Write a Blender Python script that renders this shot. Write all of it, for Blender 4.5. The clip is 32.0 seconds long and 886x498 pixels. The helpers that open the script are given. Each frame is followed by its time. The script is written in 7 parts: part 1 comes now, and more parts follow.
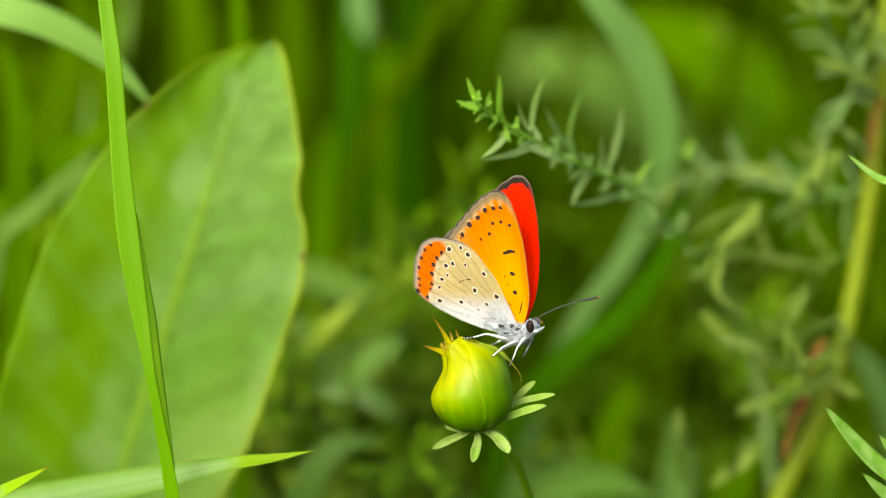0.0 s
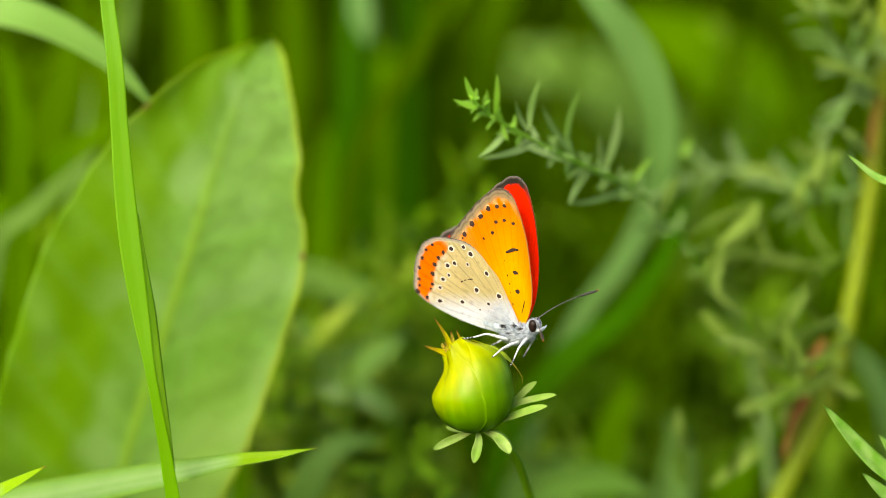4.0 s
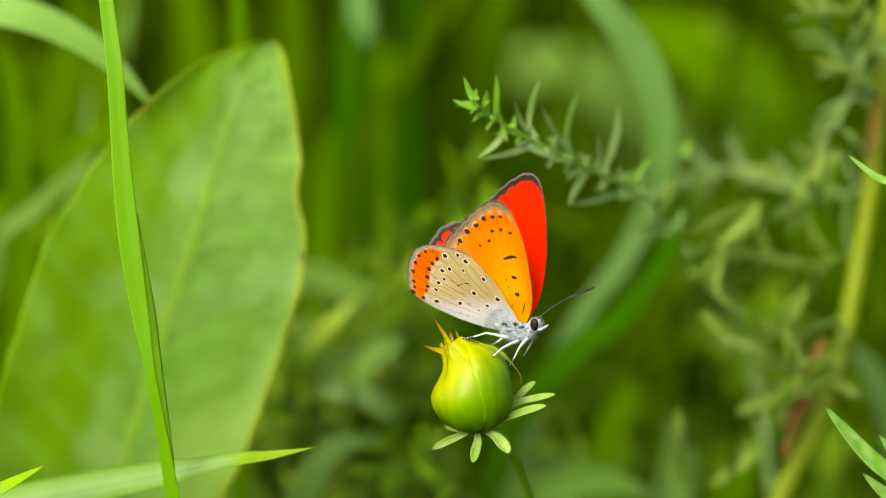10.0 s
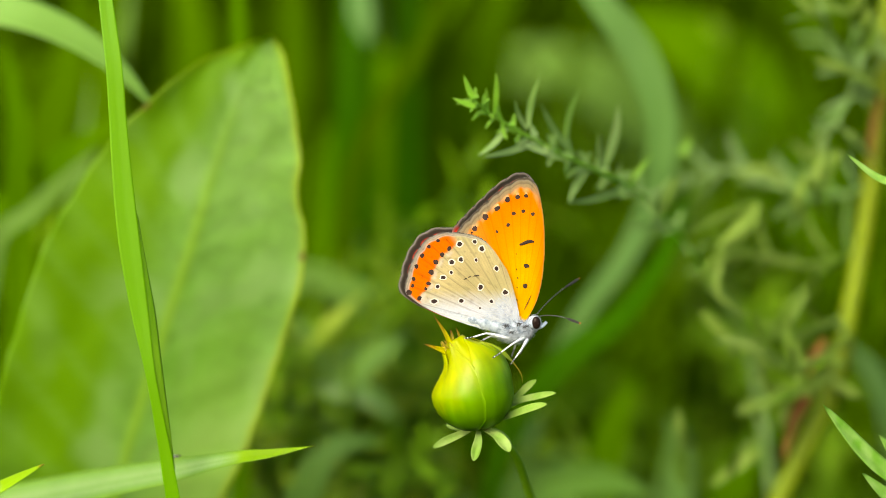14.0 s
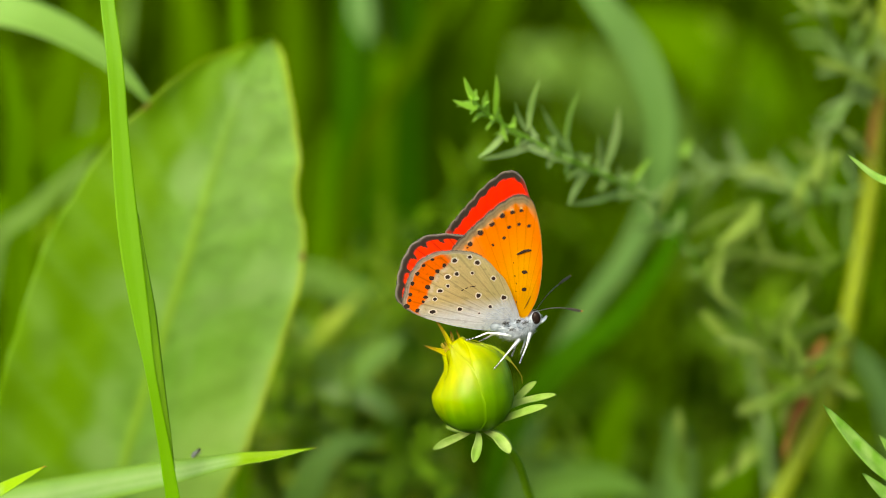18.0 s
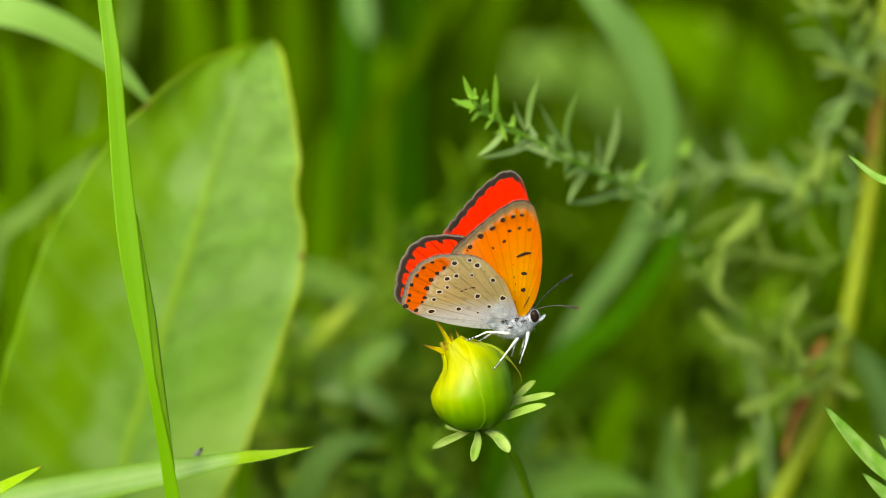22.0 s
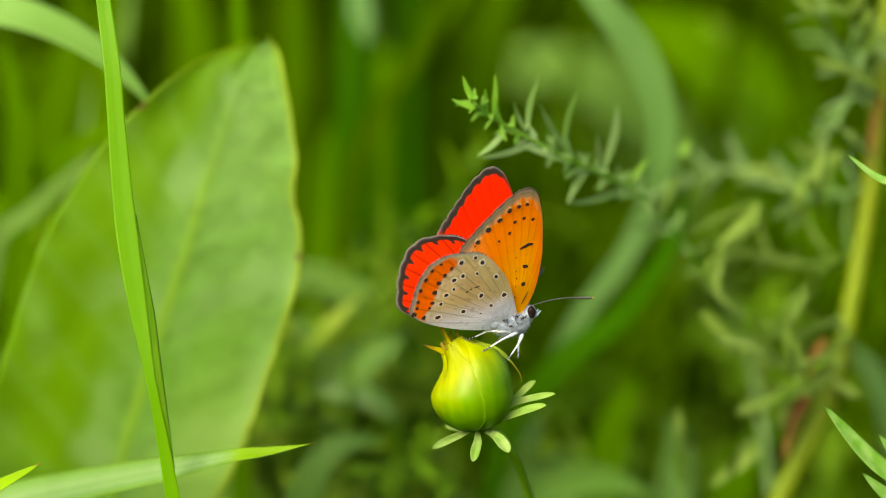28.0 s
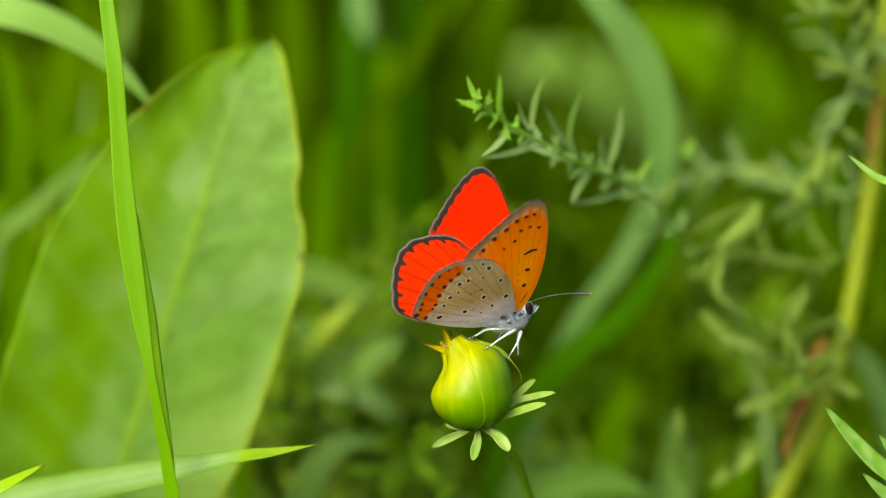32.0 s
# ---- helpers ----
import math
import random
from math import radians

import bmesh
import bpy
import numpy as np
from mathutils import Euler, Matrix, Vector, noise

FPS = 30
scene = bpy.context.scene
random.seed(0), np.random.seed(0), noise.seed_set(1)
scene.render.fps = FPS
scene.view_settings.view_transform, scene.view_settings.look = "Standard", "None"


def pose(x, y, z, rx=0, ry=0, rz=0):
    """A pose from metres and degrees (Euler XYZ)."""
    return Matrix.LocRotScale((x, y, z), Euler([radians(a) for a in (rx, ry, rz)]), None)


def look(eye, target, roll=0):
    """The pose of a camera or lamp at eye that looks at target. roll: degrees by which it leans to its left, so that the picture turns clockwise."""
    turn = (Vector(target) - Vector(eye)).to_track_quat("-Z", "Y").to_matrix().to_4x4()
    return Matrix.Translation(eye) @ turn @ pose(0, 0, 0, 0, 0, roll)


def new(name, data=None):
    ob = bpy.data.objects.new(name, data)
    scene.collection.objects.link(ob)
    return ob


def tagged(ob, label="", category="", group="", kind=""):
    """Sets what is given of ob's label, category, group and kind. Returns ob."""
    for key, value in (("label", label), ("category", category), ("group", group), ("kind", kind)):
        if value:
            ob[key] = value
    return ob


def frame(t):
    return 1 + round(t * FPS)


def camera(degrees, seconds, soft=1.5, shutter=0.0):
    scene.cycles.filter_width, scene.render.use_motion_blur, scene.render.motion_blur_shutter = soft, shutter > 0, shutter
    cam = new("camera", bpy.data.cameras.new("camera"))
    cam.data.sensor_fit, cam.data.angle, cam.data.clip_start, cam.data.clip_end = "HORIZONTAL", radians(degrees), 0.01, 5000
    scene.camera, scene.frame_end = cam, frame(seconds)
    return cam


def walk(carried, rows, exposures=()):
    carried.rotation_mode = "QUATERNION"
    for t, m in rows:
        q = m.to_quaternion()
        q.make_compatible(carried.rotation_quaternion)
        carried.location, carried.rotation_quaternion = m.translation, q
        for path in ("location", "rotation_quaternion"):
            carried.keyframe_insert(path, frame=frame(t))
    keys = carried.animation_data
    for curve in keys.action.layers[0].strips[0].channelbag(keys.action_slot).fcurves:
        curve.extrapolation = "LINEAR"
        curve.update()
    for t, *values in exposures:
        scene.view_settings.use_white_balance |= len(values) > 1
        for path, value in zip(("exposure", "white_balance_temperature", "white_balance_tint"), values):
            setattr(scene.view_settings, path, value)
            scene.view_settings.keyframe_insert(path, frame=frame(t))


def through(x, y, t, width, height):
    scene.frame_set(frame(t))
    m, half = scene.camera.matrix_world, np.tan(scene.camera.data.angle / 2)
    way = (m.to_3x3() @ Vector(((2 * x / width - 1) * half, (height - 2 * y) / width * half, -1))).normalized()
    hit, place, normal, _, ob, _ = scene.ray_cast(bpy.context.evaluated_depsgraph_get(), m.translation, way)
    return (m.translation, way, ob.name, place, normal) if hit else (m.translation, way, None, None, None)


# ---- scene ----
# a large copper butterfly on a flower bud in a meadow; the bud stands about 0.4 m over the ground
cam = camera(22, 32.0, soft=0.5)
EYE = (0.0, -0.3308, 0.4)
cam.data.dof.use_dof = True
cam.data.dof.focus_distance = 0.3272
cam.data.dof.aperture_fstop = 8.3
walk(cam, [(0.0, look(EYE, (0.0, 0.0, 0.4))), (32.0, look(EYE, (0.0, 0.0, 0.4)))], exposures=[(0.0, 0.7, 7000, 4), (32.0, 0.7, 7000, 4)])

# ---- light: a bright, thinly veiled sky ----
SUN_UP, SUN_TURN = 28.0, 207.0
world = bpy.data.worlds.new("sky")
scene.world = world
world.use_nodes = True
wn = world.node_tree
wn.nodes.clear()
sky = wn.nodes.new("ShaderNodeTexSky")
sky.sky_type = "NISHITA"
sky.sun_disc = False
sky.sun_elevation, sky.sun_rotation = radians(SUN_UP), radians(SUN_TURN)
sky.air_density, sky.dust_density, sky.ozone_density = 1.0, 3.0, 1.0
back = wn.nodes.new("ShaderNodeBackground")
back.inputs["Strength"].default_value = 0.15
wout = wn.nodes.new("ShaderNodeOutputWorld")
wn.links.new(sky.outputs[0], back.inputs[0])
wn.links.new(back.outputs[0], wout.inputs[0])
sun_data = bpy.data.lights.new("sun", "SUN")
sun_data.energy, sun_data.angle, sun_data.color = 3.15, radians(35), (1.0, 0.96, 0.88)
sun = new("sun", sun_data)
up, turn = radians(SUN_UP), radians(SUN_TURN)
sun_way = Vector((math.sin(turn) * math.cos(up), math.cos(turn) * math.cos(up), math.sin(up)))
sun.matrix_world = look(sun_way * 5 + Vector((0, 0, 0.4)), (0, 0, 0.4))
tagged(sun, kind="structure")

MM = 0.001


# ---- materials ----
def shader(name):
    mat = bpy.data.materials.new(name)
    mat.use_nodes = True
    tree = mat.node_tree
    tree.nodes.clear()
    out = tree.nodes.new("ShaderNodeOutputMaterial")
    return mat, tree, out


def node(tree, kind, **values):
    n = tree.nodes.new(kind)
    for key, value in values.items():
        n.inputs[key.replace("_", " ")].default_value = value
    return n


def noise_at(tree, scale, detail=3.0, stretch=(1, 1, 1), coords="Object"):
    tc = tree.nodes.new("ShaderNodeTexCoord")
    mp = tree.nodes.new("ShaderNodeMapping")
    mp.inputs["Scale"].default_value = stretch
    nz = node(tree, "ShaderNodeTexNoise", Scale=scale, Detail=detail)
    tree.links.new(tc.outputs[coords], mp.inputs["Vector"])
    tree.links.new(mp.outputs[0], nz.inputs["Vector"])
    return nz.outputs["Fac"]


def blend(tree, fac, a, b, kind="MIX"):
    m = tree.nodes.new("ShaderNodeMix")
    m.data_type, m.blend_type = "RGBA", kind
    for slot, value in ((0, fac), (6, a), (7, b)):
        if isinstance(value, (int, float)):
            m.inputs[slot].default_value = value
        elif isinstance(value, tuple):
            m.inputs[slot].default_value = (*value, 1)
        else:
            tree.links.new(value, m.inputs[slot])
    return m.outputs[2]


def steps(tree, fac, low, high):
    r = tree.nodes.new("ShaderNodeMapRange")
    r.inputs["From Min"].default_value, r.inputs["From Max"].default_value = low, high
    tree.links.new(fac, r.inputs["Value"])
    return r.outputs[0]


def leafy(name, dark, light, through=0.35, rough=0.45, grain=60.0, stretch=(1, 1, 1), relief=0.15, glow=(1.25, 1.25, 0.3), attribute="", vary=0.25, gloss=0.15):
    """Living leaf: mottled green, a little gloss, and light that comes through."""
    mat, tree, out = shader(name)
    big = steps(tree, noise_at(tree, grain, 2.0, stretch), 0.3, 0.7)
    fine = steps(tree, noise_at(tree, grain * 9, 4.0, stretch), 0.25, 0.75)
    col = blend(tree, big, dark, light)
    if attribute:
        at = tree.nodes.new("ShaderNodeAttribute")
        at.attribute_name = attribute
        col = blend(tree, 1.0, at.outputs["Color"], blend(tree, big, (0.86, 0.88, 0.86), (1.0, 1.0, 1.0)), "MULTIPLY")
    col = blend(tree, blend(tree, fine, (0.0, 0.0, 0.0), (0.22, 0.22, 0.22)), col, (0.75, 0.85, 0.4), "MULTIPLY")
    geo = tree.nodes.new("ShaderNodeNewGeometry")
    info = tree.nodes.new("ShaderNodeObjectInfo")
    both = tree.nodes.new("ShaderNodeMath")
    both.operation = "ADD"
    tree.links.new(geo.outputs["Random Per Island"], both.inputs[0])
    tree.links.new(info.outputs["Random"], both.inputs[1])
    part_of = tree.nodes.new("ShaderNodeMath")
    part_of.operation = "FRACT"
    tree.links.new(both.outputs[0], part_of.inputs[0])
    rnd = part_of.outputs[0]
    col = blend(tree, 1.0, col, blend(tree, rnd, (1 - vary, 1 - vary, 1 - vary), (1 + vary * 0.6, 1 + vary * 0.4, 1.0)), "MULTIPLY")
    bump = node(tree, "ShaderNodeBump", Strength=relief, Distance=0.0004)
    tree.links.new(fine, bump.inputs["Height"])
    bs = node(tree, "ShaderNodeBsdfPrincipled", Roughness=rough)
    bs.inputs["Specular IOR Level"].default_value = gloss
    tree.links.new(col, bs.inputs["Base Color"])
    tree.links.new(bump.outputs[0], bs.inputs["Normal"])
    tr = tree.nodes.new("ShaderNodeBsdfTranslucent")
    tree.links.new(blend(tree, 1.0, col, glow, "MULTIPLY"), tr.inputs["Color"])
    mx = tree.nodes.new("ShaderNodeMixShader")
    mx.inputs[0].default_value = through
    tree.links.new(bs.outputs[0], mx.inputs[1])
    tree.links.new(tr.outputs[0], mx.inputs[2])
    tree.links.new(mx.outputs[0], out.inputs[0])
    return mat


def plain(name, a, b, rough=0.6, grain=400.0, relief=0.2, through=0.0, gloss=0.5):
    mat, tree, out = shader(name)
    big = steps(tree, noise_at(tree, grain, 3.0), 0.3, 0.7)
    col = blend(tree, big, a, b)
    bump = node(tree, "ShaderNodeBump", Strength=relief, Distance=0.0001)
    tree.links.new(big, bump.inputs["Height"])
    bs = node(tree, "ShaderNodeBsdfPrincipled", Roughness=rough)
    bs.inputs["Specular IOR Level"].default_value = gloss
    tree.links.new(col, bs.inputs["Base Color"])
    tree.links.new(bump.outputs[0], bs.inputs["Normal"])
    last = bs.outputs[0]
    if through:
        tr = tree.nodes.new("ShaderNodeBsdfTranslucent")
        tree.links.new(col, tr.inputs["Color"])
        mx = tree.nodes.new("ShaderNodeMixShader")
        mx.inputs[0].default_value = through
        tree.links.new(last, mx.inputs[1])
        tree.links.new(tr.outputs[0], mx.inputs[2])
        last = mx.outputs[0]
    tree.links.new(last, out.inputs[0])
    return mat


def wing_scales(name, through, glow):
    """Wing scales: the pattern is the mesh's own colouring, with powdery grain."""
    mat, tree, out = shader(name)
    at = tree.nodes.new("ShaderNodeAttribute")
    at.attribute_name = "scales"
    powder = steps(tree, noise_at(tree, 5200.0, 2.0), 0.3, 0.75)
    cloud = steps(tree, noise_at(tree, 330.0, 3.0), 0.3, 0.7)
    col = blend(tree, 1.0, at.outputs["Color"], blend(tree, powder, (0.9, 0.9, 0.9), (1.06, 1.06, 1.06)), "MULTIPLY")
    col = blend(tree, 1.0, col, blend(tree, cloud, (0.94, 0.94, 0.94), (1.04, 1.04, 1.04)), "MULTIPLY")
    bump = node(tree, "ShaderNodeBump", Strength=0.25, Distance=0.00005)
    tree.links.new(powder, bump.inputs["Height"])
    bs = node(tree, "ShaderNodeBsdfPrincipled", Roughness=0.75)
    bs.inputs["Specular IOR Level"].default_value = 0.08
    tree.links.new(col, bs.inputs["Base Color"])
    tree.links.new(bump.outputs[0], bs.inputs["Normal"])
    # the thin scales let warm light through
    pale = node(tree, "ShaderNodeGamma", Gamma=0.4)
    tree.links.new(col, pale.inputs["Color"])
    tr = tree.nodes.new("ShaderNodeBsdfTranslucent")
    tree.links.new(blend(tree, 1.0, pale.outputs[0], glow, "MULTIPLY"), tr.inputs["Color"])
    mx = tree.nodes.new("ShaderNodeMixShader")
    mx.inputs[0].default_value = through
    tree.links.new(bs.outputs[0], mx.inputs[1])
    tree.links.new(tr.outputs[0], mx.inputs[2])
    tree.links.new(mx.outputs[0], out.inputs[0])
    return mat


M_WING = wing_scales("fore_wing_scales", 0.44, (1.0, 1.0, 0.8))
M_HIND = wing_scales("hind_wing_scales", 0.29, (1.0, 0.92, 0.6))
M_SPOT = plain("spot_scales", (0.012, 0.006, 0.004), (0.045, 0.016, 0.008), 0.8, 4000)
M_RING = plain("ring_scales", (0.70, 0.67, 0.56), (0.84, 0.81, 0.72), 0.8, 4000, 0.2, 0.2)
M_FRINGE = plain("fringe_hair", (0.02, 0.018, 0.015), (0.19, 0.18, 0.155), 0.85, 2600, 0.4)
M_RIM = plain("dark_fringe_hair", (0.015, 0.013, 0.012), (0.10, 0.095, 0.085), 0.85, 2600, 0.4)
M_GLOW = plain("cream_scales", (0.72, 0.46, 0.18), (0.85, 0.6, 0.3), 0.8, 4000, 0.2, 0.2)
M_GREY = leafy("grey_green_leaf", (0.11, 0.225, 0.025), (0.17, 0.315, 0.055), 0.35, 0.6, 30, (1, 1, 0.4), 0.1, (1.1, 1.2, 0.4), "", 0.2, 0.1)
M_DEEP = leafy("deep_green_leaf", (0.026, 0.105, 0.001), (0.05, 0.155, 0.003), 0.4, 0.5, 30, (1, 1, 0.4), 0.1, (1.1, 1.2, 0.3), "", 0.2, 0.0)
M_MID = leafy("mid_green_blade", (0.06, 0.17, 0.001), (0.125, 0.27, 0.003), 0.42, 0.5, 30, (1, 1, 0.4), 0.1, (1.1, 1.2, 0.3), "", 0.15, 0.0)
M_FAR = leafy("far_green_blade", (0.055, 0.14, 0.0008), (0.10, 0.21, 0.002), 0.42, 0.5, 30, (1, 1, 0.4), 0.1, (1.1, 1.2, 0.3), "", 0.15, 0.0)
M_BEND = leafy("bending_leaf", (0.095, 0.21, 0.045), (0.155, 0.30, 0.09), 0.35, 0.55, 40, (1, 1, 0.3), 0.1, (1.1, 1.2, 0.4), "", 0.1, 0.1)
M_FUR = plain("white_fur", (0.26, 0.33, 0.42), (0.70, 0.76, 0.84), 0.7, 1600, 0.3, 0.15)
M_DUSK = plain("slate_hair", (0.03, 0.036, 0.05), (0.12, 0.14, 0.18), 0.7, 1600, 0.3)
M_LEG = plain("white_leg_scales", (0.36, 0.40, 0.45), (0.82, 0.85, 0.88), 0.6, 2600, 0.3)
M_SKIN = plain("pale_cuticle", (0.20, 0.25, 0.31), (0.52, 0.58, 0.65), 0.6, 1800, 0.5)
M_EYE = plain("dark_eye", (0.006, 0.004, 0.004), (0.022, 0.011, 0.008), 0.3, 3000, 0.1, 0.0, 0.12)
M_BLACK = plain("black_cuticle", (0.012, 0.011, 0.012), (0.04, 0.035, 0.03), 0.5, 2500)
M_FLY = plain("fly_cuticle", (0.07, 0.065, 0.055), (0.17, 0.16, 0.14), 0.5, 2500)
M_DRY = plain("dry_petal", (0.28, 0.17, 0.006), (0.50, 0.41, 0.015), 0.7, 900, 0.4, 0.2)
M_CLEAR = plain("clear_wing", (0.3, 0.32, 0.33), (0.5, 0.52, 0.52), 0.25, 3000, 0.1, 0.7)
M_RUST = plain("rust_tip", (0.5, 0.12, 0.01), (0.75, 0.22, 0.02), 0.6, 2500)
M_BLADE = leafy("fresh_blade", (0.14, 0.36, 0.002), (0.18, 0.43, 0.003), 0.42, 0.42, 40, (1.6, 1.6, 0.25), 0.1, (1.15, 1.1, 0.5), "", 0.1, 0.2)
M_LOW = leafy("pale_blade", (0.16, 0.40, 0.05), (0.27, 0.52, 0.14), 0.38, 0.42, 150, (1, 1, 1), 0.3, (1.2, 1.2, 0.5), "tone")
M_DOCK = leafy("dock_leaf", (0.12, 0.30, 0.04), (0.22, 0.42, 0.11), 0.42, 0.5, 55, (1, 1, 1), 0.25, (1.1, 1.2, 0.3), "tone", 0.0, 0.1)
M_FERN = leafy("needle_leaf", (0.135, 0.28, 0.05), (0.31, 0.47, 0.19), 0.35, 0.45, 90, (1, 1, 1), 0.3, (1.2, 1.2, 0.5))
M_FERN_TIP = leafy("young_needle_leaf", (0.21, 0.46, 0.03), (0.31, 0.58, 0.08), 0.4, 0.45, 90)
M_STALK = leafy("yellow_stalk", (0.09, 0.15, 0.002), (0.19, 0.25, 0.006), 0.1, 0.5, 70, (1, 1, 0.3), 0.4, (1.2, 1.0, 0.4))
M_RUSTY = plain("rusty_sheath", (0.19, 0.055, 0.001), (0.18, 0.105, 0.002), 0.7, 200, 0.4, 0.2)
M_BROAD = leafy("broad_grass", (0.12, 0.26, 0.035), (0.21, 0.39, 0.09), 0.35, 0.5, 30, (1, 1, 0.4), 0.2, (1.1, 1.2, 0.4), "", 0.2, 0.1)
M_GRASS = leafy("meadow_grass", (0.021, 0.057, 0.0002), (0.055, 0.123, 0.0003), 0.4, 0.6, 20, (2, 2, 0.3), 0.2, (1.2, 1.2, 0.2), "", 0.5, 0.0)
M_TURF = leafy("fresh_turf", (0.08, 0.16, 0.012), (0.17, 0.29, 0.03), 0.3, 0.6, 25, (1, 1, 1), 0.2, (1.2, 1.2, 0.2), "", 0.3, 0.0)
M_HERB = leafy("meadow_herb", (0.04, 0.106, 0.0005), (0.096, 0.194, 0.002), 0.38, 0.6, 25, (1, 1, 1), 0.2, (1.2, 1.2, 0.2), "", 0.5, 0.0)
M_SEPAL = leafy("bud_sepal", (0.2, 0.4, 0.0), (0.4, 0.5, 0.0), 0.3, 0.38, 260, (1, 1, 1), 0.05, (1.2, 1.1, 0.3), "tone", 0.06, 0.22)
M_BRACT = leafy("bud_bract", (0.19, 0.38, 0.03), (0.42, 0.56, 0.18), 0.35, 0.4, 260, (1, 1, 1), 0.3, (1.15, 1.1, 0.5), "", 0.12)
M_LANCE = leafy("lance_leaf", (0.18, 0.43, 0.03), (0.38, 0.60, 0.17), 0.38, 0.45, 420, (1, 1, 1), 0.3, (1.15, 1.1, 0.5), "", 0.12, 0.3)
M_DIM = leafy("needle_leaf_in_the_meadow", (0.10, 0.20, 0.015), (0.24, 0.36, 0.075), 0.35, 0.5, 90, (1, 1, 1), 0.2, (1.2, 1.2, 0.5), "", 0.3, 0.1)
M_PALE = leafy("pale_feather_leaf", (0.22, 0.40, 0.008), (0.42, 0.58, 0.07), 0.38, 0.5, 60, (1, 1, 1), 0.2, (1.1, 1.2, 0.3), "", 0.35, 0.1)
M_FEATHER = leafy("feather_leaf", (0.10, 0.235, 0.003), (0.23, 0.42, 0.018), 0.38, 0.5, 60, (1, 1, 1), 0.2, (1.1, 1.2, 0.3), "", 0.3, 0.1)
M_STEM = leafy("bud_stem", (0.125, 0.30, 0.006), (0.19, 0.38, 0.015), 0.15, 0.45, 120, (1, 1, 0.3), 0.2)
M_SOIL = plain("soil", (0.035, 0.045, 0.008), (0.085, 0.12, 0.014), 0.95, 14.0, 0.8)


# ---- mesh helpers ----
def mesh_of(name, verts, faces, mat, smooth=True):
    me = bpy.data.meshes.new(name)
    me.from_pydata([tuple(v) for v in verts], [], [tuple(f) for f in faces])
    for m in (mat if isinstance(mat, (list, tuple)) else [mat]):
        me.materials.append(m)
    if smooth:
        me.polygons.foreach_set("use_smooth", [True] * len(me.polygons))
    me.update()
    return me


def part(name, me, parent, label="", at=None):
    ob = new(name, me)
    ob.parent = parent
    if at is not None:
        ob.location = at
    if label:
        ob["label"] = label
    return ob


def thing(name, at, label, category, group="", kind=""):
    ob = new(name)
    ob.location = at
    ob.empty_display_size = 0.01
    return tagged(ob, label, category, group, kind)


def colours(me, name, values):
    layer = me.color_attributes.new(name, "FLOAT_COLOR", "POINT")
    flat = np.ones((len(values), 4), dtype=np.float32)
    flat[:, :3] = np.array(values, dtype=np.float32)
    layer.data.foreach_set("color", flat.ravel())


def curve(points, n):
    """Smooth path through a few points, the same number of steps in each span."""
    p = [Vector(q) for q in points]
    at = [0.0]
    for q, r in zip(p, p[1:]):
        at.append(at[-1] + max((r - q).length, 1e-7) ** 0.5)
    way = []
    for i in range(len(p)):
        if i == 0 or i == len(p) - 1:
            j = min(i, len(p) - 2)
            way.append((p[j + 1] - p[j]) / (at[j + 1] - at[j]))
        else:
            h0, h1 = at[i] - at[i - 1], at[i + 1] - at[i]
            way.append(((p[i] - p[i - 1]) / h0 * h1 + (p[i + 1] - p[i]) / h1 * h0) / (h0 + h1))
    out = []
    for i in range(n):
        f = i / (n - 1) * (len(p) - 1)
        k = min(int(f), len(p) - 2)
        u, h = f - k, at[k + 1] - at[k]
        out.append(p[k] * (2 * u ** 3 - 3 * u * u + 1) + way[k] * (h * (u ** 3 - 2 * u * u + u)) + p[k + 1] * (3 * u * u - 2 * u ** 3) + way[k + 1] * (h * (u ** 3 - u * u)))
    return out


def knots(x, table):
    xs, ys = zip(*table)
    return float(np.interp(x, xs, ys))


def ramp(x, low, high):
    return max(0.0, min(1.0, (x - low) / (high - low)))


def soft_knots(x, table):
    xs, ys = zip(*table)
    k = max(0, min(len(xs) - 2, int(np.searchsorted(xs, x) - 1)))
    t = max(0.0, min(1.0, (x - xs[k]) / (xs[k + 1] - xs[k])))
    a, b, c, d = ys[max(k - 1, 0)], ys[k], ys[k + 1], ys[min(k + 2, len(ys) - 1)]
    return 0.5 * ((2 * b) + (c - a) * t + (2 * a - 5 * b + 4 * c - d) * t * t + (3 * b - a - 3 * c + d) * t ** 3)


def tube(path, radii, sides=8):
    """Verts and faces of a closed, tapered tube."""
    verts, faces = [], []
    side = None
    for i, p in enumerate(path):
        way = (path[min(i + 1, len(path) - 1)] - path[max(i - 1, 0)]).normalized()
        if side is None:
            side = way.orthogonal().normalized()
        side = (side - way * side.dot(way)).normalized()
        over = way.cross(side)
        r = radii[i] if isinstance(radii, (list, tuple)) else radii
        for k in range(sides):
            a = 2 * math.pi * k / sides
            verts.append(p + (side * math.cos(a) + over * math.sin(a)) * r)
    n = len(path)
    for i in range(n - 1):
        for k in range(sides):
            faces.append((i * sides + k, i * sides + (k + 1) % sides, (i + 1) * sides + (k + 1) % sides, (i + 1) * sides + k))
    faces.append(tuple(reversed(range(sides))))
    faces.append(tuple(range((n - 1) * sides, n * sides)))
    return verts, faces


def joined(pieces):
    verts, faces = [], []
    for v, f in pieces:
        k = len(verts)
        verts += list(v)
        faces += [tuple(i + k for i in q) for q in f]
    return verts, faces


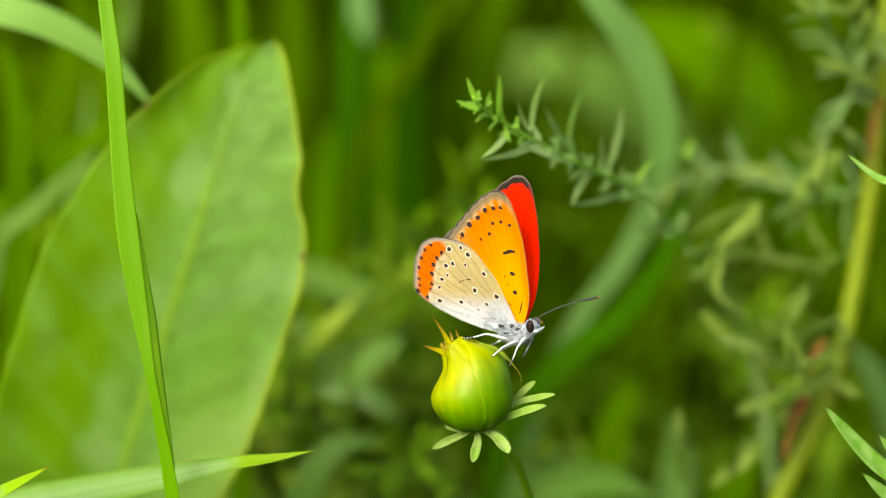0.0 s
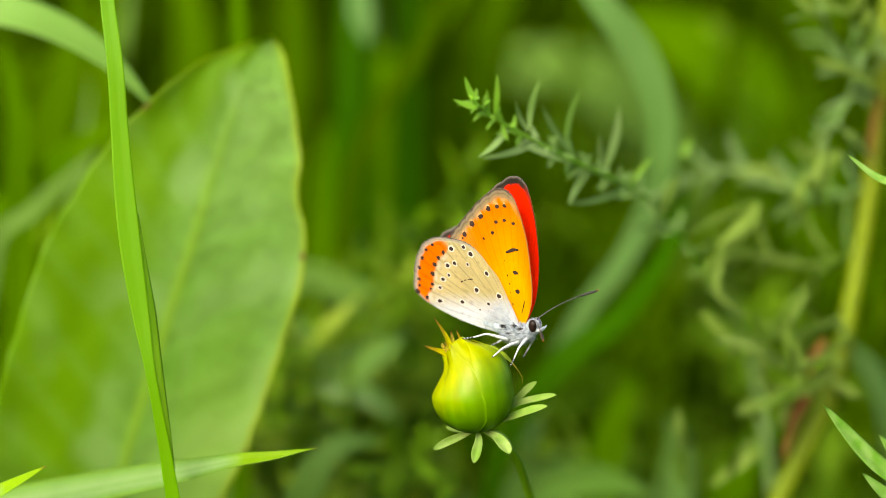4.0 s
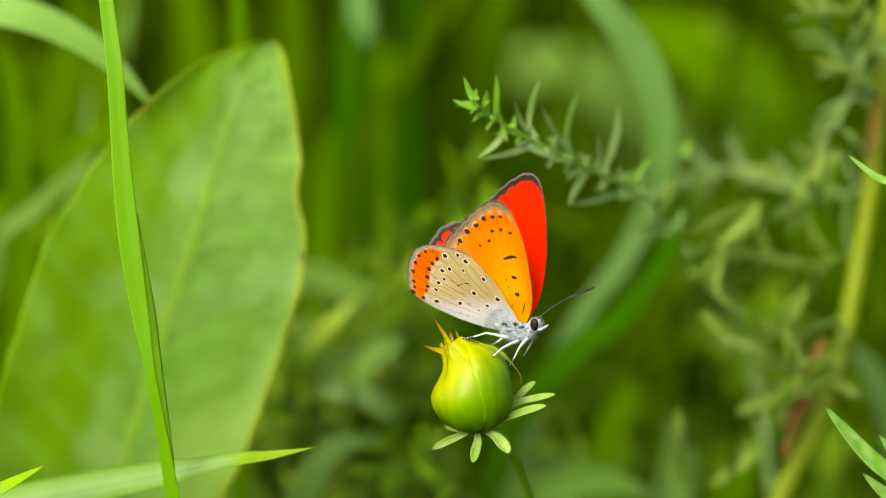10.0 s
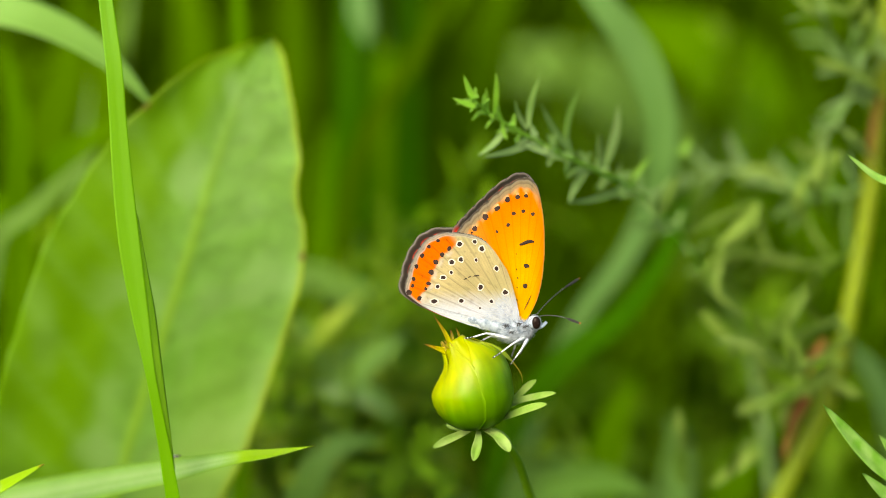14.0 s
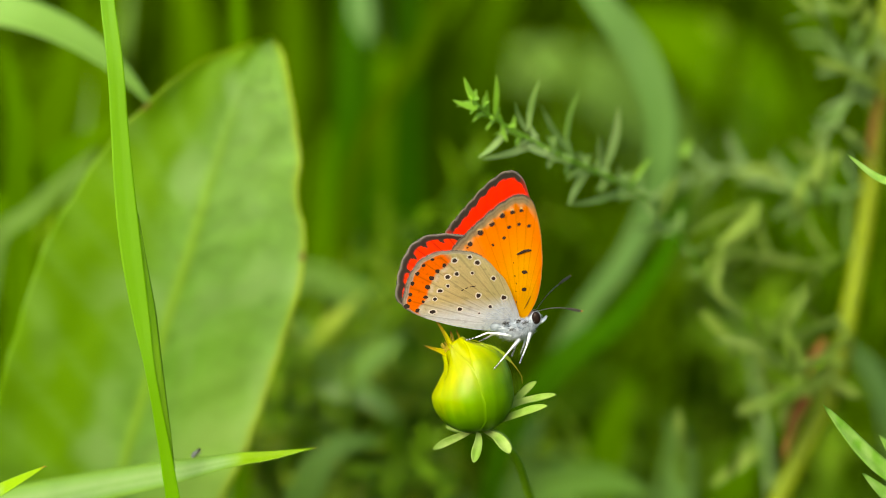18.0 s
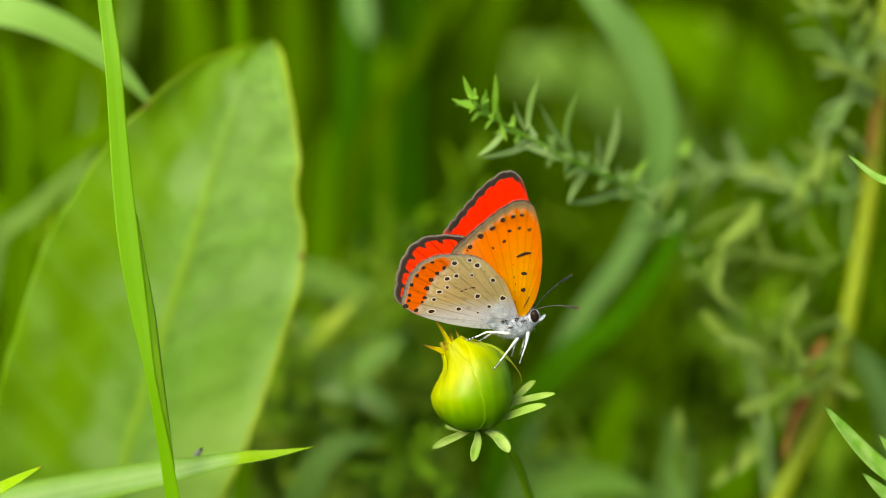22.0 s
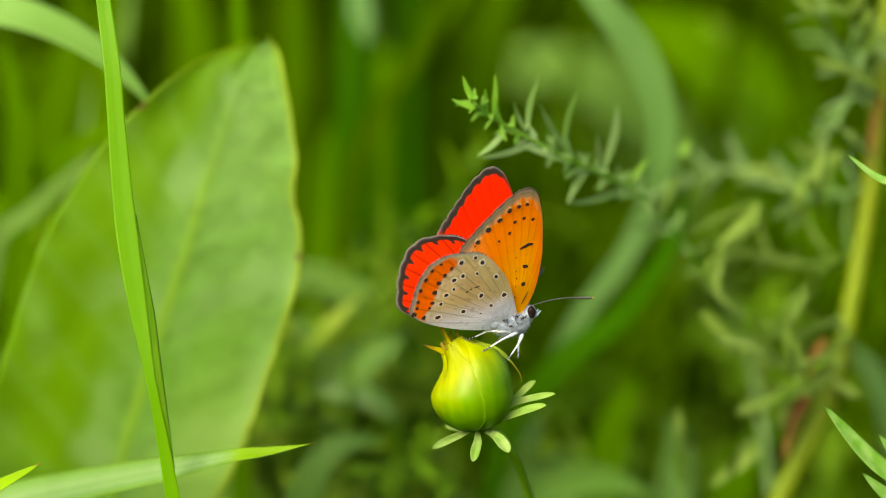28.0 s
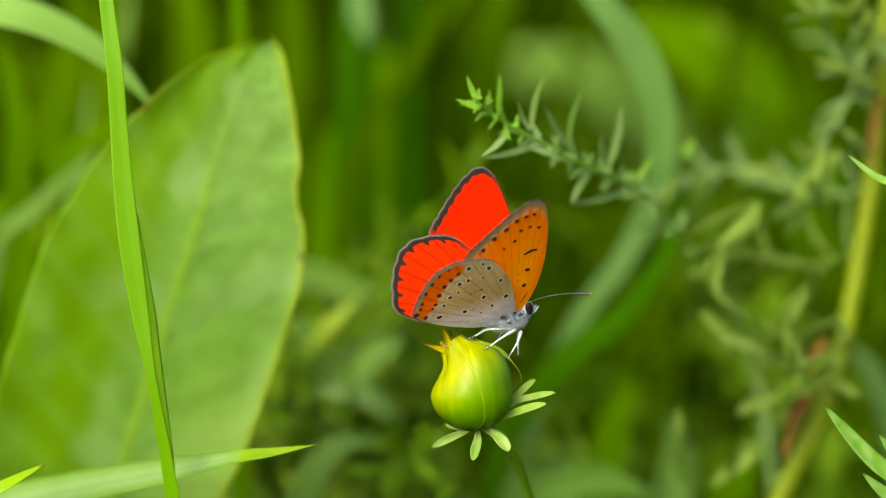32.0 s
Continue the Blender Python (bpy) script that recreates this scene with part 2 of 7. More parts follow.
def ball(centre, radii, rings=12, sides=18, turn=None):
    verts, faces = [], []
    c = Vector(centre)
    turn = turn or Matrix.Identity(3)
    for i in range(rings + 1):
        a = math.pi * i / rings
        for k in range(sides):
            b = 2 * math.pi * k / sides
            verts.append(c + turn @ Vector((radii[0] * math.cos(a), radii[1] * math.sin(a) * math.cos(b), radii[2] * math.sin(a) * math.sin(b))))
    for i in range(rings):
        for k in range(sides):
            faces.append((i * sides + k, i * sides + (k + 1) % sides, (i + 1) * sides + (k + 1) % sides, (i + 1) * sides + k))
    return verts, faces


def ribbon(path, width, face, fold=0.15, across=6, thick=0.0002, curl=0.0, wave=0.0, seed=0):
    """A leaf blade with a keel and thickness: width(t) is the full width, face the way its upper side looks (or two, from base to tip)."""
    verts, faces = [], []
    n = len(path)
    rows = across + 1
    faces_two = face if isinstance(face, list) else [face, face]
    for layer in (0, 1):
        for i, p in enumerate(path):
            t = i / (n - 1)
            way = (path[min(i + 1, n - 1)] - path[max(i - 1, 0)]).normalized()
            f = Vector(faces_two[0]).lerp(Vector(faces_two[1]), t)
            f = (f - way * f.dot(way)).normalized()
            side = way.cross(f)
            w = max(width(t), 0.00008) * 0.5
            for k in range(rows):
                s = 2 * k / across - 1
                lift = -fold * w * (1 - abs(s)) + curl * w * s * s + wave * w * abs(s) * math.sin(t * 23 + seed + (2.1 if s > 0 else 0))
                edge = thick * (1 - 0.7 * abs(s))
                verts.append(p + side * (w * s) + f * (lift + (edge if layer == 0 else -edge) * 0.5))
    m = n * rows
    for i in range(n - 1):
        for k in range(across):
            q = (i * rows + k, i * rows + k + 1, (i + 1) * rows + k + 1, (i + 1) * rows + k)
            faces.append(q)
            faces.append(tuple(m + j for j in reversed(q)))
        for k in (0, across):
            a, b = i * rows + k, (i + 1) * rows + k
            faces.append((a, b, b + m, a + m) if k == 0 else (b, a, a + m, b + m))
    for i in (0, n - 1):
        for k in range(across):
            a, b = i * rows + k, i * rows + k + 1
            faces.append((a, a + m, b + m, b) if i else (b, b + m, a + m, a))
    return verts, faces


def local(verts, origin):
    o = Vector(origin)
    return [Vector(v) - o for v in verts]


def blade_width(full, base=0.5, peak=0.35, end=1.0):
    def w(t):
        if t < peak:
            return full * (base + (1 - base) * math.sin(t / peak * math.pi / 2))
        return full * max(0.0, math.cos((t - peak) / (end - peak) * math.pi / 2)) ** 0.8
    return w


# ---- ground ----
def ground():
    n = 60
    verts, faces = [], []
    for i in range(n + 1):
        for k in range(n + 1):
            a, b = i / n * 2 - 1, k / n * 2 - 1
            x, y = 400 * a * abs(a) ** 3, 400 * b * abs(b) ** 3
            verts.append((x, y, 0.006 * noise.noise((x * 4, y * 4, 0)) if abs(x) + abs(y) < 30 else 0))
    for i in range(n):
        for k in range(n):
            faces.append((i * (n + 1) + k, (i + 1) * (n + 1) + k, (i + 1) * (n + 1) + k + 1, i * (n + 1) + k + 1))
    ob = new("ground", mesh_of("ground", verts, faces, M_SOIL))
    tagged(ob, "dark meadow soil under dense green plants", "ground", kind="structure")


ground()


# ---- meadow behind ----
def meadow_grass(rng):
    pieces = []
    for _ in range(2600):
        y = 0.2 + 1.9 * rng.random() ** 1.4
        x = rng.uniform(-0.22, 0.22) * (1.2 + 2.6 * y)
        h = rng.uniform(0.28, 0.62) + 0.12 * y
        lean = Vector((rng.gauss(0, 0.16), abs(rng.gauss(0, 0.12)), 0))
        base = Vector((x, y, -0.01))
        path = curve([base, base + Vector((0, 0, h * 0.5)) + lean * h * 0.3, base + Vector((0, 0, h * rng.uniform(0.8, 1.0))) + lean * h * 1.3], 7)
        a = rng.uniform(0, 6.28)
        pieces.append(ribbon(path, blade_width(rng.uniform(0.004, 0.010)), (math.cos(a), math.sin(a), 0.2), 0.3, 2, 0.0003))
    # the meadow goes on round about, lower beside and behind the place
    placed = 0
    while placed < 6400:
        x, y = rng.gauss(0, 1.5), rng.gauss(0.4, 1.3)
        if abs(x) < 0.22 + 0.32 * max(0.0, y + 0.6) and y > -0.75:
            continue
        placed += 1
        h = rng.uniform(0.26, 0.58) if y > 0.15 and rng.random() < 1.5 - 0.6 * abs(x) else rng.uniform(0.14, 0.34)
        lean = Vector((rng.gauss(0, 0.2), rng.gauss(0, 0.2), 0))
        base = Vector((x, y, -0.01))
        path = curve([base, base + Vector((0, 0, h * 0.55)) + lean * h * 0.3, base + Vector((0, 0, h * rng.uniform(0.8, 1.0))) + lean * h * 1.3], 5)
        a = rng.uniform(0, 6.28)
        pieces.append(ribbon(path, blade_width(rng.uniform(0.006, 0.014)), (math.cos(a), math.sin(a), 0.2), 0.3, 2, 0.0003))
    ob = new("meadow_grass", mesh_of("meadow_grass", *joined(pieces), M_GRASS))
    tagged(ob, "dense tall green meadow grass", "grass", kind="stuff")


def short_grass(rng):
    """Unseen short grass everywhere, thickest about the flower, bright to bounce light up."""
    pieces = []
    for _ in range(8200):
        r, b = 3.4 * rng.random() ** 1.1, rng.uniform(0, 6.2832)
        base = Vector((r * math.cos(b), r * math.sin(b) + 0.1, -0.01))
        h = rng.uniform(0.05, 0.16)
        lean = Vector((rng.gauss(0, 0.5), rng.gauss(0, 0.5), 0))
        path = curve([base, base + Vector((0, 0, h * 0.6)) + lean * h * 0.4, base + Vector((0, 0, h * 0.8)) + lean * h * 1.4], 4)
        a = rng.uniform(0, 6.28)
        pieces.append(ribbon(path, blade_width(rng.uniform(0.008, 0.018)), (math.cos(a) * 0.6, math.sin(a) * 0.6, 0.9), 0.3, 2, 0.0003))
    ob = new("short_grass", mesh_of("short_grass", *joined(pieces), M_TURF))
    tagged(ob, "short green grass covering the soil, added unseen to bounce light", "grass", kind="stuff")


def leaf_shape(base, way, face, length, width, n=5, across=2, fold=0.2, droop=0.2):
    way, face = Vector(way).normalized(), Vector(face)
    tip = base + way * length - Vector((0, 0, droop * length))
    path = curve([base, base + way * length * 0.5, tip], n)
    return ribbon(path, lambda t: width * math.sin(math.pi * min(1, 0.08 + 0.92 * t)) ** 0.8, face, fold, across, 0.0003)


def herb_leaves():
    """A few leaf shapes that the herbs share; each grows from its origin along x."""
    made = []
    for k, (long, wide, droop) in enumerate(((0.055, 0.016, 0.25), (0.045, 0.008, 0.1), (0.065, 0.012, 0.35), (0.035, 0.014, 0.15))):
        v, f = leaf_shape(Vector((0, 0, 0)), (1, 0, 0.15), (0, 0, 1), long, wide, 6, 4, 0.25, droop)
        made.append(mesh_of("leaf", v, f, M_HERB))
    return made


def meadow_herbs(rng):
    shapes = herb_leaves()
    for _ in range(84):
        y = 0.24 + 1.5 * rng.random()
        x = rng.uniform(-0.2, 0.2) * (1.2 + 2.6 * y)
        h = rng.uniform(0.26, 0.60)
        base = Vector((x, y, -0.01))
        top = base + Vector((rng.gauss(0, 0.05), rng.gauss(0, 0.05), h))
        path = curve([base, (base + top) * 0.5 + Vector((rng.gauss(0, 0.015), 0, 0)), top], 9)
        ob = thing("meadow_herb", base, "leafy green herb standing in the meadow grass", "herb", "meadow herbs")
        v, f = tube(path, 0.0011, 5)
        part("stem", mesh_of("stem", local(v, base), f, M_HERB), ob)
        kind = rng.randint(0, 3)
        for i in range(rng.randint(20, 32)):
            p = path[rng.randint(2, 8)].lerp(path[rng.randint(3, 8)], rng.uniform(0, 0.3))
            leaf = part("leaf", shapes[kind if rng.random() < 0.8 else rng.randint(0, 3)], ob)
            q = rng.uniform(0.6, 1.2)
            near = min(path, key=lambda w: abs(w.z - p.z))
            leaf.matrix_local = Matrix.Translation(near - base) @ pose(0, 0, 0, rng.uniform(-20, 20), -rng.uniform(0, 45), rng.uniform(0, 360)) @ Matrix.Diagonal((q, q, q, 1))


def thicket(rng):
    pieces = []
    for k in range(15000):
        deep = k >= 11000
        y = rng.uniform(3.2, 3.9) if deep else rng.uniform(2.2, 3.2)
        p = Vector((rng.uniform(-1.7, 1.7), y, rng.uniform(0, 1.4)))
        a = rng.uniform(0, 6.28)
        pieces.append(leaf_shape(p, (math.cos(a), math.sin(a), rng.uniform(-0.6, 0.6)), (rng.gauss(0, 0.4), rng.gauss(-0.9, 0.4) if deep else rng.gauss(0, 0.4), 1), rng.uniform(0.06, 0.14) * (2 if deep else 1), rng.uniform(0.03, 0.07) * (2.4 if deep else 1), 3, 2))
    # to either side it thins out and bends round
    for _ in range(6000):
        side = rng.choice((-1, 1))
        out = rng.uniform(0, 1) ** 1.3
        p = Vector((side * (1.6 + 3.0 * out), rng.uniform(2.2, 3.8) - 1.3 * out, rng.uniform(0, 1.3 - 0.5 * out)))
        p.z *= 0.8 + 0.5 * noise.noise((p.x * 1.4, p.y, 0.0))
        a = rng.uniform(0, 6.28)
        pieces.append(leaf_shape(p, (math.cos(a), math.sin(a), rng.uniform(-0.6, 0.6)), (rng.gauss(0, 0.4), rng.gauss(0, 0.4), 1), rng.uniform(0.08, 0.2), rng.uniform(0.04, 0.1), 3, 2))
    ob = new("thicket", mesh_of("thicket", *joined(pieces), M_HERB))
    tagged(ob, "dense green thicket", "thicket", kind="stuff")


meadow_grass(random.Random(3))
short_grass(random.Random(17))
meadow_herbs(random.Random(5))
thicket(random.Random(8))


# ---- broad leaves and blades of their own ----
def grass_leaf(name, points, width, face, mat, label, fold=0.2, n=28, across=8, curl=0.0, wave=0.0, base=0.45, peak=0.4, group="", seed=0, wide=None):
    """One grass leaf from the soil to its tip; the points begin at the first one above the soil."""
    first = Vector(points[0])
    foot = Vector((first.x, first.y, -0.01))
    ob = thing(name, foot, label, "grass blade", group)
    path = curve([foot] + [Vector(p) for p in points], n)
    v, f = ribbon(path, (lambda t: width * max(0, soft_knots(t, wide))) if wide else blade_width(width, base, peak), face, fold, across, 0.0003, curl, wave, seed)
    me = mesh_of(name, local(v, foot), f, mat)
    if mat in (M_LOW, M_DOCK):
        tones = []
        rows = across + 1
        for i in range(len(v)):
            t = (i // rows % n) / (n - 1)
            s = abs(2 * (i % rows) / across - 1)
            # whiter streak along the middle is a highlight painted into the colour
            pale = (Vector((0.23, 0.44, 0.08)).lerp(Vector((0.33, 0.52, 0.19)), max(0.0, 1 - abs(s - 0.25) * 2.2))).lerp(Vector((0.27, 0.48, 0.004)), max(0.0, min(1.0, (t - 0.72) / 0.05)))
            if t > 0.985:
                pale = Vector((0.3, 0.1, 0.03))
            tones.append(pale.lerp(Vector((0.23, 0.44, 0.03)), max(0, s - 0.75) * 3))
        colours(me, "tone", tones)
    part("blade", me, ob)
    # a leaf sheath wraps the foot of the blade
    sv, sf = tube(path[:4], [width * 0.28, width * 0.26, width * 0.22, width * 0.12], 10)
    part("sheath", mesh_of("sheath", local(sv, foot), sf, mat if mat not in (M_LOW, M_DOCK) else M_GRASS), ob)
    return ob


def tall_grass_blade():
    """The upright blade: it twists, so that its other half shows as a darker fold lower down."""
    line = [(-0.036548, 0.005, 0.345136), (-0.03944, 0.002, 0.363613), (-0.04072, 0.001, 0.371949), (-0.042319, 0, 0.381383), (-0.043878, 0, 0.39065), (-0.045272, 0, 0.4), (-0.046174, 0, 0.408119), (-0.046912, 0, 0.417469), (-0.047568, 0, 0.426819), (-0.048864, 0.001, 0.436278), (-0.050166, 0.002, 0.447113), (-0.050966, 0.004, 0.463998)]
    foot = Vector((line[0][0] + 0.004, 0.008, -0.01))
    ob = thing("grass_blade", foot, "bright green upright grass blade with a twisted fold", "grass blade")
    path = curve([foot] + line, 97)
    wide = [(0, 2.4), (1, 2.2), (2, 2.1), (3, 1.7), (4, 1.45), (5, 2.5), (6, 3.15), (7, 3.0), (8, 2.6), (9, 2.4), (10, 2.1), (11, 1.6), (12, 0.1)]
    v, f = ribbon(path, lambda t: soft_knots(t * 12, wide) * MM, [(0.15, -1, 0), (0.1, -1, 0)], 0.12, 10, 0.00022)
    part("blade", mesh_of("blade", local(v, foot), f, M_BLADE), ob)
    # the half that is turned away behind the keel
    fold = [(0, 0.1), (2.6, 0.1), (3.4, 0.7), (4.0, 1.1), (5, 1.0), (5.7, 0.55), (6.6, 0.1), (12, 0.1)]
    keel = [p + Vector((soft_knots(i / 96 * 12, wide) * 0.49 * MM + 0.4 * knots(i / 96 * 12, fold) * MM, 0.5 * MM, 0)) for i, p in enumerate(path)][20:54]
    v, f = ribbon(keel, lambda t: soft_knots((20 + t * 33) / 96 * 12, fold) * 1.3 * MM, (0.5, -0.85, 0.2), 0.05, 4, 0.0002)
    part("folded_half", mesh_of("folded_half", local(v, foot), f, M_STEM), ob, "darker folded half")
    v, f = tube(path[:8], [0.0016, 0.0016, 0.0015, 0.0015, 0.0014, 0.0013, 0.0012, 0.001], 10)
    part("sheath", mesh_of("sheath", local(v, foot), f, M_BLADE), ob)
    return ob


tall_blade = tall_grass_blade()
low_blade = grass_leaf("grass_blade", [(-0.10889, 0.034, 0.322309), (-0.088021, 0.03, 0.350891), (-0.068964, 0.024, 0.359448), (-0.054826, 0.018, 0.363247), (-0.041015, 0.011, 0.366358), (-0.030304, 0.005, 0.368946), (-0.025158, 0.003, 0.369711), (-0.018262, 0.001, 0.371044)],
                       0.0074, [(0, -0.75, 0.6), (0, -0.8, 0.5)], M_LOW, "pale green arching grass blade with a reddish tip", 0.25, 65, 8, 0, 0.04, 0.6, 0.5,
                       wide=[(0, 0.5), (0.25, 0.85), (0.38, 0.9), (0.5, 0.8), (0.625, 0.6), (0.71, 0.38), (0.77, 0.3), (0.875, 0.2), (1, 0.01)])
small_blade = grass_leaf("grass_blade", [(-0.10531, 0.022, 0.320491), (-0.075934, 0.008, 0.358505), (-0.064882, 0.003, 0.364662), (-0.057574, 0, 0.368507)], 0.0032, (0, -0.8, 0.5), M_LOW, "short fresh grass blade bending over beside the leaf", 0.3)
arch_blade = grass_leaf("grass_blade", [(-0.11964, 0.07, 0.394137), (-0.095828, 0.062, 0.437104), (-0.077102, 0.056, 0.440853), (-0.063967, 0.052, 0.436919), (-0.055136, 0.05, 0.431061), (-0.048338, 0.05, 0.423697)], 0.0072, (0.2, -0.85, 0.45), M_BROAD, "grey-green grass blade arching over the broad leaf", 0.15)
grass_leaf("grass_blade", [(-0.082839, 0.09, 0.400104), (-0.074844, 0.085, 0.407113), (-0.068777, 0.082, 0.412384), (-0.061926, 0.08, 0.418842)], 0.0044, (0.1, -0.9, 0.5), M_GREY, "soft grey-green grass blade beside the broad leaf", 0.15)
grass_leaf("grass_blade", [(-0.095379, 0.125, 0.396723), (-0.082038, 0.12, 0.410171), (-0.072772, 0.118, 0.418471), (-0.063032, 0.116, 0.426143)], 0.0095, (0.1, -0.9, 0.4), M_MID, "soft yellow-green broad grass blade behind the dock leaf", 0.15)
grass_leaf("grass_blade", [(-0.074107, 0.16, 0.422025), (-0.069738, 0.155, 0.436254), (-0.066994, 0.15, 0.445418), (-0.064848, 0.15, 0.459723)], 0.0042, (0.1, -0.95, 0.3), M_GREY, "grey-green narrow grass blade in the meadow", 0.15)
grass_leaf("grass_blade", [(-0.083154, 0.12, 0.371053), (-0.083675, 0.118, 0.404562), (-0.083523, 0.116, 0.426696), (-0.086404, 0.116, 0.442205)], 0.0065, (0.1, -1, 0), M_MID, "soft green upright grass blade in the meadow", 0.2)
grass_leaf("grass_blade", [(-0.067412, 0.16, 0.368484), (-0.069615, 0.15, 0.410848), (-0.070807, 0.15, 0.440648), (-0.069237, 0.16, 0.471914)], 0.0085, (0.2, -1, 0.1), M_FAR, "deep green upright grass blade", 0.15)
grass_leaf("grass_blade", [(-0.039234, 0.11, 0.393552), (-0.038789, 0.105, 0.426039), (-0.039113, 0.105, 0.443327), (-0.03978, 0.11, 0.463495)], 0.0045, (0.2, -1, 0.1), M_MID, "soft green upright grass blade in the meadow", 0.2)
grass_leaf("broad_grass_leaf", [(0.008777, 0.135, 0.346993), (0.022216, 0.115, 0.3769), (0.034534, 0.11, 0.386995), (0.043625, 0.108, 0.400653), (0.048195, 0.11, 0.415409)], 0.0058, (-0.2, -0.9, 0.4), M_DEEP, "deep green curved grass leaf among the meadow plants", 0.12)
grass_leaf("broad_grass_leaf", [(0.017947, 0.165, 0.353412), (0.026492, 0.142, 0.382534), (0.036994, 0.12, 0.400112), (0.041369, 0.106, 0.414187), (0.041419, 0.102, 0.42425), (0.037596, 0.1, 0.435887), (0.029767, 0.098, 0.446352), (0.019332, 0.1, 0.458851)], 0.0066, (-0.25, -0.9, 0.35), M_BEND, "wide grey-green bending grass leaf among the meadow plants", 0.12, 40, 8, 0, 0, 0.4, 0.74)
grass_leaf("broad_grass_leaf", [(0.089785, 0.43, 0.377554), (0.073713, 0.42, 0.433692), (0.047018, 0.41, 0.456201), (0.017632, 0.41, 0.458956), (0.001109, 0.415, 0.451958)], 0.030, (0.1, -0.75, 0.6), M_GREY, "wide soft green grass leaf among the meadow plants", 0.1)
grass_leaf("broad_grass_leaf", [(0.1244, 0.37, 0.379324), (0.1055, 0.36, 0.424149), (0.087351, 0.352, 0.450955), (0.068528, 0.35, 0.464309), (0.04503, 0.352, 0.471269)], 0.032, (-0.1, -0.8, 0.5), M_MID, "wide soft green grass leaf among the meadow plants", 0.1)
grass_leaf("broad_grass_leaf", [(-0.01529, 0.235, 0.388918), (-0.014055, 0.225, 0.419429), (-0.009832, 0.22, 0.441104), (-0.001894, 0.215, 0.454263), (0.010378, 0.22, 0.468416)], 0.0095, (0.2, -0.95, 0.2), M_MID, "soft green arching grass blade in the meadow", 0.15)
grass_leaf("broad_grass_leaf", [(-0.022846, 0.17, 0.390191), (-0.017701, 0.165, 0.422249), (-0.005354, 0.16, 0.442711), (0.001939, 0.158, 0.455867), (0.006814, 0.16, 0.470698)], 0.0045, (0.1, -1, 0.1), M_GRASS, "soft green arching grass blade in the meadow", 0.15)
grass_leaf("broad_grass_leaf", [(-0.009533, 0.27, 0.388233), (-0.012304, 0.26, 0.435301), (-0.017775, 0.185, 0.467905), (-0.018624, 0.17, 0.457239), (-0.016505, 0.166, 0.444218)], 0.0052, (0, -0.8, 0.6), M_BEND, "pale grey-green grass blade hanging over", 0.15, wide=[(0, 0.4), (0.6, 0.4), (0.82, 0.9), (0.92, 1.0), (1, 0.05)])
grass_leaf("broad_grass_leaf", [(-0.042285, 0.165, 0.360788), (-0.037819, 0.155, 0.390485), (-0.02659, 0.148, 0.393946), (-0.01688, 0.142, 0.387809), (-0.00926, 0.142, 0.378432)], 0.0085, (0, -0.8, 0.55), M_GREY, "soft grey-green grass leaf bending down in the meadow", 0.12)
grass_leaf("broad_grass_leaf", [(-0.026702, 0.15, 0.345286), (-0.021116, 0.145, 0.374166), (-0.013363, 0.142, 0.384879), (-0.00637, 0.145, 0.390681)], 0.0075, (0, -0.9, 0.45), M_BROAD, "soft grey-green grass leaf in the meadow", 0.12)
grass_leaf("broad_grass_leaf", [(-0.034354, 0.125, 0.354911), (-0.02715, 0.118, 0.370625), (-0.018004, 0.112, 0.371566), (-0.0101, 0.112, 0.367395)], 0.0045, (0, -0.75, 0.6), M_FERN, "pale narrow grass leaf bending low in the meadow", 0.12)
grass_leaf("broad_grass_leaf", [(-0.022618, 0.165, 0.332516), (-0.015089, 0.16, 0.346581), (-0.005332, 0.158, 0.351404), (0.005597, 0.16, 0.350232)], 0.009, (0, -0.75, 0.6), M_BROAD, "pale grass leaf bending low in the meadow", 0.12)
grass_leaf("broad_grass_leaf", [(-0.082823, 0.18, 0.397594), (-0.078036, 0.172, 0.421316), (-0.076178, 0.168, 0.432277), (-0.075931, 0.168, 0.440933)], 0.0055, (0.1, -0.8, 0.6), M_BROAD, "pale grey-green grass blade", 0.15)
grass_leaf("broad_grass_leaf", [(0.100513, 0.16, 0.341712), (0.097682, 0.155, 0.357964), (0.091074, 0.15, 0.373298), (0.08476, 0.148, 0.380769)], 0.0075, (0, -0.8, 0.55), M_BEND, "soft grey-green grass leaf bending down in the meadow", 0.12)
grass_leaf("broad_grass_leaf", [(-0.04132, 0.14, 0.337086), (-0.03676, 0.134, 0.354021), (-0.030732, 0.13, 0.368126), (-0.023508, 0.134, 0.377068)], 0.0085, (0.2, -0.9, 0.45), M_LANCE, "soft green grass leaf beside the dock leaf", 0.12)
grass_leaf("broad_grass_leaf", [(-0.028197, 0.1, 0.342431), (-0.02529, 0.096, 0.355663), (-0.019424, 0.095, 0.363157), (-0.011005, 0.096, 0.364129)], 0.0065, (0.1, -0.85, 0.5), M_BROAD, "soft green grass leaf bending low in the meadow", 0.12)
grass_leaf("broad_grass_leaf", [(0.027526, 0.3, 0.328214), (0.037864, 0.29, 0.346283), (0.0513, 0.285, 0.353586), (0.068094, 0.285, 0.351296)], 0.017, (0, -0.8, 0.6), M_MID, "soft green wide leaf low in the meadow", 0.12)
grass_leaf("broad_grass_leaf", [(0.012263, 0.32, 0.321097), (0.03114, 0.31, 0.358851), (0.04666, 0.305, 0.363113), (0.064, 0.305, 0.358384)], 0.022, (0, -0.8, 0.6), M_MID, "soft green wide leaf low in the meadow", 0.12)
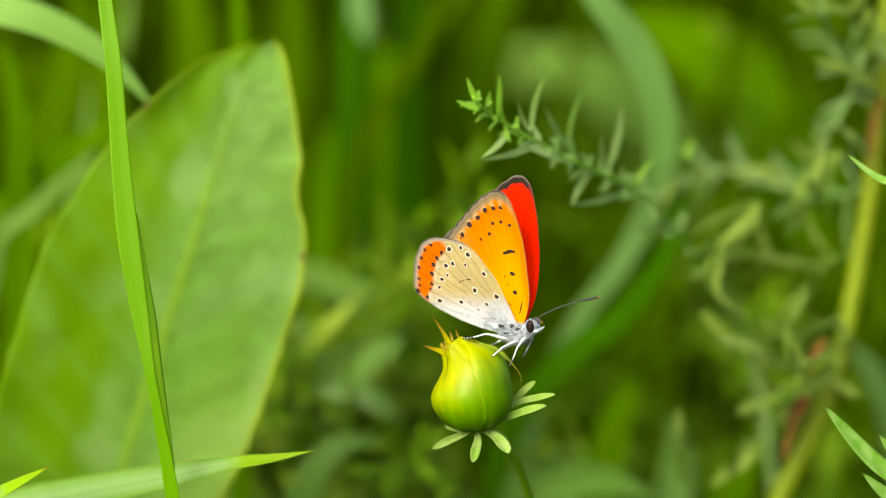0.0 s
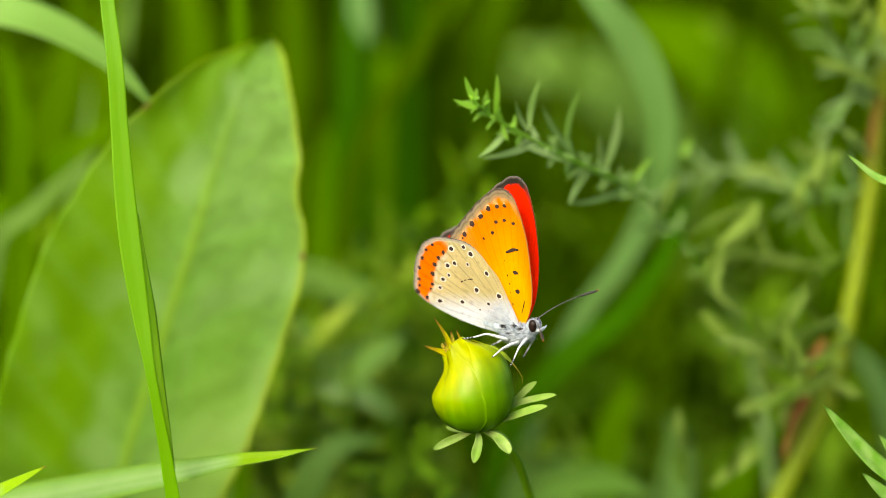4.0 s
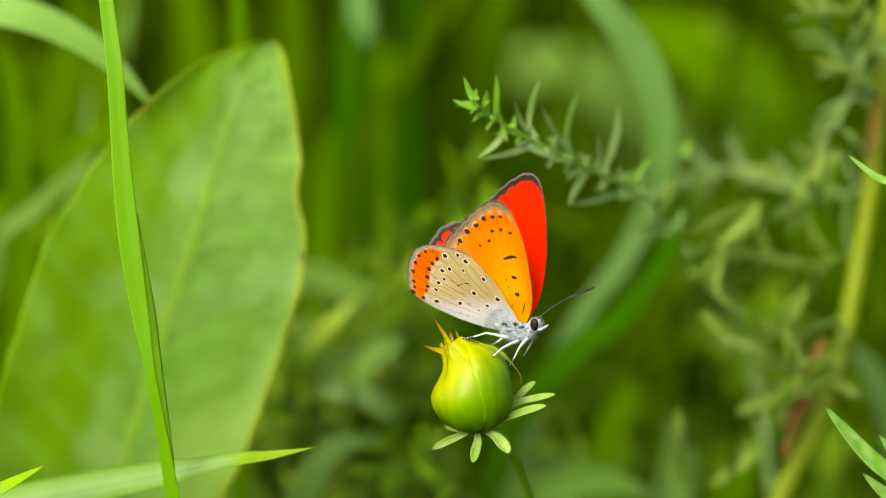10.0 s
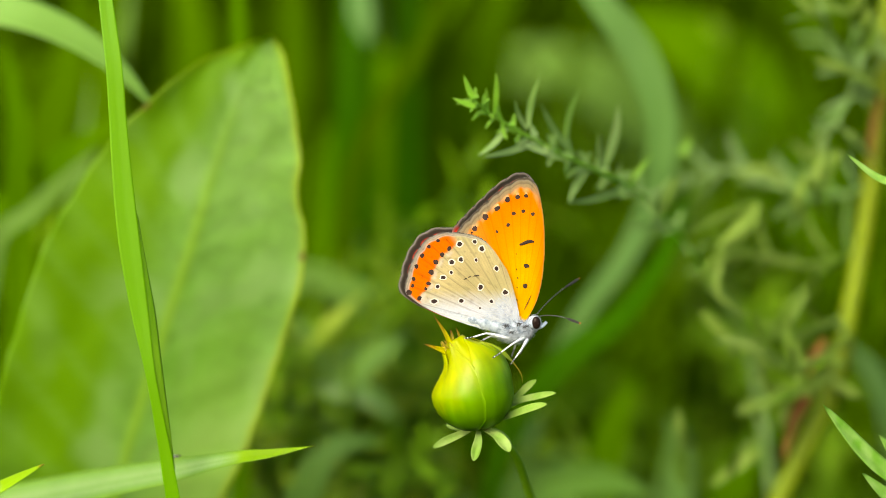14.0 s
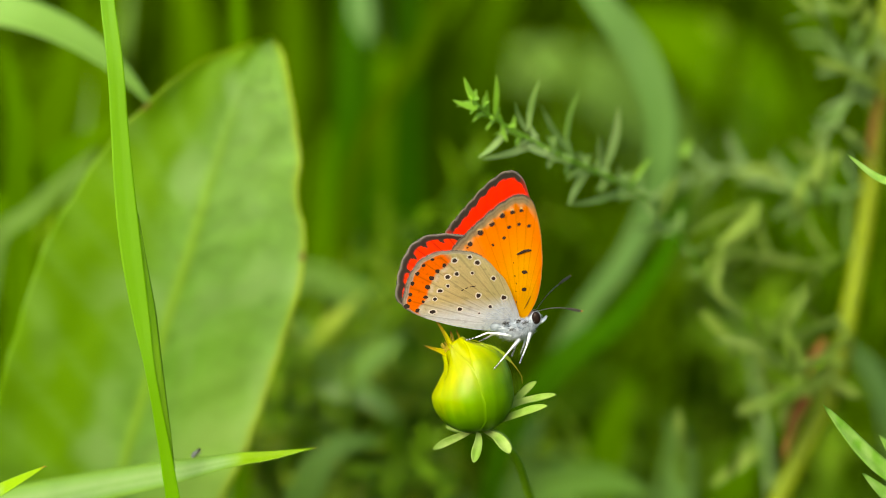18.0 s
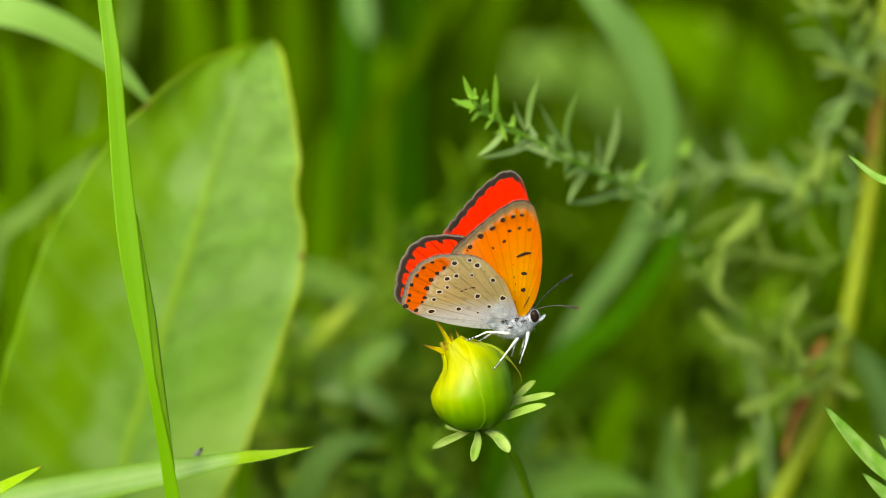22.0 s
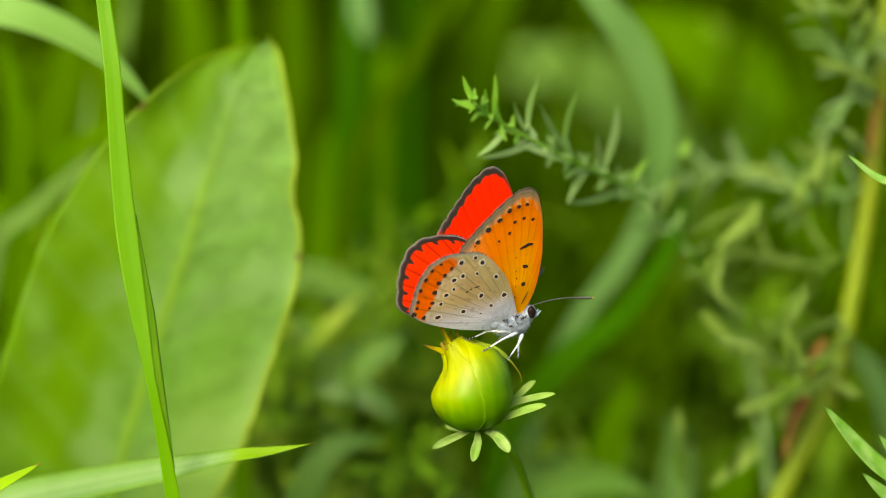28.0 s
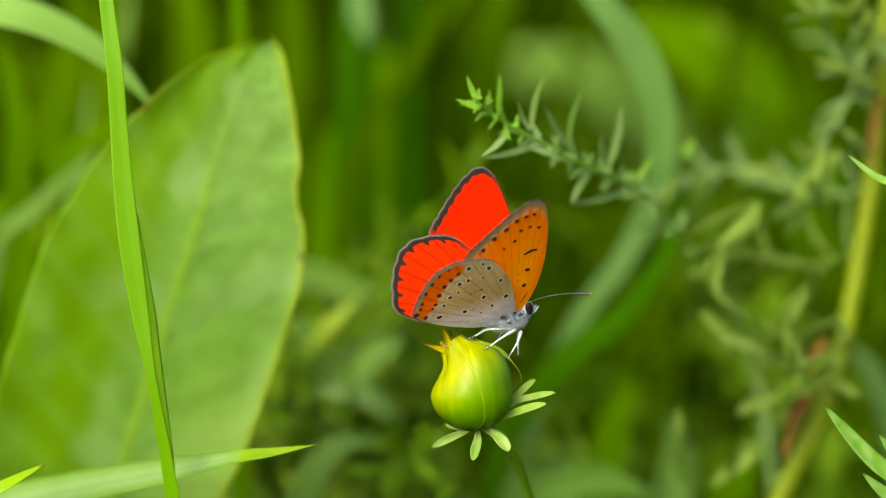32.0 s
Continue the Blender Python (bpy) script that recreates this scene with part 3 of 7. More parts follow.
grass_leaf("broad_grass_leaf", [(-0.044417, 0.3, 0.323522), (-0.02986, 0.29, 0.343204), (-0.014352, 0.285, 0.349006), (0.000916, 0.285, 0.343662)], 0.02, (0, -0.8, 0.6), M_MID, "soft green wide leaf low in the meadow", 0.12)
grass_leaf("broad_grass_leaf", [(0.021386, 0.26, 0.323977), (0.031104, 0.25, 0.341104), (0.043685, 0.245, 0.346608), (0.055106, 0.245, 0.343039)], 0.015, (0, -0.8, 0.6), M_BEND, "soft green wide leaf bending low in the meadow", 0.12)
grass_leaf("broad_grass_leaf", [(-0.039301, 0.13, 0.385262), (-0.032306, 0.128, 0.394199), (-0.020839, 0.126, 0.393658), (-0.003851, 0.126, 0.388221)], 0.0052, (0.1, -0.9, 0.45), M_GREY, "soft grey-green grass leaf reaching out from behind the dock leaf", 0.12)
grass_leaf("broad_grass_leaf", [(-0.020565, 0.12, 0.370493), (-0.016023, 0.118, 0.376521), (-0.010436, 0.117, 0.382125), (-0.005107, 0.117, 0.388453)], 0.0052, (0.1, -0.9, 0.45), M_BROAD, "pale soft grass leaf standing in the meadow", 0.12, wide=[(0, 0.1), (0.25, 0.14), (0.4, 0.75), (0.7, 1.0), (1, 0.05)])
grass_leaf("broad_grass_leaf", [(-0.022242, 0.12, 0.374629), (-0.017136, 0.118, 0.372961), (-0.012657, 0.117, 0.369912), (-0.008216, 0.117, 0.366359)], 0.0046, (0.1, -0.9, 0.45), M_BROAD, "pale soft grass leaf bending low in the meadow", 0.12, wide=[(0, 0.1), (0.25, 0.14), (0.4, 0.75), (0.7, 1.0), (1, 0.05)])
grass_leaf("broad_grass_leaf", [(-0.027272, 0.12, 0.377199), (-0.023812, 0.118, 0.38342), (-0.020429, 0.117, 0.386788), (-0.015432, 0.117, 0.391673)], 0.0028, (0.1, -0.9, 0.45), M_PALE, "yellow-green narrow leaf in the meadow", 0.12, wide=[(0, 0.1), (0.25, 0.14), (0.4, 0.75), (0.7, 1.0), (1, 0.05)])
grass_leaf("broad_grass_leaf", [(-0.029834, 0.125, 0.386552), (-0.02689, 0.123, 0.382111), (-0.024025, 0.122, 0.377659), (-0.021779, 0.122, 0.370923)], 0.0034, (0.1, -0.9, 0.45), M_GREY, "soft grey-green narrow leaf in the meadow", 0.12, wide=[(0, 0.1), (0.25, 0.14), (0.4, 0.75), (0.7, 1.0), (1, 0.05)])
grass_leaf("broad_grass_leaf", [(-0.020267, 0.2, 0.330382), (-0.013687, 0.2, 0.3442), (-0.005791, 0.2, 0.348543), (0.003422, 0.2, 0.346832)], 0.014, (0.1, -0.9, 0.45), M_GREY, "soft grey-green leaf bending low in the meadow", 0.12)
for points, wd in (([(-0.10622, 0.23, 0.383455), (-0.098388, 0.225, 0.419429), (-0.091004, 0.222, 0.443994), (-0.087364, 0.225, 0.469037)], 0.013), ([(-0.0665, 0.26, 0.388428), (-0.063032, 0.255, 0.429192), (-0.063432, 0.252, 0.455051), (-0.070294, 0.255, 0.481477)], 0.014),
                   ([(0.00563, 0.3, 0.393901), (0.01024, 0.295, 0.437392), (0.014823, 0.292, 0.465006), (0.027307, 0.295, 0.490144)], 0.015)):
    grass_leaf("broad_grass_leaf", points, wd, (0.1, -0.95, 0.25), M_FAR, "soft green upright grass leaf far behind the dock leaf", 0.12, group="background grass blades")
for points, wd, mat in (([(-0.02816, 0.24, 0.41571), (-0.01896, 0.235, 0.43552), (-0.00623, 0.23, 0.4525), (0.01359, 0.23, 0.4709)], 0.010, M_MID),
                        ([(-0.04019, 0.25, 0.42562), (-0.03736, 0.246, 0.44543), (-0.03807, 0.244, 0.46241), (-0.04019, 0.245, 0.47373)], 0.009, M_FAR),
                        ([(-0.01189, 0.28, 0.41571), (-0.00976, 0.276, 0.43694), (-0.00269, 0.273, 0.45392), (0.00085, 0.275, 0.4709)], 0.011, M_FAR)):
    grass_leaf("broad_grass_leaf", points, wd, (0.1, -0.9, 0.4), mat, "soft green grass leaf leaning over in the meadow", 0.12, group="background grass blades")
for points, wd, mat in (([(0.03179, 0.170, 0.33556), (0.03489, 0.170, 0.35046), (0.03800, 0.170, 0.36288), (0.04296, 0.170, 0.37281)], 0.010, M_MID),
                        ([(0.04917, 0.170, 0.33556), (0.05103, 0.170, 0.34673), (0.05165, 0.170, 0.35667), (0.04979, 0.170, 0.36412)], 0.008, M_BROAD),
                        ([(-0.01632, 0.200, 0.32907), (-0.00842, 0.200, 0.34223), (0.00079, 0.200, 0.35275), (0.01263, 0.200, 0.35670)], 0.012, M_MID),
                        ([(0.00077, 0.190, 0.33298), (0.00207, 0.190, 0.34331), (-0.00310, 0.190, 0.34913), (-0.01085, 0.190, 0.34977)], 0.008, M_BROAD),
                        ([(0.05888, 0.190, 0.33040), (0.06534, 0.190, 0.34331), (0.07050, 0.190, 0.35364), (0.07825, 0.190, 0.36139)], 0.009, M_MID)):
    grass_leaf("broad_grass_leaf", points, wd, (0.1, -0.8, 0.6), mat, "soft yellow-green leaf low behind the bud", 0.12, group="background grass blades")
rng = random.Random(21)
for px, lean, wd in ((-14.0, 3, 7.5), (-10.5, -2, 6), (-6.5, 2, 8), (-2.5, 1, 5.5), (2.0, -3, 7), (-17.0, 4, 5)):
    y = rng.uniform(0.17, 0.26)
    k = (0.3308 + y) / 0.3308
    grass_leaf("grass_blade", [(px * k * MM, y, 0.30), ((px + lean * 0.5) * k * MM, y + 0.01, 0.40), ((px + lean) * k * MM, y, 0.50), ((px + lean * 2) * k * MM, y, 0.60)],
               wd * MM, (rng.uniform(-0.5, 0.5), -1, 0), M_DEEP if lean > 1 else M_GRASS, "dark green upright grass blade", 0.2, group="background grass blades")


# ---- the big dock leaf ----
def dock_leaf():
    mid = curve([(-0.059975, 0.06, 0.340025), (-0.056669, 0.054, 0.35144), (-0.052404, 0.048, 0.366285), (-0.046833, 0.044, 0.383367), (-0.0415, 0.042, 0.399168), (-0.037441, 0.043, 0.413067), (-0.032895, 0.044, 0.426111), (-0.028213, 0.046, 0.434845)], 90)
    foot = Vector((mid[0].x - 0.02, mid[0].y + 0.02, -0.01))
    ob = thing("dock_plant", foot, "broad green dock leaf with pale veins and yellow rim", "leaf plant")
    wide_l = [(0, 2.5), (0.02, 4.43), (0.06, 8.24), (0.12, 13.96), (0.2, 19.2), (0.3, 22.4), (0.4, 22.9), (0.5, 22.6), (0.58, 21.4), (0.66, 19.0), (0.74, 15.8), (0.82, 11.4), (0.88, 7.7), (0.93, 4.6), (0.965, 2.6), (0.985, 1.2), (1, 0)]
    wide_r = [(0, 1.5), (0.02, 2.98), (0.06, 5.93), (0.12, 10.9), (0.2, 15.6), (0.3, 18.4), (0.4, 19.4), (0.5, 19.3), (0.56, 19.2), (0.62, 18.4), (0.66, 17.2), (0.70, 15.2), (0.73, 13.9), (0.76, 13.6), (0.82, 11.2), (0.88, 8.6), (0.93, 6.0), (0.965, 3.9), (0.985, 2.5), (1, 0)]
    n, across = len(mid), 56
    verts, tones, faces = [], [], []
    for layer in (0, 1):
        for i, p in enumerate(mid):
            t = i / (n - 1)
            way = (mid[min(i + 1, n - 1)] - mid[max(i - 1, 0)]).normalized()
            f = Vector((0.12, -1, 0.1))
            f = (f - way * f.dot(way)).normalized()
            side = way.cross(f)
            for k in range(across + 1):
                s = 2 * k / across - 1
                table, full = (wide_l, MM) if s < 0 else (wide_r, MM)
                w = full * max(0, soft_knots(t, table))
                a = abs(s)
                rip = noise.noise((t * 7, s * 2.0, 3.1)) * 0.0014 * a + noise.noise((t * 19, 5.0 if s < 0 else 9.0, 0.5)) * 0.0009 * a ** 3
                # side veins run forward to the rim; the blade bulges between them
                vein = (t * 13 - a * 1.7 + (0.4 if s < 0 else 0)) % 1.0
                sunk = math.exp(-((vein - 0.5) / 0.13) ** 2)
                u, v = s * w / MM, t * 105
                quilt = 0.00026 * math.sin(math.pi * vein) * math.sin(math.pi * min(1, a * 1.1)) * min(1, w / 0.012) + 0.00025 * noise.noise((u * 0.2, v * 0.2, 1.0))
                rib = math.exp(-(a * w / 0.0009) ** 2)
                lift = -0.0006 * a + 0.0025 * a * a + rip + quilt + 0.0002 * rib
                jag = 1 + 0.018 * noise.noise((t * 34, 2.0 if s < 0 else 7.0, 0.2))
                verts.append(p + side * (w * s * jag) + f * (lift + (0.00012 if layer == 0 else -0.00012)))
                c = Vector((0.185, 0.365, 0.075)).lerp(Vector((0.14, 0.325, 0.03)), ramp(noise.noise((t * 6, s * 2.6, 8.0)), -0.45, 0.45))
                # right half's sheen and left half's shade are put into the colour
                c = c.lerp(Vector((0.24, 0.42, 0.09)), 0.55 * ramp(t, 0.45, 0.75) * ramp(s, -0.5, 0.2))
                c = c * (1 + 0.2 * noise.noise((u * 0.2, v * 0.32 - abs(u) * 0.2, 4.0)) + 0.14 * noise.noise((u * 0.5, v * 0.6, 6.0)) + 0.06 * noise.noise((u * 1.6, v * 1.6, 3.0)))
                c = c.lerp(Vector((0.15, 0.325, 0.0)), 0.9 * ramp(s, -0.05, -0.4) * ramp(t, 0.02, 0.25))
                # pale patches: more sheen painted on, mostly off the left half
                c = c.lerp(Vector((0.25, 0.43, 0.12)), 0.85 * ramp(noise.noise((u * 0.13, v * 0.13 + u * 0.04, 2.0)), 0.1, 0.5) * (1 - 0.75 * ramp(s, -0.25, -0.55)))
                c = c.lerp(Vector((0.25, 0.46, 0.09)), 0.28 * sunk * (1 - a * 0.4) * min(1, w / 0.012))
                c = c.lerp(Vector((0.27, 0.47, 0.03)), 0.75 * rib * ramp(t, 0.9, 0.6))
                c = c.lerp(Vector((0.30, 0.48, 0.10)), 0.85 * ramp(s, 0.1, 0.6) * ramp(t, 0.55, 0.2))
                rim = max(0.0, (a - (1 - 0.0014 / max(w, 0.001))) / (0.0014 / max(w, 0.001)))
                c = c.lerp(Vector((0.40, 0.50, 0.01)), min(1, rim) * (0.8 if s > 0 else 0.3 * ramp(t, 0.6, 0.85)))
                if noise.noise((t * 46, s * 3, 4.0)) > 0.52 and a > 0.93:
                    c = Vector((0.2, 0.12, 0.03))
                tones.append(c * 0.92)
    rows = across + 1
    m = n * rows
    for i in range(n - 1):
        for k in range(across):
            q = (i * rows + k, i * rows + k + 1, (i + 1) * rows + k + 1, (i + 1) * rows + k)
            faces.append(q)
            faces.append(tuple(m + j for j in reversed(q)))
        for k in (0, across):
            a, b = i * rows + k, (i + 1) * rows + k
            faces.append((a, b, b + m, a + m) if k == 0 else (b, a, a + m, b + m))
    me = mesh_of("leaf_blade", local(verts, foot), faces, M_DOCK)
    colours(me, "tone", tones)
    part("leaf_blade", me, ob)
    stalk = curve([foot, foot + Vector((0.004, -0.004, 0.14)), mid[0] - Vector((0.006, 0, 0.05)), mid[0], mid[10]], 24)
    v, f = tube(stalk, [0.0026 - 0.00006 * i for i in range(24)], 10)
    part("leaf_stalk", mesh_of("leaf_stalk", local(v, foot), f, M_STEM), ob)
    return ob


dock = dock_leaf()


# ---- needle-leaved herb: sprigs on a stalk ----
def needle(base, way, face, length, width, mat_slot=0):
    way = Vector(way).normalized()
    path = curve([base, base + way * length * 0.5 + Vector(face) * length * 0.07, base + way * length], 7)
    return ribbon(path, lambda t: width * (math.sin(math.pi * (0.12 + 0.88 * t)) ** 0.7), face, 0.35, 4, 0.00018)


def sprig(parent, points, radius, count, length, width, rng, origin, mat=None, tip_count=0, start=0.1, drop=0.0):
    """A side shoot: stem and needle leaves, each leaf a piece of its own."""
    path = curve(points, 40)
    v, f = tube(path, [radius * (1 - 0.6 * i / 39) for i in range(40)], 8)
    shoot = part("shoot", mesh_of("shoot", local(v, origin), f, M_FERN_TIP if mat is None else mat), parent)
    for i in range(count):
        t = start + (1 - start) * (i + rng.uniform(-0.3, 0.3)) / count
        k = max(0, min(38, int(t * 39)))
        p = path[k]
        way = (path[k + 1] - path[max(k - 1, 0)]).normalized()
        a = i * 2.4 + rng.uniform(-0.4, 0.4)
        side = way.orthogonal().normalized()
        out = side * math.cos(a) + way.cross(side) * math.sin(a)
        d = (way * rng.uniform(0.25, 0.75) + out).normalized() - Vector((0, 0, drop))
        long = length * rng.uniform(0.7, 1.15) * (1 - 0.35 * t)
        nv, nf = needle(p, d, (way - d * way.dot(d)) + Vector((0, 0, 0.3)), long, width * rng.uniform(0.8, 1.2))
        m = mat or (M_FERN_TIP if t > 0.72 else M_FERN)
        part("needle_leaf", mesh_of("needle_leaf", local(nv, origin), nf, m), shoot)
    return shoot


def needle_herb():
    rng = random.Random(12)
    stalk = [(0.054808, 0.074084, 0.342883), (0.060329, 0.074084, 0.356937), (0.068981, 0.075972, 0.37388), (0.073557, 0.077861, 0.391996), (0.076951, 0.079749, 0.411299), (0.079553, 0.081637, 0.431802), (0.081623, 0.085414, 0.453763)]
    foot = Vector((Vector(stalk[0]).x - 0.01, 0.08, -0.01))
    herb = thing("needle_herb", foot, "needle-leaved herb with a thick yellow-green and reddish stalk", "herb")
    path = curve([foot, foot + Vector((0, 0, 0.16))] + stalk, 70)
    v, f = tube(path, [0.0024 - 0.000016 * i for i in range(70)], 12)
    part("stalk", mesh_of("stalk", local(v, foot), f, M_STALK), herb, "yellow-green stalk")
    for line, w in (([(0.06539, 0.071251, 0.37518), (0.061908, 0.069363, 0.370832), (0.059584, 0.068418, 0.362982)], 2.3), ([(0.078804, 0.078805, 0.427521), (0.076824, 0.076916, 0.420823), (0.076521, 0.076916, 0.414253)], 1.2), ([(0.0679, 0.073139, 0.384077), (0.065543, 0.072195, 0.381117), (0.064545, 0.072195, 0.37732)], 1.6)):
        v, f = ribbon(curve(line, 12), lambda t: w * MM * math.sin(math.pi * (0.12 + 0.86 * t)) ** 0.7, (0.1, -1, 0.2), 0.5, 6, 0.0003)
        part("sheath", mesh_of("sheath", local(v, foot), f, M_RUSTY), herb, "dry reddish-brown sheath")
    sprig(herb, [(0.072544, 0.077861, 0.387943), (0.063247, 0.070307, 0.385183), (0.053786, 0.06653, 0.384337), (0.047647, 0.064641, 0.384411)], 0.0007, 10, 0.010, 0.0022, rng, foot, M_DIM)
    sprig(herb, [(0.071531, 0.077861, 0.379838), (0.064929, 0.068418, 0.375355), (0.058293, 0.063697, 0.37369), (0.052047, 0.060865, 0.372909)], 0.0007, 9, 0.009, 0.0022, rng, foot, M_DIM)
    sprig(herb, [(0.076951, 0.079749, 0.411299), (0.07111, 0.087303, 0.409433), (0.062897, 0.094857, 0.411714), (0.053156, 0.101466, 0.415112), (0.043987, 0.106187, 0.410942)], 0.0007, 18, 0.012, 0.0020, rng, foot, M_FERN)
    sprig(herb, [(0.074571, 0.077861, 0.399087), (0.065629, 0.085414, 0.397008), (0.057108, 0.09108, 0.399059), (0.049178, 0.094857, 0.393773)], 0.0006, 12, 0.012, 0.0018, rng, foot, M_DIM)
    sprig(herb, [(0.07876, 0.080693, 0.426627), (0.072877, 0.074084, 0.432223), (0.067899, 0.068418, 0.437711), (0.064622, 0.06653, 0.441472)], 0.0007, 10, 0.010, 0.0017, rng, foot, M_FERN)
    sprig(herb, [(0.080146, 0.082582, 0.439049), (0.074885, 0.074084, 0.434231), (0.069877, 0.068418, 0.423852), (0.065606, 0.06653, 0.417829)], 0.0007, 10, 0.010, 0.0017, rng, foot, M_FERN)
    # single pale leaves that stand out on their shoots: root, bend, tip, width in mm
    shoot = sprig(herb, [(0.072208, 0.075972, 0.383965), (0.0637, 0.060865, 0.380677), (0.056953, 0.051422, 0.379721), (0.052428, 0.049534, 0.381236)], 0.0006, 6, 0.006, 0.0016, rng, foot, M_DIM)
    for root, bend, tip, w in (((0.057616, 0.051422, 0.380005), (0.05123, 0.047645, 0.383956), (0.045412, 0.047645, 0.385645), 2.3), ((0.059132, 0.051422, 0.379247), (0.057423, 0.047645, 0.383674), (0.056671, 0.047645, 0.388084), 2.2), ((0.061343, 0.055199, 0.376363), (0.056005, 0.051422, 0.374983), (0.050983, 0.051422, 0.372613), 2.4),
                               ((0.057237, 0.051422, 0.384932), (0.058557, 0.049534, 0.388779), (0.061406, 0.051422, 0.392703), 1.8), ((0.051738, 0.057088, 0.388556), (0.046092, 0.053311, 0.392954), (0.047659, 0.055199, 0.39933), 1.9), ((0.055526, 0.068418, 0.407819), (0.051569, 0.064641, 0.40402), (0.046835, 0.062753, 0.399512), 2.6),
                               ((0.066117, 0.068418, 0.406038), (0.063895, 0.060865, 0.41175), (0.066154, 0.062753, 0.417466), 2.4), ((0.063445, 0.068418, 0.404059), (0.061569, 0.064641, 0.408922), (0.063637, 0.06653, 0.413889), 2.2), ((0.076747, 0.075972, 0.431364), (0.070198, 0.064641, 0.431274), (0.064007, 0.062753, 0.432881), 2.0),
                               ((0.077251, 0.075972, 0.435398), (0.073139, 0.064641, 0.437353), (0.073765, 0.062753, 0.442541), 2.8), ((0.067899, 0.068418, 0.439194), (0.064315, 0.064641, 0.441275), (0.060392, 0.064641, 0.444216), 2.4), ((0.070868, 0.068418, 0.440679), (0.072158, 0.064641, 0.443236), (0.073139, 0.064641, 0.446177), 2.4),
                               ((0.077856, 0.075972, 0.41422), (0.072158, 0.064641, 0.418726), (0.069216, 0.064641, 0.421177), 1.8), ((0.045061, 0.072195, 0.364131), (0.041472, 0.06653, 0.36759), (0.040979, 0.06653, 0.372516), 2.2), ((0.050557, 0.072195, 0.359136), (0.051815, 0.06653, 0.364635), (0.055756, 0.06653, 0.36759), 2.0), ((0.054057, 0.075972, 0.387999), (0.049355, 0.06653, 0.391233), (0.045296, 0.064641, 0.394804), 1.9), ((0.045296, 0.064641, 0.394804), (0.046277, 0.064641, 0.397352), (0.050044, 0.06653, 0.400295), 1.7), ((0.060191, 0.06653, 0.379904), (0.052788, 0.062753, 0.382827), (0.04664, 0.062753, 0.38429), 2.9), ((0.063639, 0.06653, 0.378426), (0.061278, 0.062753, 0.382339), (0.059715, 0.062753, 0.385656), 2.5), ((0.0582, 0.068418, 0.386043), (0.060684, 0.06653, 0.390248), (0.063835, 0.06653, 0.393892), 2.0), ((0.063441, 0.06653, 0.375471), (0.057374, 0.062753, 0.374241), (0.052886, 0.062753, 0.371996), 2.9), ((0.056578, 0.075972, 0.364298), (0.05204, 0.075972, 0.360769), (0.047502, 0.075972, 0.357542), 2.6), ((0.042963, 0.075972, 0.357743), (0.042358, 0.075972, 0.362281), (0.04256, 0.075972, 0.36682), 2.8), ((0.056578, 0.075972, 0.408976), (0.049289, 0.074084, 0.405622), (0.042563, 0.074084, 0.402308), 1.2), ((0.055264, 0.06653, 0.406207), (0.051767, 0.064641, 0.403039), (0.04912, 0.064641, 0.400098), 2.8), ((0.039519, 0.052367, 0.412255), (0.037719, 0.049534, 0.409052), (0.03621, 0.049534, 0.405374), 2.0), ((0.068958, 0.06653, 0.417042), (0.066865, 0.064641, 0.413334), (0.065885, 0.064641, 0.408922), 2.6), ((0.074967, 0.06653, 0.428666), (0.069709, 0.064641, 0.430982), (0.064317, 0.064641, 0.432648), 2.2), ((0.07152, 0.06653, 0.441473), (0.067258, 0.064641, 0.442061), (0.063925, 0.064641, 0.444022), 2.6), ((0.07349, 0.06653, 0.43438), (0.074905, 0.064641, 0.437354), (0.075297, 0.064641, 0.441276), 2.4), ((0.06501, 0.094857, 0.420157), (0.06923, 0.094857, 0.416992), (0.070814, 0.094857, 0.422268), 2.4), ((0.06501, 0.094857, 0.411714), (0.059733, 0.094857, 0.41488), (0.054456, 0.094857, 0.413826), 2.4)):
        path = curve([root, bend, tip], 9)
        nv, nf = ribbon(path, lambda t: w * 0.75 * MM * math.sin(math.pi * (0.12 + 0.86 * t)) ** 0.7, (0.15, -0.9, 0.4), 0.3, 4, 0.0002)
        part("needle_leaf", mesh_of("needle_leaf", local(nv, foot), nf, M_DIM), shoot)
    return herb


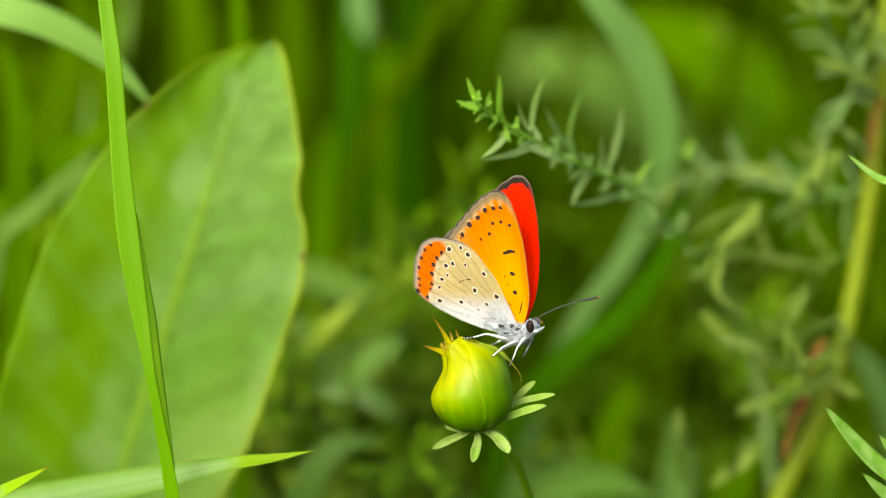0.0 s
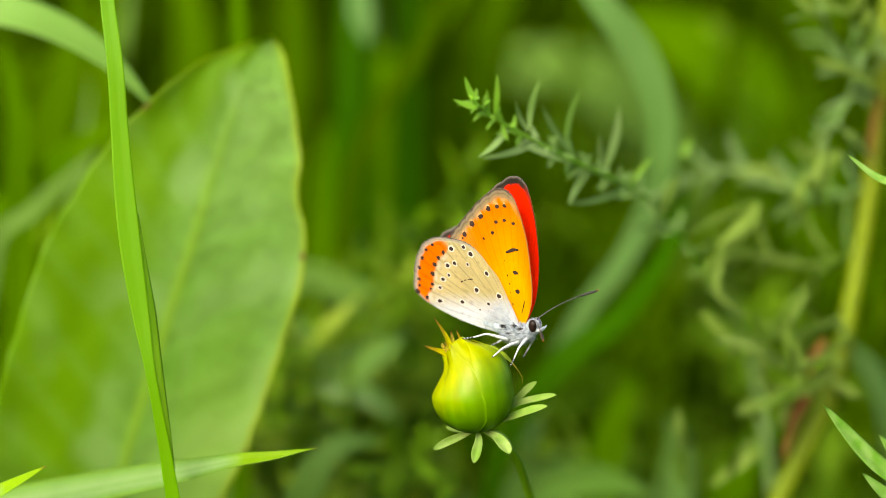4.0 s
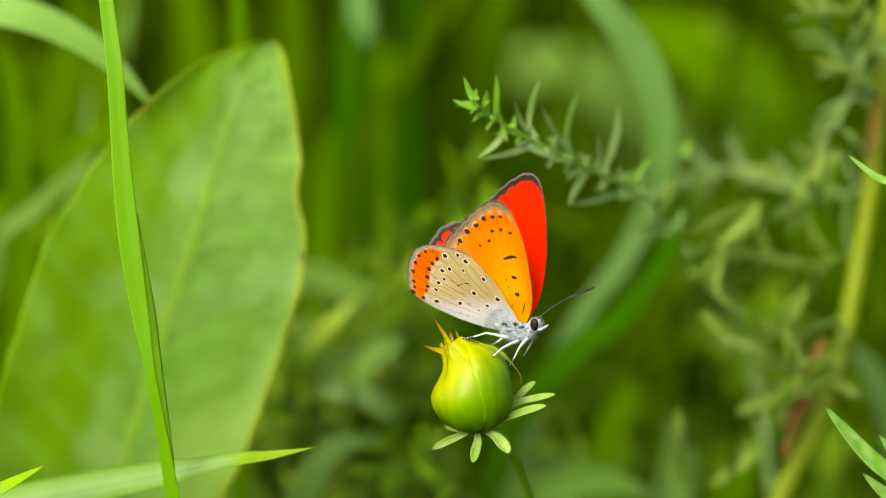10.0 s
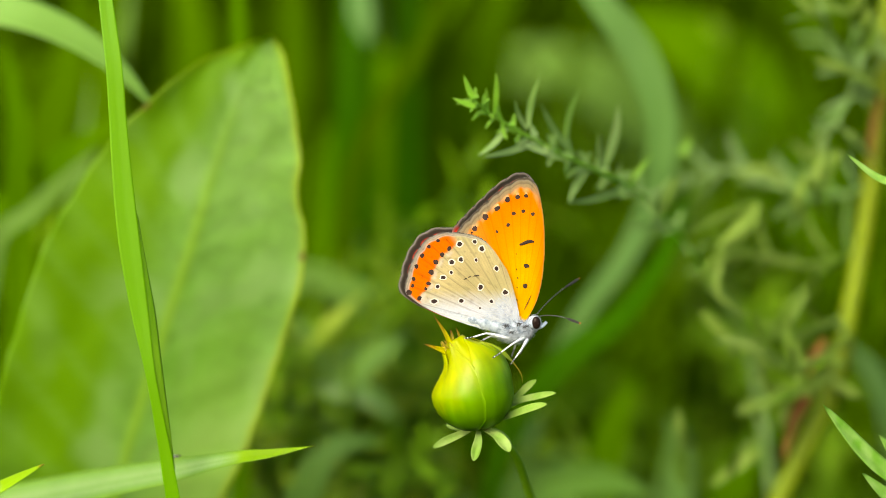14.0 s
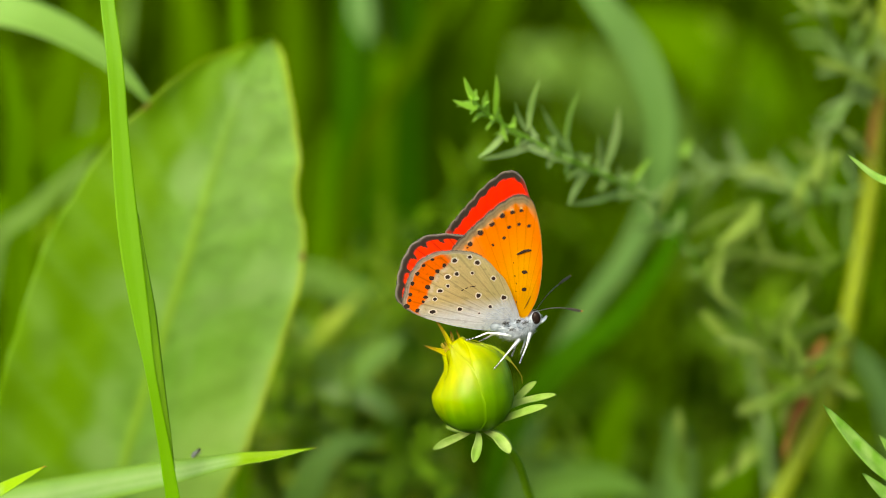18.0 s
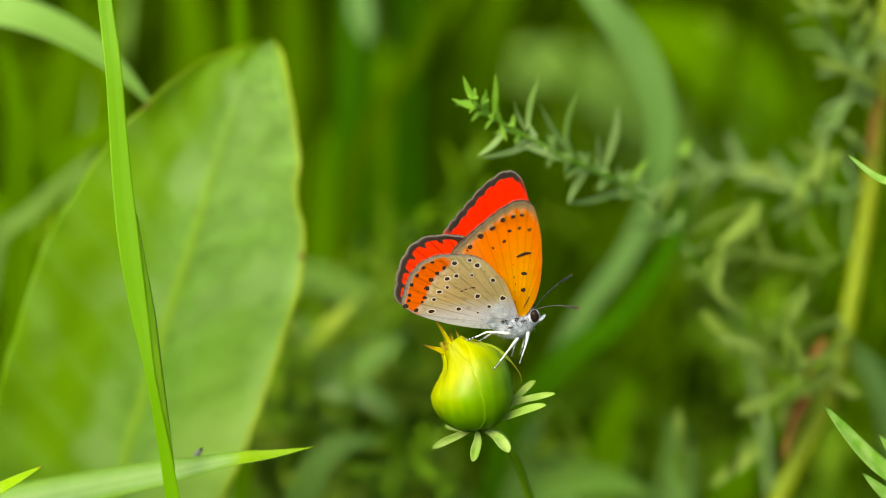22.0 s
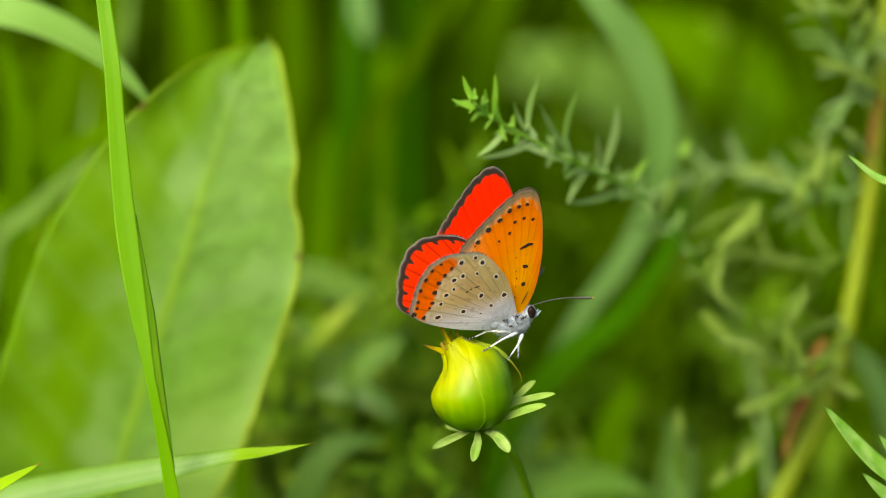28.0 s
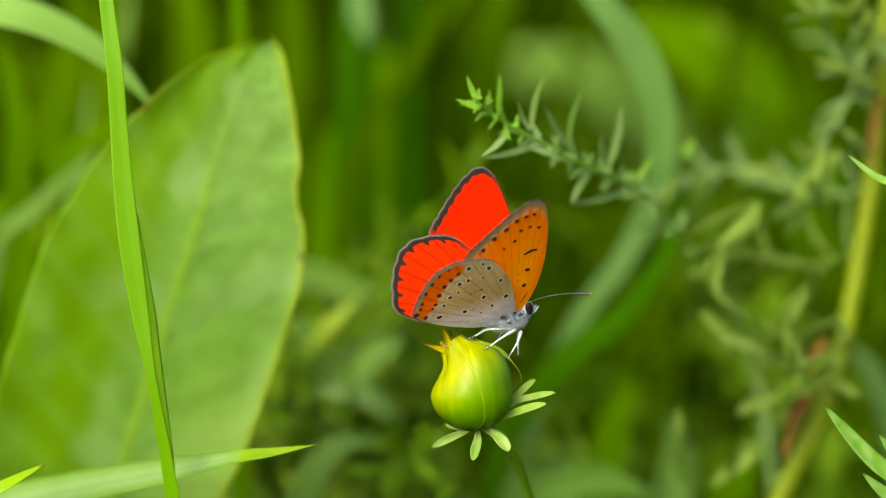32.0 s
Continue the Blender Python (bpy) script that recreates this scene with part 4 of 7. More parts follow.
def front_sprig():
    rng = random.Random(4)
    pts = [(0.061452, 0.115, 0.375795), (0.050106, 0.092, 0.393815), (0.039941, 0.066, 0.404525), (0.032495, 0.048, 0.409673), (0.028131, 0.04, 0.411308), (0.022577, 0.032, 0.413222), (0.01729, 0.025, 0.415437), (0.011242, 0.018, 0.418247), (0.006819, 0.013, 0.420713), (0.004563, 0.01, 0.422729)]
    foot = Vector((Vector(pts[0]).x + 0.012, 0.075, -0.01))
    herb = thing("needle_sprig", foot, "soft green sprig with narrow needle leaves reaching over the flower", "herb")
    v, f = tube(curve([foot, foot + Vector((0, 0, 0.15)), Vector(pts[0]), Vector(pts[1])], 26), 0.0009, 8)
    part("stalk", mesh_of("stalk", local(v, foot), f, M_FERN), herb)
    shoot = sprig(herb, pts[1:], 0.0005, 62, 0.0042, 0.0009, rng, foot, None, 0, 0.05)
    # needles that stand out clearly, from the tip backwards: root, tip, width
    for root, tip, w, young in (((0.005678, 0.011, 0.42127), (0.003707, 0.009, 0.425611), 1.0, 1), ((0.005762, 0.011, 0.420931), (0.002022, 0.009, 0.422157), 1.0, 1), ((0.008402, 0.015, 0.420147), (0.008584, 0.012, 0.426092), 0.9, 1), ((0.007523, 0.014, 0.420431), (0.007139, 0.012, 0.423882), 0.7, 1),
                                ((0.013742, 0.02, 0.418525), (0.015435, 0.017, 0.425955), 0.95, 0), ((0.013568, 0.02, 0.418003), (0.011555, 0.017, 0.422333), 0.75, 0), ((0.010434, 0.017, 0.418194), (0.005898, 0.014, 0.413678), 0.95, 0), ((0.014915, 0.021, 0.416136), (0.006553, 0.017, 0.413624), 1.05, 0),
                                ((0.013394, 0.02, 0.415568), (0.019, 0.024, 0.413547), 1.15, 0), ((0.021468, 0.03, 0.414402), (0.015966, 0.025, 0.422318), 1.05, 0), ((0.020037, 0.03, 0.416012), (0.02185, 0.026, 0.424857), 0.85, 0), ((0.026699, 0.038, 0.41271), (0.028761, 0.034, 0.423063), 1.25, 0),
                                ((0.026333, 0.038, 0.412344), (0.025686, 0.034, 0.418179), 0.9, 0), ((0.023877, 0.034, 0.412933), (0.020541, 0.031, 0.406907), 1.2, 0), ((0.031036, 0.044, 0.409943), (0.020802, 0.034, 0.407055), 1.1, 0), ((0.031576, 0.046, 0.410369), (0.035126, 0.046, 0.415134), 0.55, 1),
                                ((0.036823, 0.058, 0.405302), (0.039306, 0.054, 0.412116), 1.5, 0), ((0.034917, 0.054, 0.406583), (0.037779, 0.054, 0.41059), 1.0, 0), ((0.03974, 0.064, 0.404013), (0.032388, 0.058, 0.402988), 1.3, 0), ((0.04253, 0.07, 0.416197), (0.04412, 0.07, 0.419377), 1.2, 1),
                                ((0.009544, 0.016, 0.419174), (0.010404, 0.016, 0.41625), 0.7, 1), ((0.017731, 0.025, 0.41579), (0.016801, 0.024, 0.412403), 0.7, 0)):
        a, b = Vector(root), Vector(tip)
        arc = Vector((-(b - a).z, 0, (b - a).x)) * rng.choice((-0.05, -0.03, 0.03, 0.05))
        path = curve([a, a.lerp(b, 0.3) + arc * 0.8, a.lerp(b, 0.62) + arc, b], 11)
        nv, nf = ribbon(path, lambda t: w * 1.05 * MM * math.sin(math.pi * (0.12 + 0.88 * t)) ** 0.7, (0.2, -1, 0.5), 0.35, 4, 0.00018)
        part("needle_leaf", mesh_of("needle_leaf", local(nv, foot), nf, M_FERN_TIP if young else M_FERN), shoot)
    return herb


needle_herb()
sprig_herb = front_sprig()


def edge_plant():
    """The sharp leaves that reach in beside the stalk."""
    foot = Vector(((0.071053, 0.004, 0.345299)[0], 0.006, -0.01))
    ob = thing("lance_leaf_plant", foot, "fresh green plant with pointed lance leaves", "herb")
    stem = curve([foot, (0.072098, 0.005, 0.328485), (0.071053, 0.004, 0.3619), (0.070057, 0.004, 0.386802), (0.068978, 0.004, 0.409214), (0.068231, 0.004, 0.412534)], 40)
    v, f = tube(stem, [0.0013 - 0.00002 * i for i in range(40)], 8)
    part("stem", mesh_of("stem", local(v, foot), f, M_STEM), ob)
    for a, b, w in (((0.070389, 0.004, 0.36356), (0.055196, 0, 0.377364), 3.0), ((0.070721, 0.004, 0.3619), (0.061039, 0.001, 0.367342), 2.4), ((0.069061, 0.004, 0.409214), (0.059077, 0.002, 0.413779), 1.3), ((0.071053, 0.004, 0.366051), (0.063506, 0.001, 0.372936), 2.2)):
        a, b = Vector(a), Vector(b)
        path = curve([a, (a + b) * 0.5 + Vector((0, 0, -0.0012)), b], 18)
        nv, nf = ribbon(path, lambda t: w * MM * math.sin(math.pi * (0.1 + 0.9 * t)) ** 0.75, (0.25, -0.9, 0.5), 0.3, 8, 0.00025)
        part("lance_leaf", mesh_of("lance_leaf", local(nv, foot), nf, M_LANCE), ob)


edge_plant()


# ---- feathery plants, low in the picture ----
def feather_plant(x, y, top, seed, count, label, mat=None):
    rng = random.Random(seed)
    size = 1.0
    if x > 0:
        # those beyond the bud stand deeper in the meadow, and are larger
        size = 1.3
        x, y, top = x * size, (y - EYE[1]) * size + EYE[1], EYE[2] + (top - EYE[2]) * size
    foot = Vector((x, y, -0.01))
    ob = thing("feather_leaf_plant", foot, label, "herb", "feathery background plants")
    crown = Vector((x + rng.uniform(-0.01, 0.01), y, top))
    v, f = tube(curve([foot, (foot + crown) * 0.5 + Vector((rng.uniform(-0.01, 0.01), 0, 0)), crown], 16), 0.0007, 6)
    part("stem", mesh_of("stem", local(v, foot), f, M_FEATHER), ob)
    for i in range(count):
        z = top - 0.11 * size * i / count
        p = Vector((crown.x * 0.9 + foot.x * 0.1, y, z))
        a = rng.uniform(0, 6.28)
        reach = rng.uniform(0.03, 0.06) * size
        sprig(ob, [p, p + Vector((math.cos(a), math.sin(a) * 0.6, 0.5)) * reach * 0.5, p + Vector((math.cos(a), math.sin(a) * 0.6, rng.uniform(0.2, 0.8))) * reach],
              0.0003, 13, 0.013 * size, 0.0034 * size, rng, foot, mat or M_FEATHER, 0, 0.2)


for n_, top in enumerate(((-0.025591, 0.13, 0.39326), (-0.015737, 0.11, 0.377159), (-0.01043, 0.17, 0.385225), (0.035284, 0.15, 0.370318), (0.046494, 0.12, 0.377759), (0.054044, 0.1, 0.363792), (0.009625, 0.18, 0.354536), (-0.026702, 0.15, 0.357206), (0.066439, 0.16, 0.417157), (-0.09791, 0.2, 0.394868))):
    feather_plant(top[0], top[1], top[2], 40 + n_, 7, "soft green plant with feathery narrow leaves")
for n_, top in enumerate(((-0.023125, 0.15, 0.385815), (-0.031222, 0.165, 0.369392), (-0.017165, 0.15, 0.360782), (-0.005354, 0.16, 0.352665), (-0.036238, 0.15, 0.381047), (-0.030815, 0.14, 0.376772), (-0.024317, 0.15, 0.366742), (-0.032798, 0.135, 0.360851), (-0.026146, 0.14, 0.351093), (-0.012397, 0.15, 0.350054), (0.076571, 0.14, 0.358096), (0.066612, 0.12, 0.350935), (0.087734, 0.15, 0.366742))):
    feather_plant(top[0], top[1], top[2], 70 + n_, 8, "pale green plant with feathery narrow leaves in the meadow" if top[0] < 0 else "soft green plant with feathery narrow leaves", M_PALE if top[0] < 0 else M_FEATHER)
grass_leaf("broad_grass_leaf", [(0.004291, 0.15, 0.335749), (0.017042, 0.14, 0.349692), (0.031942, 0.136, 0.352665), (0.043515, 0.136, 0.349193)], 0.011, (0, -0.75, 0.6), M_BROAD, "pale green grass leaf bending low in the meadow", 0.12)


# ---- the flower bud ----
BUD_LINE = curve([(0.005018, 0.001, 0.373593), (0.004429, 0, 0.378348), (0.003521, -0.0005, 0.382721), (0.001884, -0.0005, 0.385996), (0.000164, -0.0005, 0.388781)], 61)
BUD_BASE = BUD_LINE[0]
BUD_ROUND = [(0.0, 0.9), (0.04, 2.9), (0.1, 4.3), (0.2, 5.4), (0.32, 6.0), (0.42, 6.05), (0.52, 5.75), (0.62, 5.2), (0.72, 4.5), (0.82, 3.65), (0.9, 3.0), (1.0, 2.3), (1.1, 1.75), (1.2, 1.4), (1.5, 1.2)]


def bud_frame(q):
    """Middle, axis and the two cross ways at q: 0 the base, 0.9 the neck, 1.35 the end of the points."""
    i = max(0.0, min(1.0, q / 1.35)) * 60
    k = min(59, int(i))
    mid = BUD_LINE[k].lerp(BUD_LINE[k + 1], i - k)
    axis = (BUD_LINE[min(60, k + 2)] - BUD_LINE[max(0, k - 1)]).normalized()
    side = (Vector((1, 0, 0)) - axis * axis.x).normalized()
    return mid, axis, side, axis.cross(side)


def bud_point(q, a, out=0.0):
    r = soft_knots(q, BUD_ROUND) * 0.965 * MM + out
    r += 0.75 * MM * math.cos(a) * math.sin(math.pi * ramp(q, 0.42, 0.98))
    mid, axis, side, rear = bud_frame(q)
    return mid + (side * math.cos(a) + rear * math.sin(a)) * r


def flower_bud():
    rng = random.Random(7)
    foot = Vector(((0.019096, 0.01, 0.344319)[0], 0.035, -0.01))
    ob = thing("flower_bud", foot, "round yellow-green flower bud on a thin stem", "flower bud")
    # closed petals inside
    verts, faces, tones = [], [], []
    sides, rings = 48, 26
    for i in range(rings + 1):
        q = 0.02 + 1.06 * i / rings
        for k in range(sides):
            a = 2 * math.pi * k / sides
            verts.append(bud_point(q, a, -0.35 * MM + 0.1 * MM * math.sin(a * 8)) - foot)
            tones.append(Vector((0.20, 0.42, 0.0)).lerp(Vector((0.45, 0.48, 0.0)), max(0.0, min(1.0, (q - 0.25) / 0.5))))
    for i in range(rings):
        for k in range(sides):
            faces.append((i * sides + k, i * sides + (k + 1) % sides, (i + 1) * sides + (k + 1) % sides, (i + 1) * sides + k))
    faces.append(tuple(range(rings * sides, (rings + 1) * sides)))
    me = mesh_of("petal_core", verts, faces, M_SEPAL)
    colours(me, "tone", tones)
    part("petal_core", me, ob, "closed yellow petals")
    # overlapping sepals: where round the bud, how high their points reach, and how the points bend
    for turn_deg, high, proud, bend, wide in ((-111, 1.10, 0.13, 0.0, 38), (-48, 1.02, 0.04, 0.0, 42), (10, 0.98, 0.03, 0.0, 40), (65, 0.95, 0.05, 0.0, 40),
                                        (130, 1.08, 0.14, 0.1, 40), (180, 1.14, 0.10, 0.4, 38), (-160, 1.12, 0.02, 0.2, 30), (98, 1.02, 0.2, 0.1, 30)):
        verts, faces, tones = [], [], []
        n, across = 34, 14
        a0 = radians(turn_deg)
        for layer in (0, 1):
            for i in range(n + 1):
                t = i / n
                q = 0.01 + (high - 0.01) * t
                w = radians(wide) * (1 if q < 0.55 else max(0.0, 1 - ((q - 0.55) / (high - 0.55)) ** 1.5)) * min(1, 0.55 + t * 3)
                for k in range(across + 1):
                    s = 2 * k / across - 1
                    flare = max(0, q - 0.98) ** 1.6 * bend * 6.0 * MM
                    out = (proud - 0.05 * abs(s) ** 4 + 0.10 * noise.noise((t * 3, s * 1.5, turn_deg))) * MM + flare
                    out += (0.05 if layer == 0 else -0.05) * MM * (1 - 0.85 * abs(s) ** 3)
                    out -= 0.05 * MM * abs(s) ** 6
                    verts.append(bud_point(q, a0 + w * s, out) - foot)
                    # green to yellow is the bud's own; the dark base is painted shade
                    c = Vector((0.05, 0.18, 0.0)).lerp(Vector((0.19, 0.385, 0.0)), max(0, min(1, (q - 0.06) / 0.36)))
                    # yellow reaches lower on the left, its light put into the colour
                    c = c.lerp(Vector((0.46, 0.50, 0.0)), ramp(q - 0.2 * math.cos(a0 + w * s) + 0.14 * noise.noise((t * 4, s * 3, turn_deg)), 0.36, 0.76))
                    # shaded right flank painted as a darker green
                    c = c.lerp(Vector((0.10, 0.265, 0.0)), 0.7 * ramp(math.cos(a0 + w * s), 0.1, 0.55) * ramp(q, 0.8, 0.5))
                    c = c * (1 + 0.2 * noise.noise(((a0 + w * s) * 4, q * 3.5, 2.0)) + 0.12 * noise.noise(((a0 + w * s) * 12, q * 2.0, 5.0)))
                    c = c.lerp(Vector((0.30, 0.44, 0.02)), 0.08 * max(0, abs(s) - 0.9) * 10 * (q < 0.8))
                    if q > 1.02 and (noise.noise((t * 30, s * 2, turn_deg)) > 0.15 or abs(s) > 0.8):
                        c = c.lerp(Vector((0.24, 0.09, 0.01)), 0.75)
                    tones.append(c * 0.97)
        rows, m = across + 1, (n + 1) * (across + 1)
        for i in range(n):
            for k in range(across):
                q4 = (i * rows + k, (i + 1) * rows + k, (i + 1) * rows + k + 1, i * rows + k + 1)
                faces.append(tuple(reversed(q4)))
                faces.append(tuple(m + j for j in q4))
            for k in (0, across):
                a, b = i * rows + k, (i + 1) * rows + k
                faces.append((a, b, b + m, a + m))
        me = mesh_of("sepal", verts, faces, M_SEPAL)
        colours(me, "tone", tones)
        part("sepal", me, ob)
    # withered frill between the points
    pieces = []
    for _ in range(16):
        a = rng.uniform(2.0, 4.4)
        p = bud_point(rng.uniform(0.98, 1.08), a, -0.2 * MM)
        mid, axis, _, _ = bud_frame(1.05)
        d = (axis * rng.uniform(0.5, 1.2) + (p - mid) * 160 + Vector((rng.gauss(0, 0.3), rng.gauss(0, 0.3), 0))).normalized()
        pieces.append(needle(p, d, (0.3, -1, 0.2), rng.uniform(0.4, 1.0) * MM, 0.28 * MM))
    v, f = joined(pieces)
    part("withered_frill", mesh_of("withered_frill", local(v, foot), f, M_DRY), ob, "brown withered frill")
    # dry petal points, yellow with brown ends
    for base, tip, w in (((0.001306, -0.0015, 0.385223), (-0.001304, -0.002, 0.390136), 1.15), ((0.00049, -0.0015, 0.384896), (-0.002767, -0.0025, 0.386082), 1.1), ((0.001472, -0.001, 0.385527), (8.2e-05, -0.001, 0.387817), 1.1), ((0.002293, -0.0005, 0.385751), (0.001886, 0, 0.388354), 0.8), ((0.000984, 0, 0.385976), (0.001069, 0.001, 0.388072), 1.2)):
        a, b = Vector(base), Vector(tip)
        path = curve([a, (a + b) * 0.5 + Vector((0.25 * MM, 0, -0.1 * MM)), b], 14)
        nv, nf = ribbon(path, lambda t: w * MM * (1 - t) ** 0.8, (0.5, -0.8, 0.3), 0.5, 6, 0.0002, 0.4)
        me = mesh_of("petal_point", local(nv, foot), nf, M_SEPAL)
        colours(me, "tone", [Vector((0.55, 0.50, 0.0)).lerp(Vector((0.22, 0.10, 0.01)), ramp((i // 7 % 14) / 13 + 0.4 * noise.noise((i * 0.7, w, 0)), 0.3, 0.9)) for i in range(len(nv))])
        part("petal_point", me, ob, "dry yellow petal point with brown end")
    # a thin sepal that stands off the shoulder, with a withered thread at its end
    path = curve([(0.004095, -0.0005, 0.386078), (0.006709, -0.0008, 0.3856), (0.00885, -0.0003, 0.384513), (0.010365, 0.001, 0.383136)], 22)
    nv, nf = ribbon(path, lambda t: 1.05 * MM * math.sin(math.pi * (0.2 + 0.76 * t)) ** 1.2, (0.3, -0.85, 0.45), 0.1, 8, 0.0002, 0.25)
    me = mesh_of("sepal", local(nv, foot), nf, M_SEPAL)
    colours(me, "tone", [(0.36, 0.48, 0.03)] * len(nv))
    part("sepal", me, ob)
    v, f = tube(curve([(0.009857, 0.0005, 0.383654), (0.010694, 0.001, 0.382642), (0.011353, 0.001, 0.381655), (0.011634, 0.002, 0.38028)], 14), [0.085 * MM - 0.004 * MM * i for i in range(14)], 6)
    part("dry_thread", mesh_of("dry_thread", local(v, foot), f, M_DRY), ob, "thin brown withered thread")
    # outer bracts, spread below
    root = BUD_BASE + Vector((0.2 * MM, 0, 0.4 * MM))
    for tip, w, over in (((-0.001463, -0.003, 0.371149), 1.8, (0.002542, 0, 0.372853)), ((0.004362, -0.005, 0.369467), 2.2, (0.005039, -0.003, 0.372043)), ((0.009561, -0.004, 0.37067), 2.9, (0.007826, -0.002, 0.372773)), ((0.016403, 0, 0.37884), 1.9, (0.010593, 0.003, 0.377242)), ((0.014954, -0.003, 0.377407), 2.2, (0.009924, 0, 0.375642)),
                         ((0.013655, 0.003, 0.380552), 1.8, (0.010874, 0.004, 0.378003)), ((0.0005, 0.005, 0.373775), 1.8, (0.003403, 0.004, 0.373272)), ((0.010164, 0.008, 0.370265), 2.0, (0.008434, 0.006, 0.372361))):
        b, bend = Vector(tip), Vector(over)
        start = root.lerp(bend, 0.35)
        path = curve([start, bend, bend.lerp(b, 0.55) + Vector((0, 0, 0.1 * MM)), b], 19)
        nv, nf = ribbon(path, lambda t: w * 0.86 * MM * (0.45 + 0.55 * math.sin(math.pi * min(1, t * 0.75))) * (0.76 if t < 0.5 else 0.76 * max(0.03, 1 - ((t - 0.5) / 0.5) ** 3.4) ** 0.6), (b - root).normalized().cross(Vector((0, 1, 0))) * 0.25 + Vector((0.1, -0.9, 0.5)), 0.3, 8, 0.0003, 0.25)
        part("bract", mesh_of("bract", local(nv, foot), nf, M_BRACT), ob, "pale green spread bract")
    cap_v, cap_f = ball(root, (0.9 * MM, 1.5 * MM, 1.5 * MM), 8, 16, bud_frame(0)[1].to_track_quat("X", "Z").to_matrix())
    part("receptacle", mesh_of("receptacle", local(cap_v, foot), cap_f, M_STEM), ob)
    stem = curve([foot, foot + Vector((0.001, 0, 0.2)), (0.018223, 0.026, 0.349666), (0.013165, 0.014, 0.362472), (0.010074, 0.005, 0.370112), root], 40)
    v, f = tube(stem, [0.00085 - 0.000008 * i for i in range(40)], 10)
    part("stem", mesh_of("stem", local(v, foot), f, M_STEM), ob)
    return ob


bud = flower_bud()

# ---- the butterfly: x ahead, y to its left, z up, millimetres from the wing hinge ----
# wing outlines: angle from straight ahead, reach from the hinge
FORE_EDGE = [(50, 1.6), (54, 3.0), (57.8, 4.7), (63.4, 6.95), (69.5, 9.95), (74.2, 13.25), (77.1, 15.85), (79.6, 18.0), (81.8, 19.85), (83.5, 21.05), (85.9, 21.76), (88.1, 21.98), (90.6, 21.78), (93.8, 21.26), (97.1, 20.65), (100.8, 19.93), (104.8, 19.15), (109.1, 18.51), (113.8, 17.87), (117.9, 17.48), (120.2, 17.24), (125.7, 16.44)]
HIND_EDGE = [(92, 1.6), (97, 3.2), (100.2, 5.6), (103.2, 8.76), (106.5, 10.45), (108.8, 12.16), (111.7, 13.78), (115.3, 15.08), (119.6, 16.16), (123.8, 17.15), (127.7, 18.11), (131.6, 18.74), (136.1, 19.15), (140.6, 19.1), (146.0, 18.89), (150.9, 18.55), (155.6, 18.2), (159.4, 17.95), (161.4, 17.6), (163.0, 16.7), (165.0, 15.2), (167.0, 13.4), (169.4, 11.0), (172.2, 8.7), (175.2, 6.88), (179.2, 4.92), (185.2, 3.44)]
FORE_SPOTS = [(-5.06, 16.53, 0.45), (-3.33, 17.72, 0.45), (-1.85, 18.91, 0.4), (-0.37, 19.29, 0.36), (0.87, 19.42, 0.34), (-6.62, 14.84, 0.4), (-7.03, 14.28, 0.17), (-0.94, 16.92, 0.3), (0.47, 17.21, 0.28), (1.88, 16.77, 0.3), (-1.76, 15.29, 0.28), (-3.4, 14.35, 0.22), (0.92, 9.27, 0.42), (0.77, 6.29, 0.36)]
HIND_SPOTS = [(-9.09, 12.7, 0.36), (-6.88, 13.0, 0.28), (-5.88, 11.99, 0.36), (-6.67, 10.35, 0.25), (-8.89, 10.47, 0.33), (-10.2, 10.08, 0.35), (-10.26, 8.59, 0.24), (-3.68, 9.06, 0.34), (-5.94, 6.36, 0.37), (-2.29, 5.54, 0.38), (-11.4, 7.86, 0.34), (-12.2, 6.55, 0.27), (-12.67, 4.4, 0.42), (-8.72, 4.41, 0.35), (-4.33, 4.24, 0.27), (-5.97, 3.27, 0.15)]
BAND_SPOTS = [(-10.56, 12.07, 0.36), (-11.61, 11.18, 0.36), (-12.5, 10.12, 0.4), (-13.13, 8.64, 0.4), (-13.52, 6.99, 0.34), (-13.92, 6.25, 0.24), (-14.8, 4.86, 0.36), (-12.21, 13.24, 0.28), (-13.51, 12.36, 0.28), (-14.47, 11.06, 0.32), (-15.27, 9.5, 0.36), (-15.66, 7.69, 0.3), (-15.81, 6.7, 0.26), (-16.3, 5.75, 0.42)]
FORE_VEINS = (74, 79, 84, 88, 92.5, 97, 102, 107.5, 113, 119)
HIND_VEINS = (104, 112, 120, 127, 134, 141, 148, 155, 162, 169)


def mix3(a, b, f):
    f = max(0.0, min(1.0, f))
    return tuple(p + (q - p) * f for p, q in zip(a, b))


